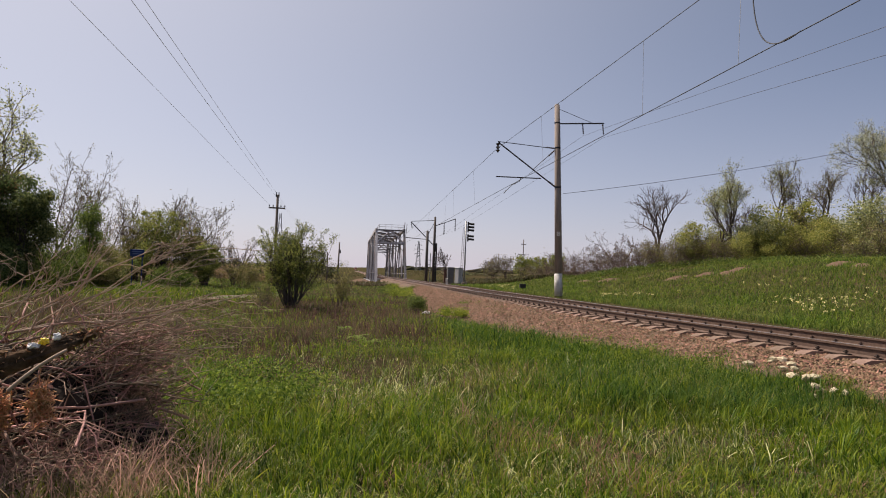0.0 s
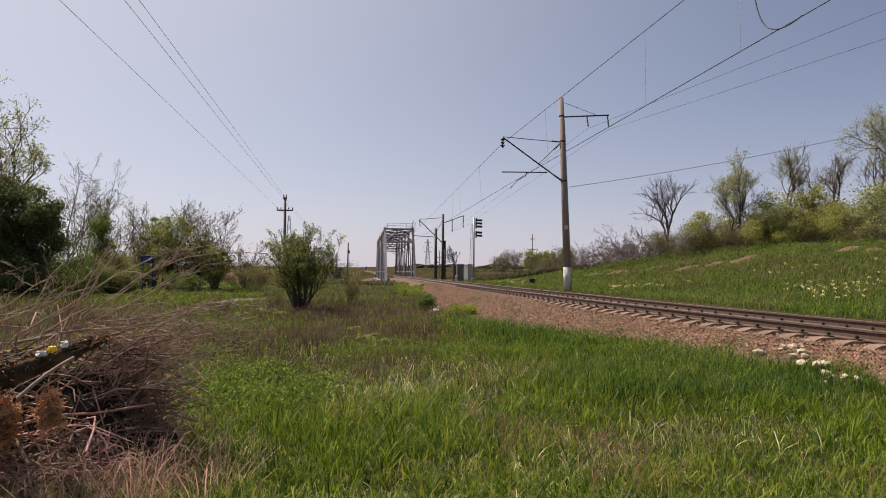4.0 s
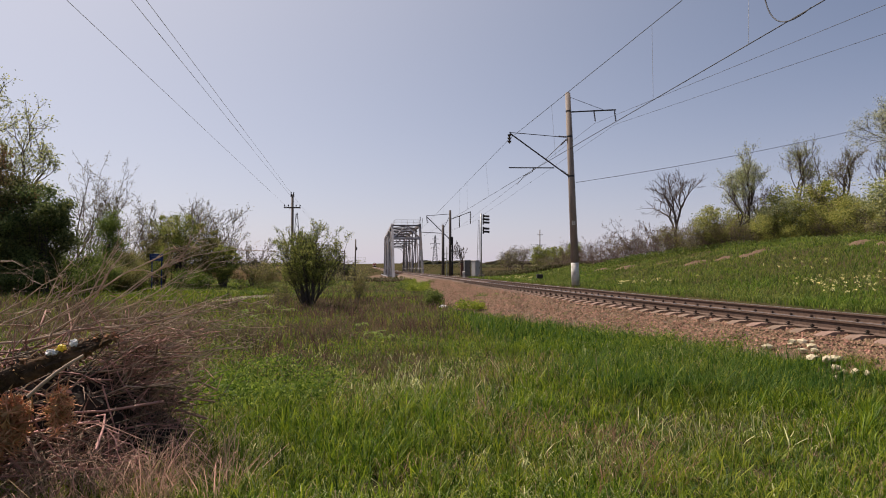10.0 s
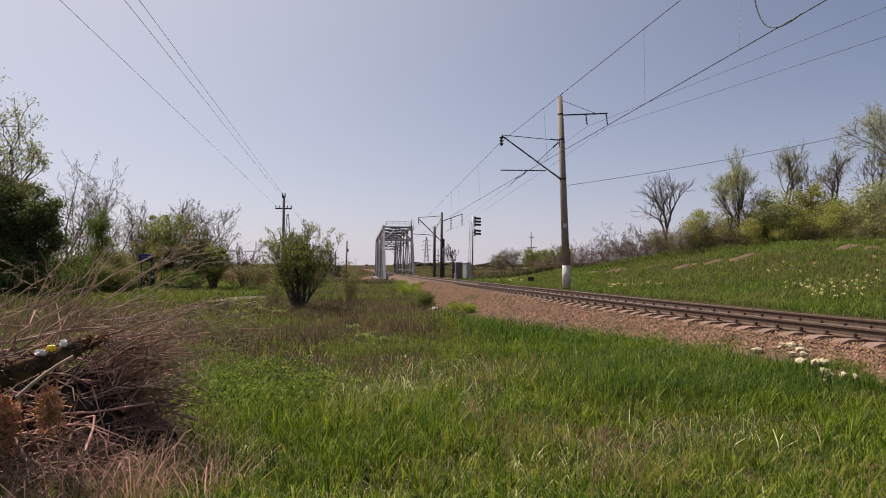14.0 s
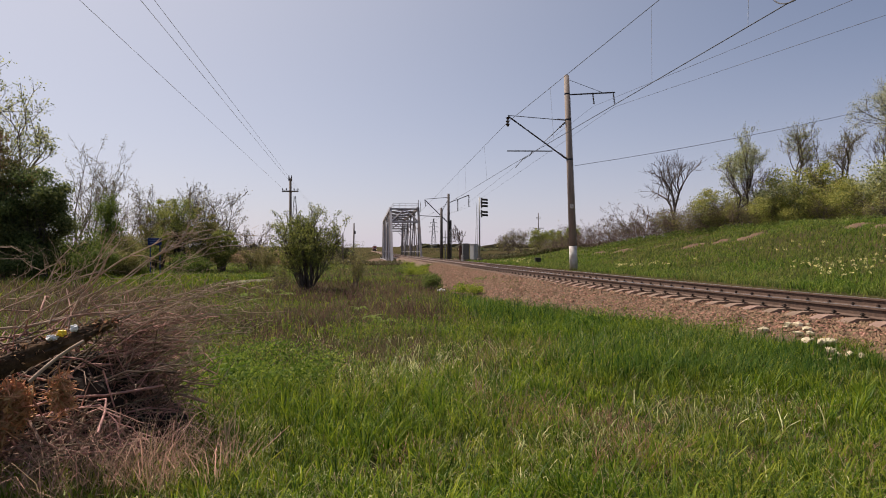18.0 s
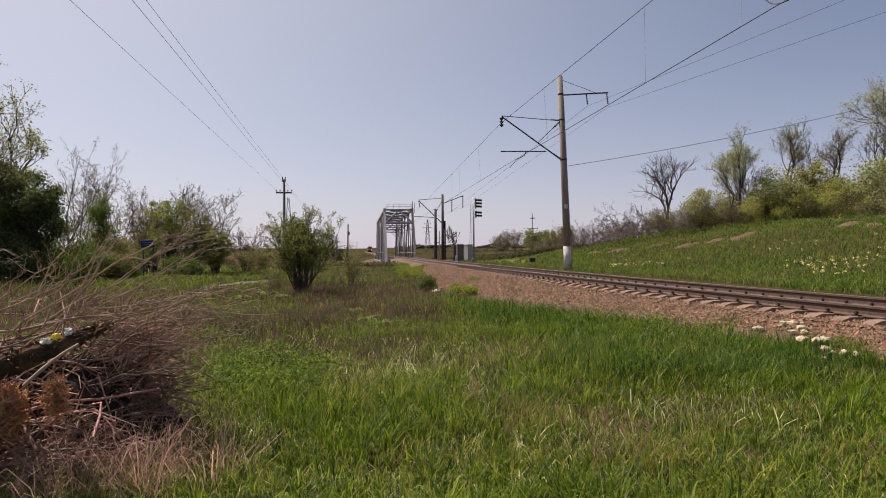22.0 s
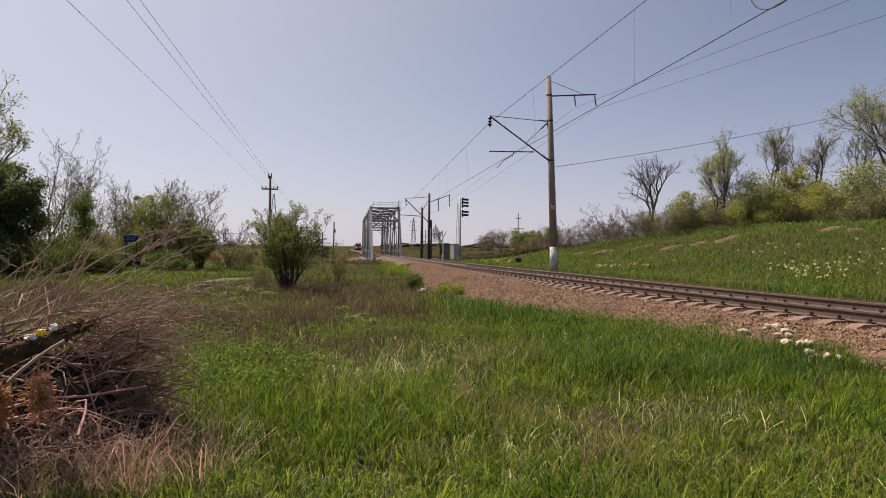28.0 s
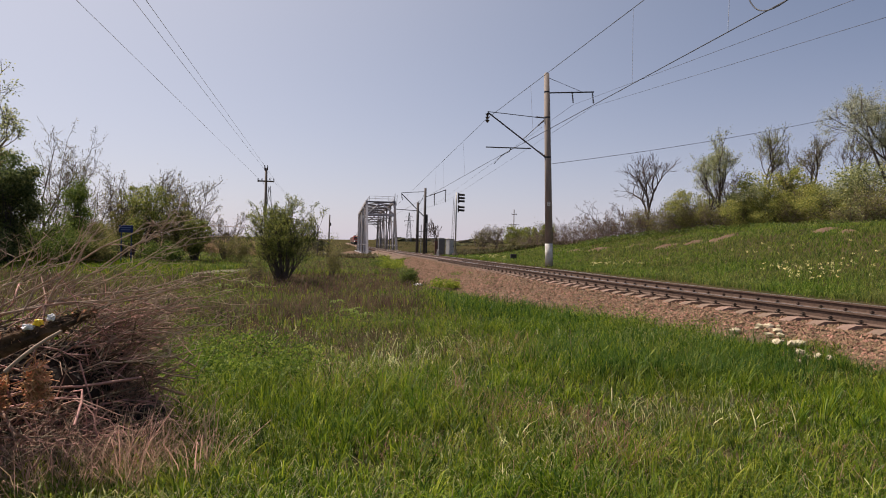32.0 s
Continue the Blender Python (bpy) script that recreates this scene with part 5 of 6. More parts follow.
# far woods: clumps along the horizon
def woods(name, spots, label, leafm, seed, leaf=0.9, per=260, heart=1.0):
    rng = np.random.default_rng(seed)
    V, F, o = [], [], 0
    for x, y, w, h in spots:
        C = np.clip(rng.normal(size=(per, 3)), -1.5, 1.35) * np.array([w * 0.38, w * 0.3, h * 0.24]) + np.array([x, y, gz(x, y) + h * 0.5])
        C = C[C[:, 2] > gz(x, y)]
        v, f = leaf_arrays(C, leaf * h / 6, rng, 0.2, 0.7)
        V.append(v), F.append(f + o)
        o += len(v)
        # the dense heart of the clump: an uneven dome
        nu, nv = 12, 5
        a, b = np.meshgrid(np.linspace(0, 2 * np.pi, nu, endpoint=False), np.linspace(0, 0.5 * np.pi, nv), indexing="ij")
        k = heart * rng.uniform(0.75, 1.2, a.shape)
        v = np.stack([x + np.cos(a) * np.cos(b) * w * 0.55 * k, y + np.sin(a) * np.cos(b) * w * 0.4 * k, gz(x, y) - 0.2 + np.sin(b) * h * 0.9 * k], -1).reshape(-1, 3)
        i, j = np.meshgrid(np.arange(nu), np.arange(nv - 1), indexing="ij")
        q = np.stack([i * nv + j, (i + 1) % nu * nv + j, (i + 1) % nu * nv + j + 1, i * nv + j + 1], -1).reshape(-1, 4)
        V.append(v), F.append(q + o)
        o += len(v)
    ob = put(name, mesh_np(name, np.concatenate(V), F, leafm))
    tagged(ob, label, "trees", kind="stuff")


rng = np.random.default_rng(7)
woods("far_trees", [(-0.12 * d - rng.uniform(12, 130) * d / 300, d, rng.uniform(8, 16), rng.uniform(3.5, 6.5)) for d in rng.uniform(240, 420, 60)], "distant belt of grey-green trees beyond the meadow", M_WOODS, 8, 0.28, 600, 0.75)
woods("far_trees", [q for q in [(rng.uniform(-900, 900), rng.uniform(650, 1000), rng.uniform(14, 34), rng.uniform(3.6, 5.2)) for _ in range(420)] if abs(q[0] - float(track_x(q[1]))) > 50], "hazy line of woods on the horizon", M_WOODS, 9, 0.4, 90)
woods("far_bushes", [(-24, 120, 7, 4.6), (-26.5, 126, 8, 5.0), (-21.5, 112, 5, 3.0), (-30, 150, 10, 5.5), (-36, 165, 12, 6.0), (-45, 170, 14, 6.5), (-56, 180, 14, 6), (-28, 190, 9, 6), (-24, 175, 7, 6), (-26.5, 150, 6, 11), (-28.5, 154, 7, 13), (-30.5, 158, 7, 12), (-34, 150, 9, 6.8), (-31, 140, 8, 6.0), (-38, 158, 10, 7.5), (-25, 138, 6, 3.6)]
      + [(rng.uniform(-75, -30), rng.uniform(120, 200), rng.uniform(3, 7), rng.uniform(1.8, 3.6)) for _ in range(40)], "scrub and trees on the low ground beside the line", M_LEAFF, 10, 0.18, 900, 0.5)
woods("far_bushes", [(rng.uniform(8, 80), rng.uniform(130, 300), rng.uniform(4, 9), rng.uniform(1.0, 2.0)) for _ in range(70)], "scrub on the field beyond the track", M_LEAFF, 12, 0.22, 300, 0.7)


# ---------- grass and weeds ----------
EARTH = ((13.07, 44.9, 1.5, 0.45, 0.4), (15.06, 42.6, 1.3, 0.4, 0.5), (14.9, 37.5, 1.1, 0.35, 0.4), (17.1, 35.6, 1.4, 0.35, 0.6), (18.2, 36.3, 1.0, 0.3, 0.6), (20.15, 30.4, 1.2, 0.35, 0.7), (19.4, 27.8, 0.9, 0.35, 0.8), (16.6, 37.2, 0.9, 0.3, 0.5), (12.0, 47.5, 1.4, 0.5, 0.3))


def off_earth(x, y, r):
    ok = np.ones(len(x), bool)
    for cx, cy, rx, ry, a in EARTH:
        u, v = (x - cx) * math.cos(a) + (y - cy) * math.sin(a), -(x - cx) * math.sin(a) + (y - cy) * math.cos(a)
        ok &= (u / rx) ** 2 + (v / ry) ** 2 > r.uniform(0.5, 1.3, len(x))
    return ok


def scatter(n, x0, x1, y0, y1, rng, near=0.0):
    """Points in the part of the meadow that can be seen; near > 0 sets more of them close by."""
    u = rng.uniform(0, 1, n)
    y = y0 + (y1 - y0) * u ** (1 + near)
    x = rng.uniform(x0, x1, n) if x0 is not None else (rng.uniform(-1, 1, n) * (0.80 * y + 1.2))
    return x, y


def clumps(x, y, size, seed):
    a = seed * 1.7
    return 0.5 + 0.25 * (np.sin(x / size + a) * np.sin(y / size * 1.3 - a) + np.sin((x + y) / size * 0.7 + 2 * a)) + 0.25 * np.sin((x - 1.7 * y) / size * 0.45 + a)


def in_pile(x, y):
    path = (np.abs(x + 8.45 - 0.03 * (y - 30) + 0.12 * np.sin(y * 0.8)) < 0.42) & (y > 25) & (y < 35)
    return (((x + 3.15) / 1.15) ** 2 + ((y - 5.05) / 0.75) ** 2 < 1) | path


def meadow(name, n, y0, y1, hs, ws, lean, material, label, seed, near=0.6, keep=None, right=False):
    rng = np.random.default_rng(seed)
    x, y = scatter(n, None, None, y0, y1, rng, near)
    s = off_track(x, y)
    ok = (s < -grass_edge(y) - rng.exponential(0.18, n) + 0.25) if not right else (s > 2.5 + rng.exponential(0.2, n))
    ok &= ~in_pile(x, y)
    if keep is not None:
        ok &= keep(x, y, rng)
    x, y = x[ok], y[ok]
    h = rng.uniform(*hs, len(x)) * (0.75 + 0.5 * clumps(x, y, 0.9, seed))
    w = rng.uniform(*ws, len(x)) * (1 + np.clip(y - 9, 0, 60) * 0.045)
    v, q, t = blade_arrays(x, y, ground_z(x, y) - 0.02, h, w, rng.uniform(lean * 0.3, lean * 1.5, len(x)), rng)
    ob = put(name, mesh_np(name, v, [q, t], material))
    return tagged(ob, label, "grass", kind="stuff")


def brown_zone(x, y):
    """How much dead weed stands here, 0 to 1."""
    z = smooth(7.5, 10.5, y + 0.25 * x) * (1 - smooth(45, 75, y)) * smooth(1.5, -1.0, x)
    z = np.maximum(z, 0.8 * smooth(-0.5, -2.5, x) * smooth(7.2, 8.6, y) * (1 - smooth(45, 60, y)))
    z = z * (1 - 0.92 * smooth(-6.5, -8.5, x) * smooth(20, 25, y))
    return z * np.clip(0.42 + 1.25 * clumps(x, y, 1.3, 3), 0, 1)


def tufts(name, n, y0, y1, hs, ws, per, material, label, seed, near=0.5, keep=None, spread=0.05, lean=0.7):
    rng = np.random.default_rng(seed)
    x, y = scatter(n, None, None, y0, y1, rng, near)
    ok = (off_track(x, y) < -grass_edge(y) - rng.exponential(0.18, n) + 0.2) & ~in_pile(x, y)
    if keep is not None:
        ok &= keep(x, y, rng)
    x, y = x[ok], y[ok]
    h = rng.uniform(*hs, len(x)) * (0.65 + 0.7 * clumps(x, y, 0.8, seed))
    w = rng.uniform(*ws, len(x)) * (1 + np.clip(y - 9, 0, 60) * 0.045)
    v, q, t = tuft_arrays(x, y, ground_z, per, h, w, rng, spread, lean)
    return tagged(put(name, mesh_np(name, v, [q, t], material)), label, "grass", kind="stuff")


GREEN = lambda x, y, r: (r.uniform(0, 1, len(x)) > brown_zone(x, y) * 0.8) & (clumps(x, y, 0.17, 4) > r.uniform(-0.1, 0.32, len(x)))
tufts("grass", 13000, 3.2, 12, (0.10, 0.29), (0.006, 0.0115), (8, 16), M_GRASS, "fresh green meadow grass in tufts", 101, 0.45, GREEN, 0.045, 0.95)
# scattered pale blades paint the sun's glints over the green tufts
tufts("grass", 20000, 3.4, 12, (0.09, 0.21), (0.006, 0.011), (1, 3), M_LIGHT, "pale yellow-green grass tufts coloured as sun glints", 113, 0.45, lambda x, y, r: GREEN(x, y, r) & (clumps(x, y, 0.45, 9) > r.uniform(-0.4, 0.8, len(x)) + 0.75 * smooth(0.5, 1.7, x)), 0.10, 1.4)
meadow("grass", 60000, 3.2, 13, (0.05, 0.15), (0.006, 0.012), 0.9, M_GRASSD, "short green undergrowth of the meadow", 112, 0.45, GREEN)
meadow("grass", 100000, 11, 34, (0.12, 0.28), (0.010, 0.018), 0.7, M_GRASS, "fresh green meadow grass", 102, 0.5, lambda x, y, r: r.uniform(0, 1, len(x)) > brown_zone(x, y) * 0.85)
meadow("grass", 110000, 30, 85, (0.12, 0.28), (0.014, 0.028), 0.8, M_GRASSB, "olive-green grass on the low ground", 103, 0.5, lambda x, y, r: r.uniform(0, 1, len(x)) > brown_zone(x, y) * 0.5)
meadow("lush_grass", 62000, 7.4, 22, (0.22, 0.42), (0.006, 0.012), 0.55, M_GRASSD, "dark lush grass beside the ballast", 104, 0.4,
       lambda x, y, r: (x > 0.9 - 0.06 * (y - 10)) & (off_track(x, y) > -grass_edge(y) - 1.6 - 2.2 * clumps(x, y, 0.8, 5) - r.exponential(0.5, len(x))) & (clumps(x, y, 0.3, 2) > r.uniform(-0.2, 0.5, len(x))))
meadow("dead_weeds", 150000, 6.5, 60, (0.14, 0.40), (0.0035, 0.008), 1.0, M_WEED, "brown dead weed stalks in the meadow", 105, 0.5, lambda x, y, r: r.uniform(0, 1, len(x)) < brown_zone(x, y))
meadow("dry_grass", 14000, 3.2, 16, (0.12, 0.26), (0.003, 0.006), 1.2, M_STRAW, "dry straw-coloured grass blades", 106, 0.5, lambda x, y, r: r.uniform(0, 1, len(x)) < 0.10 + 0.6 * (clumps(x, y, 0.7, 6) > 0.66))
meadow("dry_grass", 14000, 3.2, 6.6, (0.18, 0.52), (0.002, 0.005), 1.3, M_STRAWR, "tall dry reddish grass round the brush heap", 107, 0.2, lambda x, y, r: (((x + 2.72) / 0.85) ** 2 + ((y - 4.15) / 0.55) ** 2 < r.uniform(0.4, 1.1, len(x))))
meadow("bank_grass", 150000, 8, 60, (0.10, 0.26), (0.010, 0.020), 0.8, M_GRASSB, "olive-green grass on the bank beyond the track", 108, 0.5, off_earth, True)
meadow("bank_grass", 130000, 10, 70, (0.10, 0.28), (0.010, 0.020), 0.8, M_BANK, "fresh green grass on the bank beyond the track", 109, 0.5, off_earth, True)
meadow("rough_growth", 70000, 70, 420, (0.25, 0.6), (0.022, 0.045), 0.8, M_ROUGH, "rough olive-brown growth on the far low ground", 110, 1.6)
meadow("rough_growth", 70000, 65, 420, (0.25, 0.6), (0.022, 0.045), 0.8, M_ROUGH, "rough olive-brown growth on the far field", 111, 1.6, lambda x, y, r: off_track(x, y) > 5, True)
tufts("dry_tuft_grass", 760, 3.6, 6.2, (0.28, 0.62), (0.0025, 0.005), (10, 22), M_STRAWR, "tall tufts of dry reddish grass at the brush heap", 114, 0.2,
      lambda x, y, r: (((x + 1.98) / 0.36) ** 2 + ((y - 4.75) / 0.5) ** 2 < r.uniform(0.2, 1.2, len(x))) | (((x + 2.45) / 0.8) ** 2 + ((y - 4.05) / 0.4) ** 2 < r.uniform(0.1, 1.1, len(x))), 0.09, 1.1)
tufts("dry_tuft_grass", 900, 4.5, 9.5, (0.14, 0.30), (0.003, 0.006), (10, 22), M_STRAW, "flattened tufts of pale dry grass", 117, 0.2,
      lambda x, y, r: (((x + 2.0) / 0.3) ** 2 + ((y - 6.2) / 0.3) ** 2 < r.uniform(0.3, 1.2, len(x))) | (((x - 0.55) / 0.35) ** 2 + ((y - 6.9) / 0.5) ** 2 < r.uniform(0.1, 1.2, len(x))) | (((x + 1.0) / 0.5) ** 2 + ((y - 8.4) / 0.5) ** 2 < r.uniform(0.0, 1.0, len(x))), 0.10, 1.6)
tufts("dry_tuft_grass", 1500, 3.9, 6.6, (0.16, 0.36), (0.004, 0.008), (8, 16), M_LIGHT, "pale yellow-green arching grass beside the brush heap", 124, 0.2,
      lambda x, y, r: (((x + 1.45) / 0.55) ** 2 + ((y - 5.0) / 0.8) ** 2 < r.uniform(0.1, 1.2, len(x))), 0.08, 1.3)
tufts("dry_tuft_grass", 1300, 3.6, 5.4, (0.22, 0.50), (0.0035, 0.0065), (9, 18), M_STRAWR, "reddish dry grass in front of the brush heap", 126, 0.2,
      lambda x, y, r: (((x + 1.85) / 0.45) ** 2 + ((y - 4.35) / 0.40) ** 2 < r.uniform(0.1, 1.2, len(x))), 0.09, 1.2)
THIN = ((-0.35, 4.75, 0.45, 0.25), (0.35, 4.6, 0.4, 0.3), (2.2, 5.6, 0.5, 0.4), (1.5, 5.4, 0.3, 0.3), (3.2, 4.5, 0.35, 0.5), (3.35, 5.9, 0.3, 0.5), (-0.9, 6.6, 0.4, 0.5), (-0.3, 7.6, 0.5, 0.6), (-1.3, 8.2, 0.7, 0.5), (0.9, 8.6, 0.5, 0.5))
tufts("dry_tuft_grass", 3000, 3.9, 9.5, (0.10, 0.24), (0.004, 0.007), (6, 12), M_WEEDR, "brown flattened dead grass between the green tufts", 127, 0.3,
      lambda x, y, r: np.min([((x - cx) / rx) ** 2 + ((y - cy) / ry) ** 2 for cx, cy, rx, ry in THIN], 0) < r.uniform(0.0, 1.2, len(x)), 0.10, 1.7)
tufts("dead_weed_clumps", 3600, 7.5, 34, (0.20, 0.50), (0.005, 0.009), (8, 18), M_WEEDD, "dark brown clumps of dead weeds in the meadow", 115, 0.5,
      lambda x, y, r: (clumps(x, y, 0.9, 8) > 0.52) & (r.uniform(0, 1, len(x)) < brown_zone(x, y) * 1.3), 0.12, 0.9)
tufts("dead_stalks", 3600, 4.3, 10.5, (0.14, 0.34), (0.0028, 0.0055), (5, 12), M_WEEDR, "reddish dead stalks among the grass", 118, 0.4,
      lambda x, y, r: (clumps(x, y, 0.55, 11) > 0.40 + r.uniform(0, 0.3, len(x))) & (x < 1.6), 0.10, 1.2)
tufts("dry_stalks", 1300, 3.2, 13, (0.14, 0.32), (0.0025, 0.0045), (2, 6), M_STRAW, "scattered dry stalks among the grass", 116, 0.5, None, 0.10, 1.3)


def grass_around():
    """The same meadow beside and behind the place where the camera stands."""
    rng = np.random.default_rng(119)
    for n, material, hs, label, far in ((90000, M_GRASS, (0.07, 0.20), "fresh green meadow grass", 14), (45000, M_GRASSD, (0.05, 0.16), "short green undergrowth of the meadow", 14), (12000, M_STRAW, (0.08, 0.24), "dry straw-coloured grass blades", 14),
                                        (75000, M_GRASS, (0.08, 0.24), "fresh green meadow grass", 7), (35000, M_GRASSD, (0.05, 0.16), "short green undergrowth of the meadow", 7)):
        x, y = rng.uniform(-far, far, n) - 1, rng.uniform(-far, far, n) + (2 if far > 7 else 0.5)
        ok = (off_track(x, y) < -grass_edge(np.maximum(y, 4)) + 0.1) & ((np.abs(x) > 0.80 * y + 1.0) | (y < 3.3)) & ~in_pile(x, y)
        x, y = x[ok], y[ok]
        m = len(x)
        v, q, t = blade_arrays(x, y, ground_z(x, y) - 0.02, rng.uniform(*hs, m), rng.uniform(0.008, 0.016, m), rng.uniform(0.3, 1.3, m), rng)
        tagged(put("grass" if material is not M_STRAW else "dry_grass", mesh_np("grass", v, [q, t], material)), label, "grass", kind="stuff")


grass_around()


def burdock(x, y, size, seed):
    """A low plant with large drooping leaves."""
    rng = np.random.default_rng(seed)
    t = thing("broad_leaved_weed", pose(x, y, gz(x, y)), "low weed with large pale green leaves", "weed", "broad-leaved weeds")
    for k in range(9):
        a = k * 2.4 + rng.uniform(-0.3, 0.3)
        ln, w, h = size * rng.uniform(0.7, 1.1), size * rng.uniform(0.28, 0.4), size * rng.uniform(0.5, 0.9)
        u = np.linspace(0, 1, 6)
        r, z = 0.15 * size + ln * u, h * (0.35 + 0.9 * u - 0.95 * u * u)
        half = w * np.sin(np.pi * np.clip(u * 0.9 + 0.06, 0, 1)) * 0.5
        c, s_ = math.cos(a), math.sin(a)
        V = []
        for i in range(6):
            for o in (-1, 0, 1):
                V.append((c * r[i] - s_ * o * half[i], s_ * r[i] + c * o * half[i], z[i] + (0.12 * half[i] if o else 0)))
        F = [(3 * i + j, 3 * i + j + 1, 3 * i + j + 4, 3 * i + j + 3) for i in range(5) for j in range(2)]
        put("leaf", mesh_np("leaf", V, [F], M_BROAD, smooth=True), t)
    part("stalk", rod((0, 0, -0.03), (0, 0, size * 0.4), 0.012, 0.006), M_BROAD, t)


for k, (x, y, sz) in enumerate(((-1.5, 13.9, 0.42), (-1.15, 13.2, 0.35), (-5.6, 21.2, 0.5), (-4.9, 20.2, 0.45), (-5.9, 19.2, 0.5), (-2.0, 15.6, 0.4), (-5.2, 18.0, 0.4))):
    burdock(x, y, sz * 0.72, 170 + k)


def reeds():
    rng = np.random.default_rng(120)
    x, y = rng.uniform(-26, -13, 9000), rng.uniform(56, 66, 9000)
    v, q, t = blade_arrays(x, y, ground_z(x, y), rng.uniform(0.9, 1.7, 9000), np.full(9000, 0.05), rng.uniform(0.1, 0.4, 9000), rng)
    tagged(put("reeds", mesh_np("reeds", v, [q, t], M_REED)), "belt of dry tan reeds beyond the meadow", "reeds", kind="stuff")


reeds()


def flowers():
    rng = np.random.default_rng(121)
    spots = []
    for cx, cy, rx, ry, n in ((12.3, 20.4, 1.2, 0.7, 12), (13.3, 21.0, 1.2, 0.7, 16), (14.3, 21.4, 1.0, 0.6, 12), (12.1, 22.0, 1.2, 0.9, 6), (14.9, 26.0, 2.0, 2.0, 7), (16.2, 25.0, 1.6, 1.6, 6), (9.4, 32.1, 1.0, 1.0, 14), (10.4, 31.2, 1.0, 1.0, 10), (6.0, 52, 1.5, 3, 24)):
        spots.append(np.stack([rng.normal(cx, rx * 0.6, n), rng.normal(cy, ry * 1.3, n)], 1))
    S = np.concatenate(spots) * 0.955 + np.array([0.2, 0.0])
    C = []
    for k in range(7):
        C.append(np.stack([S[:, 0] + rng.normal(0, 0.035, len(S)), S[:, 1] + rng.normal(0, 0.035, len(S)), ground_z(S[:, 0], S[:, 1]) + 0.20 + rng.uniform(-0.03, 0.05, len(S))], 1))
    v, f = leaf_arrays(np.concatenate(C), 0.05, rng, 0.0, 0.9)
    tagged(put("wild_flowers", mesh_np("wild_flowers", v, [f], M_FLOWER)), "cream-white wild flowers in the bank's grass", "flowers", kind="stuff")


flowers()


def broad_weeds():
    """Leafy green weeds in loose patches of the meadow."""
    rng = np.random.default_rng(122)
    C = []
    for cx, cy, r, n in ((-2.1, 7.4, 0.8, 7500), (-2.7, 8.4, 0.7, 3600), (-1.6, 6.9, 0.4, 1800), (-3.6, 10.5, 0.8, 900), (-1.4, 10.6, 0.6, 600), (-4.6, 14.0, 0.9, 900), (-1.95, 6.2, 0.4, 500), (4.1, 11.6, 0.5, 700), (3.4, 12.6, 0.6, 700), (4.6, 10.2, 0.4, 500), (-0.6, 11.5, 0.5, 400), (0.4, 9.4, 0.5, 300)):
        p = np.stack([rng.normal(cx, r * 0.6, n), rng.normal(cy, r * 0.6, n)], 1)
        C.append(np.stack([p[:, 0], p[:, 1], ground_z(p[:, 0], p[:, 1]) + 0.05 + rng.uniform(0, 0.36, n) * (0.4 + 0.8 * clumps(p[:, 0], p[:, 1], 0.2, 7))], 1))
    v, f = leaf_arrays(np.concatenate(C), 0.042, rng, 0.5, 0.42)
    tagged(put("leafy_weeds", mesh_np("leafy_weeds", v, [f], M_BROAD)), "bright green leafy weeds among the grass", "weeds", kind="stuff")


broad_weeds()


def crest_weeds():
    """Leafy weeds along the top of the bank and on its face."""
    rng = np.random.default_rng(123)
    C = []
    for k in range(70):
        u = rng.uniform(0, 1)
        cx, cy = 14.2 + 14.6 * u + rng.normal(0, 0.5), 56 - 20.5 * u - rng.uniform(0.0, 3.5)
        n = rng.integers(120, 360)
        p = np.stack([rng.normal(cx, 0.5, n), rng.normal(cy, 0.5, n)], 1)
        C.append(np.stack([p[:, 0], p[:, 1], ground_z(p[:, 0], p[:, 1]) + 0.05 + rng.uniform(0, 0.5, n) * rng.uniform(0.4, 1)], 1))
    v, f = leaf_arrays(np.concatenate(C), 0.12, rng, 0.6, 0.5)
    tagged(put("crest_weeds", mesh_np("crest_weeds", v, [f], M_LEAFG)), "tall green leafy weeds along the top of the bank", "weeds", kind="stuff")


crest_weeds()


# ---------- bare patches and path ----------
def patch(name, cx, cy, rx, ry, rz, material, label, category, lift=0.03, seed=0):
    rng = np.random.default_rng(seed)
    rings, n = 6, 28
    ph = rng.uniform(0, 6.28, 4)
    V = [(cx, cy, gz(cx, cy) + lift)]
    for i in range(1, rings + 1):
        for k in range(n):
            a = 2 * math.pi * k / n
            w = 1 + 0.22 * math.sin(2 * a + ph[0]) + 0.16 * math.sin(3 * a + ph[1]) + 0.1 * math.sin(5 * a + ph[2])
            u, v = rx * w * i / rings * math.cos(a), ry * w * i / rings * math.sin(a)
            x, y = cx + u * math.cos(rz) - v * math.sin(rz), cy + u * math.sin(rz) + v * math.cos(rz)
            V.append((x, y, gz(x, y) + lift * (1.3 - 1.5 * i / rings) * rng.uniform(0.6, 1.4)))
    tri = [(0, 1 + k, 1 + (k + 1) % n) for k in range(n)]
    quad = [(1 + (i - 1) * n + k, 1 + i * n + k, 1 + i * n + (k + 1) % n, 1 + (i - 1) * n + (k + 1) % n) for i in range(1, rings) for k in range(n)]
    ob = put(name, mesh_np(name, V, [tri, quad], material, smooth=True))
    return tagged(ob, label, category, kind="structure")


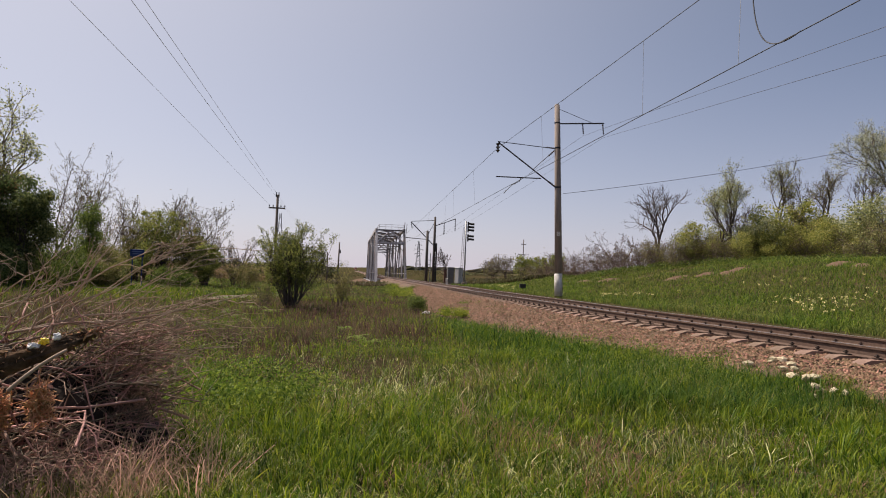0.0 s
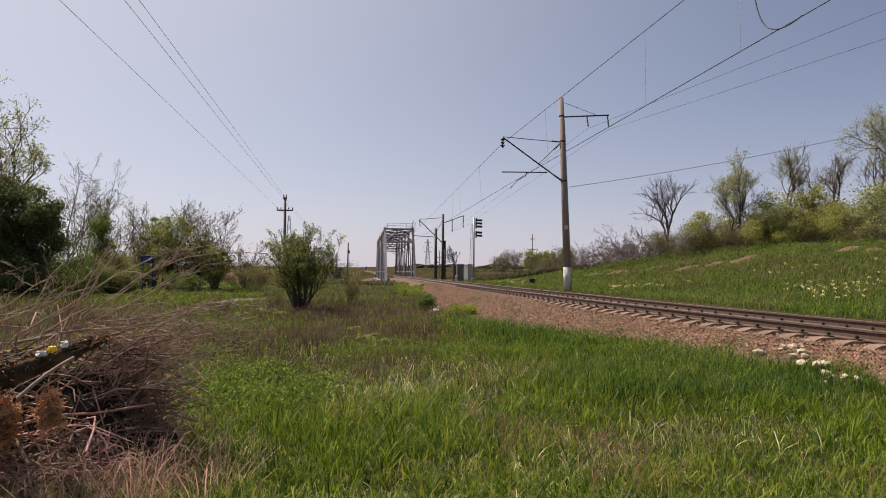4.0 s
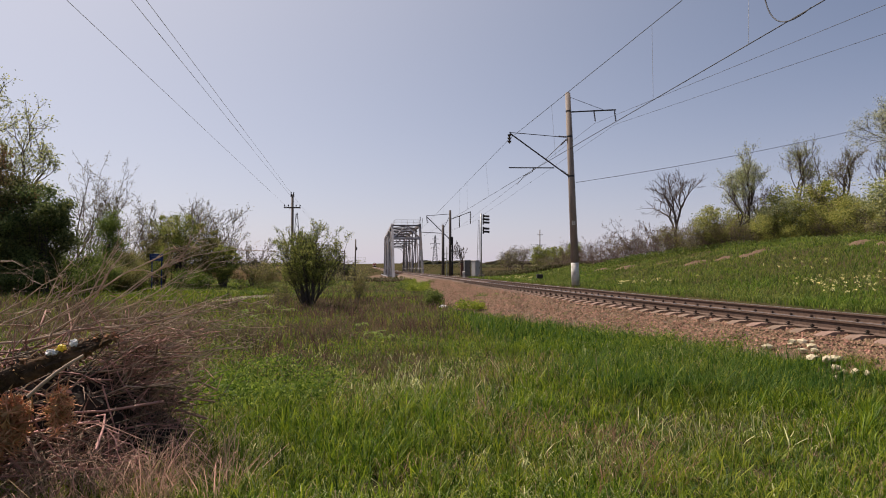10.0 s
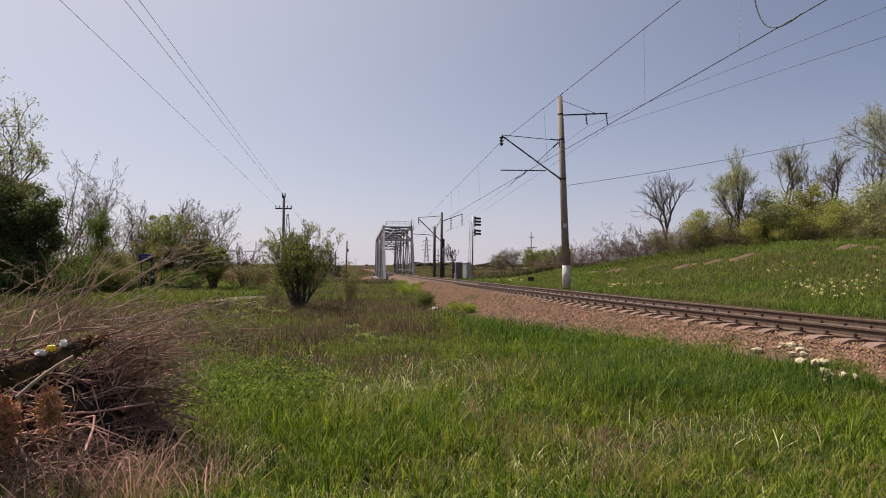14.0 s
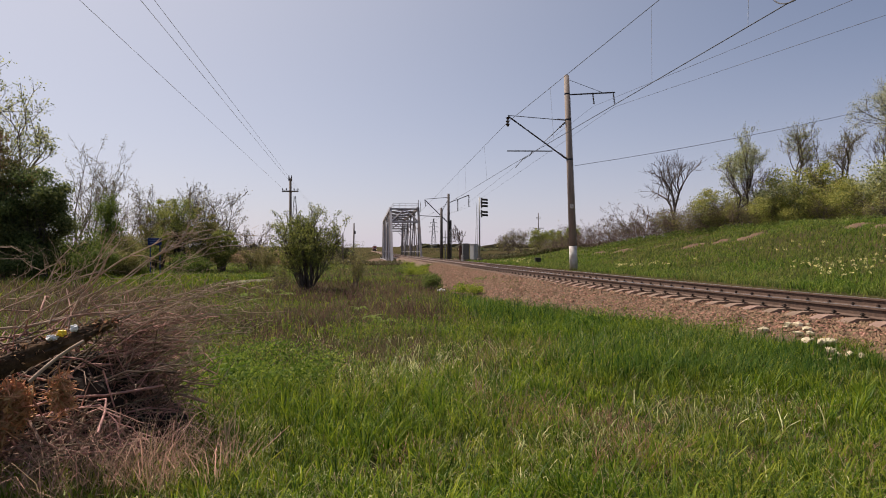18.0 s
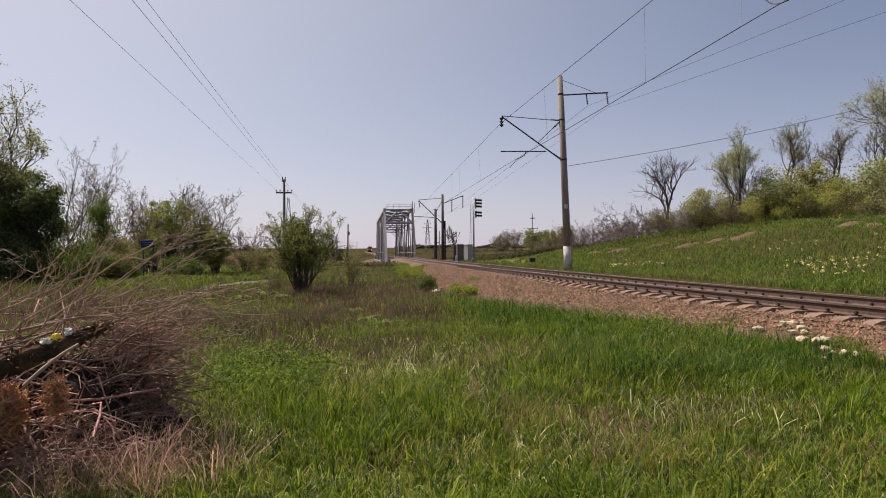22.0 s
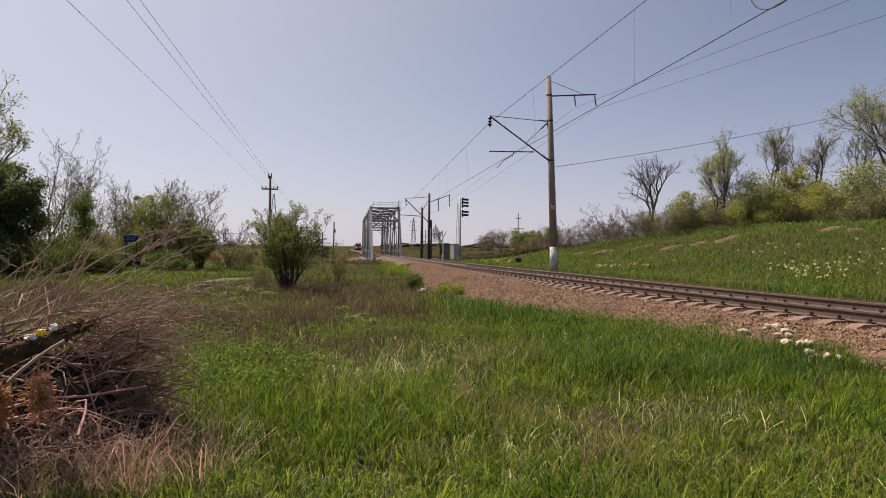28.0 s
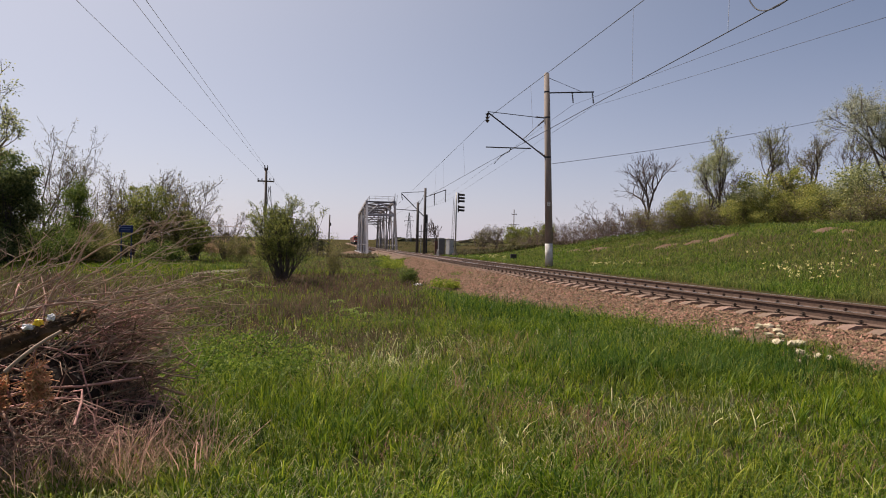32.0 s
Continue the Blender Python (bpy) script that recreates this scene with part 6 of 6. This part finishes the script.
# ---------- heap of brushwood ----------
def brush_heap():
    rng = np.random.default_rng(130)
    cx, cy = -2.98, 5.05
    t = thing("brush_heap", pose(cx, cy, gz(cx, cy)), "heap of dead brushwood with thorny twigs and a rotten log", "brushwood heap")

    def sticks(n, rad, height, length, r, bend, flat, name, material, label="", sx=0.9, sy=0.9, dx=-0.1, dy=0.0, low=0.02, bias=0.8):
        a, q = rng.uniform(0, 2 * np.pi, n), np.sqrt(rng.uniform(0, 1, n)) * rad
        C = np.stack([dx + np.cos(a) * q * sx, dy + np.sin(a) * q * sy, np.zeros(n)], 1)
        top = height * np.clip(1 - (q / rad) ** 2.2 * 0.92, 0.06, 1)
        C[:, 2] = np.maximum(rng.uniform(0.02, 1, n) ** 0.6, low) * top if low < 0.1 else rng.uniform(low, 1, n) * height
        d = rng.normal(size=(n, 3))
        d[:, 2] = d[:, 2] * flat
        d += np.array([0.9, 0.15, 0.42]) * bias * rng.choice([0.3, 1.0, 1.6], (n, 1))
        d /= np.linalg.norm(d, axis=1, keepdims=True)
        ln = rng.uniform(0.5, 1.3, (n, 1)) * length
        b = rng.normal(size=(n, 3)) * bend * ln
        u = np.linspace(-0.5, 0.5, 5)
        P = C[:, None] + d[:, None] * (u[None, :, None] * ln[:, None]) + b[:, None] * (0.25 - u ** 2)[None, :, None] * 2 + rng.normal(size=(n, 5, 3)) * 0.02 * ln[:, None]
        P[..., 2] = np.maximum(P[..., 2], 0.0)
        R = rng.uniform(0.6, 1.4, (n, 1)) * r * np.linspace(1.2, 0.5, 5)[None]
        return tagged(put(name, tube_mesh(name, [(P, R, 4)], material), t, label), kind="stuff")

    # added core under the sticks; its near-black colour paints the shade in the gaps
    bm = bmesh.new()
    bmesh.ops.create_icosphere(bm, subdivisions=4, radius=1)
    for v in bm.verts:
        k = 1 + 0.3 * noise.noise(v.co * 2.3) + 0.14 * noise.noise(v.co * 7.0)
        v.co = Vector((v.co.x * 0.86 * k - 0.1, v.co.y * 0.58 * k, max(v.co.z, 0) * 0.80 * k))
    part("gap_shade_core", bm, M_GAPSHADE, t, "added near-black core that stands in for shade between the sticks")
    sticks(330, 1.0, 1.02, 1.0, 0.0082, 0.25, 0.45, "stickwork", M_STICK, "dark dead sticks")
    sticks(480, 1.0, 0.98, 0.5, 0.0042, 0.4, 0.7, "thorn_twigwork", M_STICK, "thin dark thorny twigs")
    sticks(170, 1.05, 1.0, 0.6, 0.0046, 0.3, 0.6, "pale_twigwork", M_STICKP, "pale dry twigs")

    sticks(380, 0.44, 1.0, 0.44, 0.003, 0.45, 0.8, "thorn_twigwork", M_STICK, "thin dark thorny twigs", 1.0, 0.8, 0.45, 0.12)
    sticks(190, 0.34, 1.10, 0.45, 0.003, 0.5, 0.6, "thorn_twigwork", M_STICK, "thin dark thorny twigs", 1.0, 0.8, 0.60, 0.2, 0.55, 1.3)
    sticks(70, 0.36, 1.15, 0.8, 0.0042, 0.3, 0.5, "stickwork", M_STICK, "dark dead sticks", 1.0, 0.8, 0.56, 0.2, 0.35)
    sticks(140, 0.5, 1.06, 0.75, 0.0045, 0.3, 0.5, "stickwork", M_STICK, "dark dead sticks", 1.0, 0.8, 0.42, 0.12)

    sticks(260, 0.55, 0.42, 0.6, 0.006, 0.3, 0.5, "stickwork", M_STICK, "dark dead sticks", 1.0, 0.6, 0.30, -0.62)
    sticks(260, 0.55, 0.40, 0.45, 0.0038, 0.4, 0.6, "thorn_twigwork", M_STICK, "thin dark thorny twigs", 1.0, 0.6, 0.35, -0.60)

    # long bare branches that stick out of the heap
    def long_branch(P, R, p, q, sag, r, kids):
        p, q = np.array(p, float), np.array(q, float)
        u = np.linspace(0, 1, 5)[:, None]
        pts = p + (q - p) * u + np.array([0, 0, sag]) * 4 * u * (1 - u) + rng.normal(size=(5, 3)) * 0.022 * np.array([[0], [1], [1], [1], [0.5]])
        P.append(pts), R.append(np.linspace(r, r * 0.35, 5) * 0.95)
        for k in range((kids * 3 + 3) // 4):
            f = rng.uniform(0.8, 3.7)
            i = int(f)
            c = pts[i] + (pts[i + 1] - pts[i]) * (f - i)
            d = (q - p) / np.linalg.norm(q - p) + rng.normal(size=3) * np.array([0.5, 0.5, 0.32])
            long_branch(P, R, c, c + d * rng.uniform(0.12, 0.34), rng.uniform(-0.03, 0.05), r * 0.5, 0 if kids < 4 else 2)

    org = np.array([cx, cy, gz(cx, cy)])
    for a, b, s, r, k in (((-3.75, 5.0, 0.95), (-1.79, 5.3, 1.33), -0.05, 0.014, 8), ((-3.2, 5.1, 1.0), (-2.07, 5.4, 1.74), -0.02, 0.010, 6), ((-3.35, 5.1, 1.02), (-1.96, 5.5, 1.78), 0.08, 0.010, 5),
                          ((-2.9, 5.4, 1.2), (-1.52, 5.8, 1.72), 0.22, 0.007, 3), ((-3.0, 5.2, 1.02), (-1.85, 5.4, 1.58), 0.04, 0.008, 6), ((-3.0, 5.1, 1.0), (-2.6, 5.1, 1.68), 0.03, 0.010, 6),
                          ((-3.1, 5.0, 1.0), (-2.68, 5.2, 1.74), -0.04, 0.008, 5), ((-3.65, 5.0, 1.05), (-2.97, 5.0, 1.52), 0.03, 0.008, 5), ((-3.7, 5.0, 1.0), (-2.7, 5.05, 1.44), 0.03, 0.009, 7),
                          ((-3.9, 5.1, 1.60), (-3.36, 5.1, 1.57), 0.02, 0.006, 1), ((-3.9, 5.0, 1.5), (-3.34, 5.1, 1.52), 0.02, 0.006, 1), ((-2.5, 5.0, 0.9), (-1.80, 5.1, 1.30), 0.02, 0.008, 8),
                          ((-3.3, 4.9, 0.95), (-2.9, 4.9, 1.42), 0.02, 0.007, 5), ((-2.7, 5.1, 0.95), (-2.25, 5.2, 1.38), 0.0, 0.007, 6), ((-2.9, 4.95, 0.9), (-2.2, 5.0, 1.25), 0.02, 0.008, 7), ((-3.5, 5.1, 1.0), (-3.05, 5.2, 1.62), 0.05, 0.007, 4),
                          ((-3.3, 5.0, 0.98), (-1.55, 5.3, 1.34), -0.04, 0.013, 9), ((-2.9, 5.0, 0.88), (-1.68, 5.2, 1.06), 0.05, 0.010, 9), ((-2.7, 4.95, 0.75), (-1.74, 5.0, 0.86), 0.06, 0.009, 9), ((-2.6, 4.8, 0.58), (-1.86, 4.85, 0.70), 0.06, 0.008, 7), ((-2.5, 5.1, 0.9), (-1.62, 5.3, 1.18), 0.05, 0.007, 8)):
        P, R = [], []
        long_branch(P, R, np.array(a) - org, np.array(b) - org, s, r, k)
        limb = put("bare_branch", tube_mesh("bare_branch", [(np.array(P[:1]), np.array(R[:1]), 6)], M_STICKP), t, "long pale bare branch")
        for i in range(1, len(P)):
            put("twig", tube_mesh("twig", [(np.array(P[i:i + 1]), np.array(R[i:i + 1]), 5)], M_STICKP), limb)
    # the log: a furrowed, knobbly shaft with a splintered upper end
    rings, sides = 44, 22
    V, F = [], []
    side = Vector((0.55, -0.83, 0)).cross(Vector((1.9, 1.26, 1.0))).normalized()
    axis = Vector((1.9, 1.26, 1.0)).normalized()
    other = axis.cross(side)
    for i in range(rings):
        u = i / (rings - 1)
        c = Vector((-4.19 + 1.90 * u, 3.13 + 1.26 * u, 0.10 + 1.00 * u)) - Vector(org) + side * 0.02 * math.sin(u * 11)
        for j in range(sides):
            a = 2 * math.pi * j / sides
            q = Vector((math.cos(a) * 1.2, math.sin(a) * 1.2, u * 7))
            r = (0.098 - 0.045 * u) * (1 + 0.35 * noise.noise(q * 1.3) + 0.22 * noise.noise(Vector((math.cos(a) * 5, math.sin(a) * 5, u * 9))))
            if u > 0.9:
                r *= 1 - (u - 0.9) / 0.1 * (0.75 + 0.2 * math.sin(a * 3))
            V.append(tuple(c + (side * math.cos(a) + other * math.sin(a)) * r + axis * (0.05 * noise.noise(q * 3) if u > 0.85 else 0)))
    for i in range(rings - 1):
        for j in range(sides):
            F.append((i * sides + j, i * sides + (j + 1) % sides, (i + 1) * sides + (j + 1) % sides, (i + 1) * sides + j))
    F.append(tuple(range((rings - 1) * sides, rings * sides)))
    me = bpy.data.meshes.new("rotten_log")
    me.from_pydata(V, [], F)
    me.materials.append(M_LOG)
    put("rotten_log", me, t, "dark rotten log with crumbling bark")
    # flakes of loose bark and fibre on the log
    pick = rng.integers(0, len(V), 1500)
    C = np.array(V)[pick] + rng.normal(size=(1500, 3)) * 0.012
    v, f = leaf_arrays(C[:1000], 0.05, rng, 0.2, 0.35)
    tagged(put("loose_bark", mesh_np("loose_bark", v, [f], M_LOG), t, "loose dark bark flakes"), kind="stuff")
    v, f = leaf_arrays(C[1000:] + np.array([0, 0, 0.02]), 0.045, rng, 0.2, 0.25)
    tagged(put("rotten_fibre", mesh_np("rotten_fibre", v, [f], M_ROOT), t, "brown rotten fibres on the bark"), kind="stuff")
    u = np.linspace(0, 1, 5)
    PS = np.stack([-2.48 + 0.19 * u, 3.80 + 0.25 * u, 0.80 + 0.21 * u + 0.02 * np.sin(u * 3.1)], 1)[None] - org
    put("peeled_stick", tube_mesh("peeled_stick", [(PS, (0.0115 - 0.002 * u)[None], 10)], M_STICKP), t, "pale peeled stick")
    # crumbling orange wood
    C = np.concatenate([rng.normal(size=(420, 3)) * np.array([0.045, 0.05, 0.045]) + np.array(c) for c in
                        ((0.02, -0.95, 0.56), (0.10, -0.95, 0.62), (0.16, -0.92, 0.52), (0.04, -0.98, 0.42), (0.20, -0.95, 0.66), (-0.06, -0.95, 0.30), (0.02, -1.0, 0.14))])
    C = np.concatenate([C, rng.normal(size=(320, 3)) * np.array([0.02, 0.03, 0.06]) + np.array([0.45, -0.85, 0.66])])
    C[:, 2] = np.maximum(C[:, 2], 0.02)
    v, f = leaf_arrays(C[::4] + rng.normal(size=(len(C[::4]), 3)) * 0.02, 0.055, rng, 0.2, 0.5)
    tagged(put("flaked_wood", mesh_np("flaked_wood", v, [f], M_ROOT), t, "orange flakes of rotten wood"), kind="stuff")
    d = rng.normal(size=(len(C), 3)) * 0.06
    P2 = C[:, None] + d[:, None] * np.linspace(-0.5, 0.5, 3)[None, :, None] + rng.normal(size=(len(C), 3, 3)) * 0.008
    tagged(put("crumbled_wood", tube_mesh("crumbled_wood", [(P2, np.full(P2.shape[:2], 0.0042), 3)], M_ROOT), t, "orange crumbling rotten wood"), kind="stuff")
    return t


brush_heap()


def litter():
    def crumple(name, at_, size, material, label, seed):
        rng = np.random.default_rng(seed)
        bm = bmesh.new()
        bmesh.ops.create_icosphere(bm, subdivisions=3, radius=1)
        for v in bm.verts:
            k = 1 + 0.5 * noise.noise(v.co * 1.7 + Vector((seed, 0, 0))) + 0.25 * noise.noise(v.co * 4.1)
            v.co = Vector((v.co.x * size[0] * k, v.co.y * size[1] * k, v.co.z * size[2] * k))
        me = bpy.data.meshes.new(name)
        bm.to_mesh(me), bm.free()
        me.materials.append(material)
        ob = new(name, me)
        ob.location = at_
        return tagged(ob, label, "litter", "litter on the heap")
    crumple("plastic_scrap", (-2.575, 4.18, 1.012), (0.036, 0.03, 0.022), M_BAGW, "crumpled white plastic wrapper on the log", 1)
    crumple("plastic_scrap", (-2.525, 4.21, 1.036), (0.03, 0.024, 0.026), M_BAGY, "crumpled yellow plastic wrapper on the log", 2)
    crumple("plastic_scrap", (-2.47, 4.25, 1.066), (0.027, 0.023, 0.023), M_BAGW, "crumpled white plastic wrapper on the log", 3)
    crumple("plastic_scrap", (0.02, 22.6, gz(0.02, 22.6) + 0.04), (0.12, 0.1, 0.05), M_BAGW, "white litter at the foot of the ballast", 4)


litter()


# ---------- ballast stones ----------
def ballast_top(a, y):
    """Height of the ballast's surface under the rail's top, a metres left of the track's middle."""
    e = grass_edge(y) + 0.35
    lo = ground_z(track_x(y) - e, y) - rail_z(y) - 0.10
    mid = e * 0.45 + 1.0
    slope = np.where(a < mid, -0.36 + (a - 1.95) / (mid - 1.95) * (lo * 0.55 - 0.08 + 0.36), (lo * 0.55 - 0.08) + (a - mid) / (e + 0.15 - mid) * (lo * 0.45 + 0.08))
    return np.where(a < 1.5, -0.225 - 0.05 * np.clip(a - 0.75, 0, 1), np.where(a < 1.95, -0.285 - (a - 1.5) / 0.45 * 0.075, slope))


def ballast_grass():
    """Thin patches of grass that creep up the ballast."""
    rng = np.random.default_rng(145)
    n = 5200
    y = 7.5 + 14 * rng.uniform(0, 1, n) ** 1.3
    a = grass_edge(y) + 0.3 - rng.exponential(0.28, n)
    ok = (a > 2.1) & (clumps(a * 2, y, 0.28, 5) + 0.25 * clumps(a * 2, y, 0.1, 3) > 0.62 + rng.uniform(0, 0.12, n))
    y, a = y[ok], a[ok]
    th = track_turn(y)
    x, yy = track_x(y) - a * np.cos(th), y - a * np.sin(th)
    m = len(x)
    k = 9
    zz = np.repeat(rail_z(y) + ballast_top(a, y), k)
    x, yy = np.repeat(x, k) + rng.normal(0, 0.05, m * k), np.repeat(yy, k) + rng.normal(0, 0.05, m * k)
    v, q, t = blade_arrays(x, yy, zz - 0.03, rng.uniform(0.06, 0.2, m * k), rng.uniform(0.006, 0.012, m * k), rng.uniform(0.3, 1.3, m * k), rng)
    tagged(put("ballast_grass", mesh_np("ballast_grass", v, [q, t], M_GRASS)), "thin green grass creeping up the ballast", "grass", kind="stuff")


ballast_grass()


def stones():
    rng = np.random.default_rng(140)

    def rocks(x, y, z, size):
        n = len(x)
        # squashed octahedra with uneven corners
        base = np.array([(1, 0, 0), (0, 1, 0), (-1, 0, 0), (0, -1, 0), (0, 0, 1), (0, 0, -1)], float)
        v = base[None] * size[:, None, None] * rng.uniform(0.55, 1.25, (n, 6, 1)) + rng.normal(size=(n, 6, 3)) * size[:, None, None] * 0.18
        a = rng.uniform(0, 6.28, n)
        c, s = np.cos(a)[:, None], np.sin(a)[:, None]
        X, Y = v[..., 0] * c - v[..., 1] * s, v[..., 0] * s + v[..., 1] * c
        v = np.stack([X + x[:, None], Y + y[:, None], v[..., 2] * 0.75 + z[:, None]], -1)
        tri = np.array([(0, 1, 4), (1, 2, 4), (2, 3, 4), (3, 0, 4)])
        return v.reshape(-1, 3), (np.arange(n)[:, None, None] * 6 + tri[None]).reshape(-1, 3)

    n = 60000
    y = 6 + 50 * rng.uniform(0, 1, n) ** 1.5
    e = grass_edge(y) + 0.35
    u = rng.uniform(0, 1, n)
    s = -0.2 - (e - 0.2) * u
    h = ballast_top(-s, y)
    th = track_turn(y)
    x = track_x(y) + s * np.cos(th)
    yy = y + s * np.sin(th)
    size = rng.uniform(0.019, 0.043, n) * (1 + np.clip(y - 14, 0, 30) * 0.03)
    v, f = rocks(x, yy, rail_z(y) + h + size * 0.2, size)
    tagged(put("ballast_stones", mesh_np("ballast_stones", v, [f], M_STONE)), "loose reddish crushed ballast stones", "stones", kind="stuff")
    # pale limewashed stones by the grass
    n = 30
    for k in range(n):
        u = rng.uniform(0, 1)
        x, y = 5.85 - 0.35 * u + rng.normal(0, 0.13), 10.5 - 2.1 * u + rng.normal(0, 0.2)
        sz = rng.uniform(0.03, 0.085)
        bm = bmesh.new()
        bmesh.ops.create_icosphere(bm, subdivisions=1, radius=1)
        flat = Vector((rng.uniform(0.8, 1.5), rng.uniform(0.7, 1.1), rng.uniform(0.5, 0.9)))
        for w in bm.verts:
            w.co = w.co * sz * rng.uniform(0.75, 1.2)
            w.co = Vector((w.co.x * flat.x, w.co.y * flat.y, w.co.z * flat.z))
        ob = part("pale_stone", bm, M_PALE, None)
        s = float(off_track(x, y))
        ob.matrix_basis = pose(x, y, max(gz(x, y), 0.62 - 0.33 - 0.26 * max(0.0, -s - 1.95)) + sz * 0.3, 0, 0, rng.uniform(0, 360))
        tagged(ob, "cream-coloured broken stone beside the ballast", "stone", "pale stones")


stones()
for k, (x, y, rx, ry, rz) in enumerate(EARTH):
    patch("bare_earth", x, y, rx * 0.8, ry * 1.9, rz, M_BARE, "bare brown earth on the grassy bank", "earth", 0.10, 150 + k)
patch("bare_earth", 3.3, 4.15, 0.30, 0.28, 0.3, M_BARE, "small bare patch of reddish earth in the grass", "earth", 0.07, 170)
patch("dirt_path", -8.4, 30.0, 0.50, 4.4, -0.25, M_PATH, "pale trodden dirt path through the grass", "path", 0.05, 160)
patch("bare_earth", -11.2, 112.0, 3.6, 4.0, 0.2, M_BARE, "bare brown earth mound beside the bridge", "earth", 0.5, 163)
patch("bare_earth", 2.5, 100.0, 5.0, 6.0, 0.2, M_BARE, "bare brown earth by the bridge approach", "earth", 0.15, 162)


# ---------- train ----------
def locomotive():
    t = thing("locomotive", pose(0, 0, 0), "red locomotive with a pale band and lit headlights", "locomotive")
    body = part("body", box(3.0, 17, 2.9, (0, 8.5, 2.75), bevel=0.25), M_RED, t)
    part("front_band", box(3.02, 0.1, 0.45, (0, 0.0, 2.05), bevel=0.02), M_GREYP, t, "grey band")
    part("roof", box(2.6, 16.4, 0.5, (0, 8.6, 4.30), bevel=0.15), M_GREYP, t)
    part("windscreen", box(2.3, 0.06, 0.85, (0, -0.02, 3.30), bevel=0.02), M_GLASS, body)
    part("underframe", box(2.7, 16.6, 0.7, (0, 8.5, 0.95), bevel=0.05), M_DARK, t)
    part("snow_plough", box(2.8, 0.35, 0.7, (0, -0.1, 0.5), bevel=0.05), M_DARK, t)
    glow = bpy.data.materials.new("headlight_glow")
    glow.use_nodes = True
    b = glow.node_tree.nodes["Principled BSDF"]
    b.inputs["Emission Color"].default_value, b.inputs["Emission Strength"].default_value = (1, 0.9, 0.7, 1), 1.5
    for sx, z in ((-1.0, 1.6), (1.0, 1.6), (0, 4.15)):
        part("headlight", rod((sx, 0.0, z), (sx, -0.12, z), 0.16, 0.16, 12), glow, body, "lit headlight")
    for y in (3.5, 13.5):
        bogie = part("bogie", box(2.3, 3.6, 0.55, (0, y, 0.62), bevel=0.05), M_DARK, t)
        for dy in (-1.2, 1.2):
            for sx in (-0.8, 0.8):
                part("wheel", rod((sx - 0.07, y + dy, 0.52), (sx + 0.07, y + dy, 0.52), 0.52, 0.52, 18), M_IRON, bogie)
    bm = beam((0, 4, 4.5), (0, 5.2, 5.3), 0.08, 0.08)
    beam((0, 5.2, 5.3), (0, 4.2, 5.75), 0.08, 0.08, bm), beam((-0.9, 4.2, 5.8), (0.9, 4.2, 5.8), 0.06, 0.05, bm)
    part("pantograph", bm, M_IRON, t)
    return t


def wagon():
    t = thing("railway_wagon", pose(0, 0, 0), "brown freight wagon coupled behind the locomotive", "wagon", "wagons of the train")
    part("body", box(2.9, 13, 2.5, (0, 7, 2.55), bevel=0.06), M_CABD, t)
    part("roof", box(2.7, 12.8, 0.25, (0, 7, 3.9), bevel=0.1), M_GREYP, t)
    part("underframe", box(2.5, 13.6, 0.4, (0, 7, 1.1)), M_DARK, t)
    for y in (2.3, 11.7):
        bogie = part("bogie", box(2.2, 2.6, 0.5, (0, y, 0.6), bevel=0.05), M_DARK, t)
        for dy in (-0.9, 0.9):
            for sx in (-0.8, 0.8):
                part("wheel", rod((sx - 0.06, y + dy, 0.48), (sx + 0.06, y + dy, 0.48), 0.48, 0.48, 14), M_IRON, bogie)
    return t


LOCO = locomotive()
WAGON = wagon()
TRAIN = [LOCO, WAGON] + [copy_thing(WAGON, pose(0, 0, 0)) for _ in range(6)]


def on_track(y):
    return pose(float(track_x(y)), y, float(rail_z(y)), -0.26, 0, math.degrees(float(track_turn(y))))


def motions():
    for i, ob in enumerate(TRAIN):
        back = 0 if i == 0 else 18.2 + (i - 1) * 14.6
        walk(ob, [(t, on_track(880.0 - 18.0 * t + back)) for t in range(0, 33, 4)])


motions()
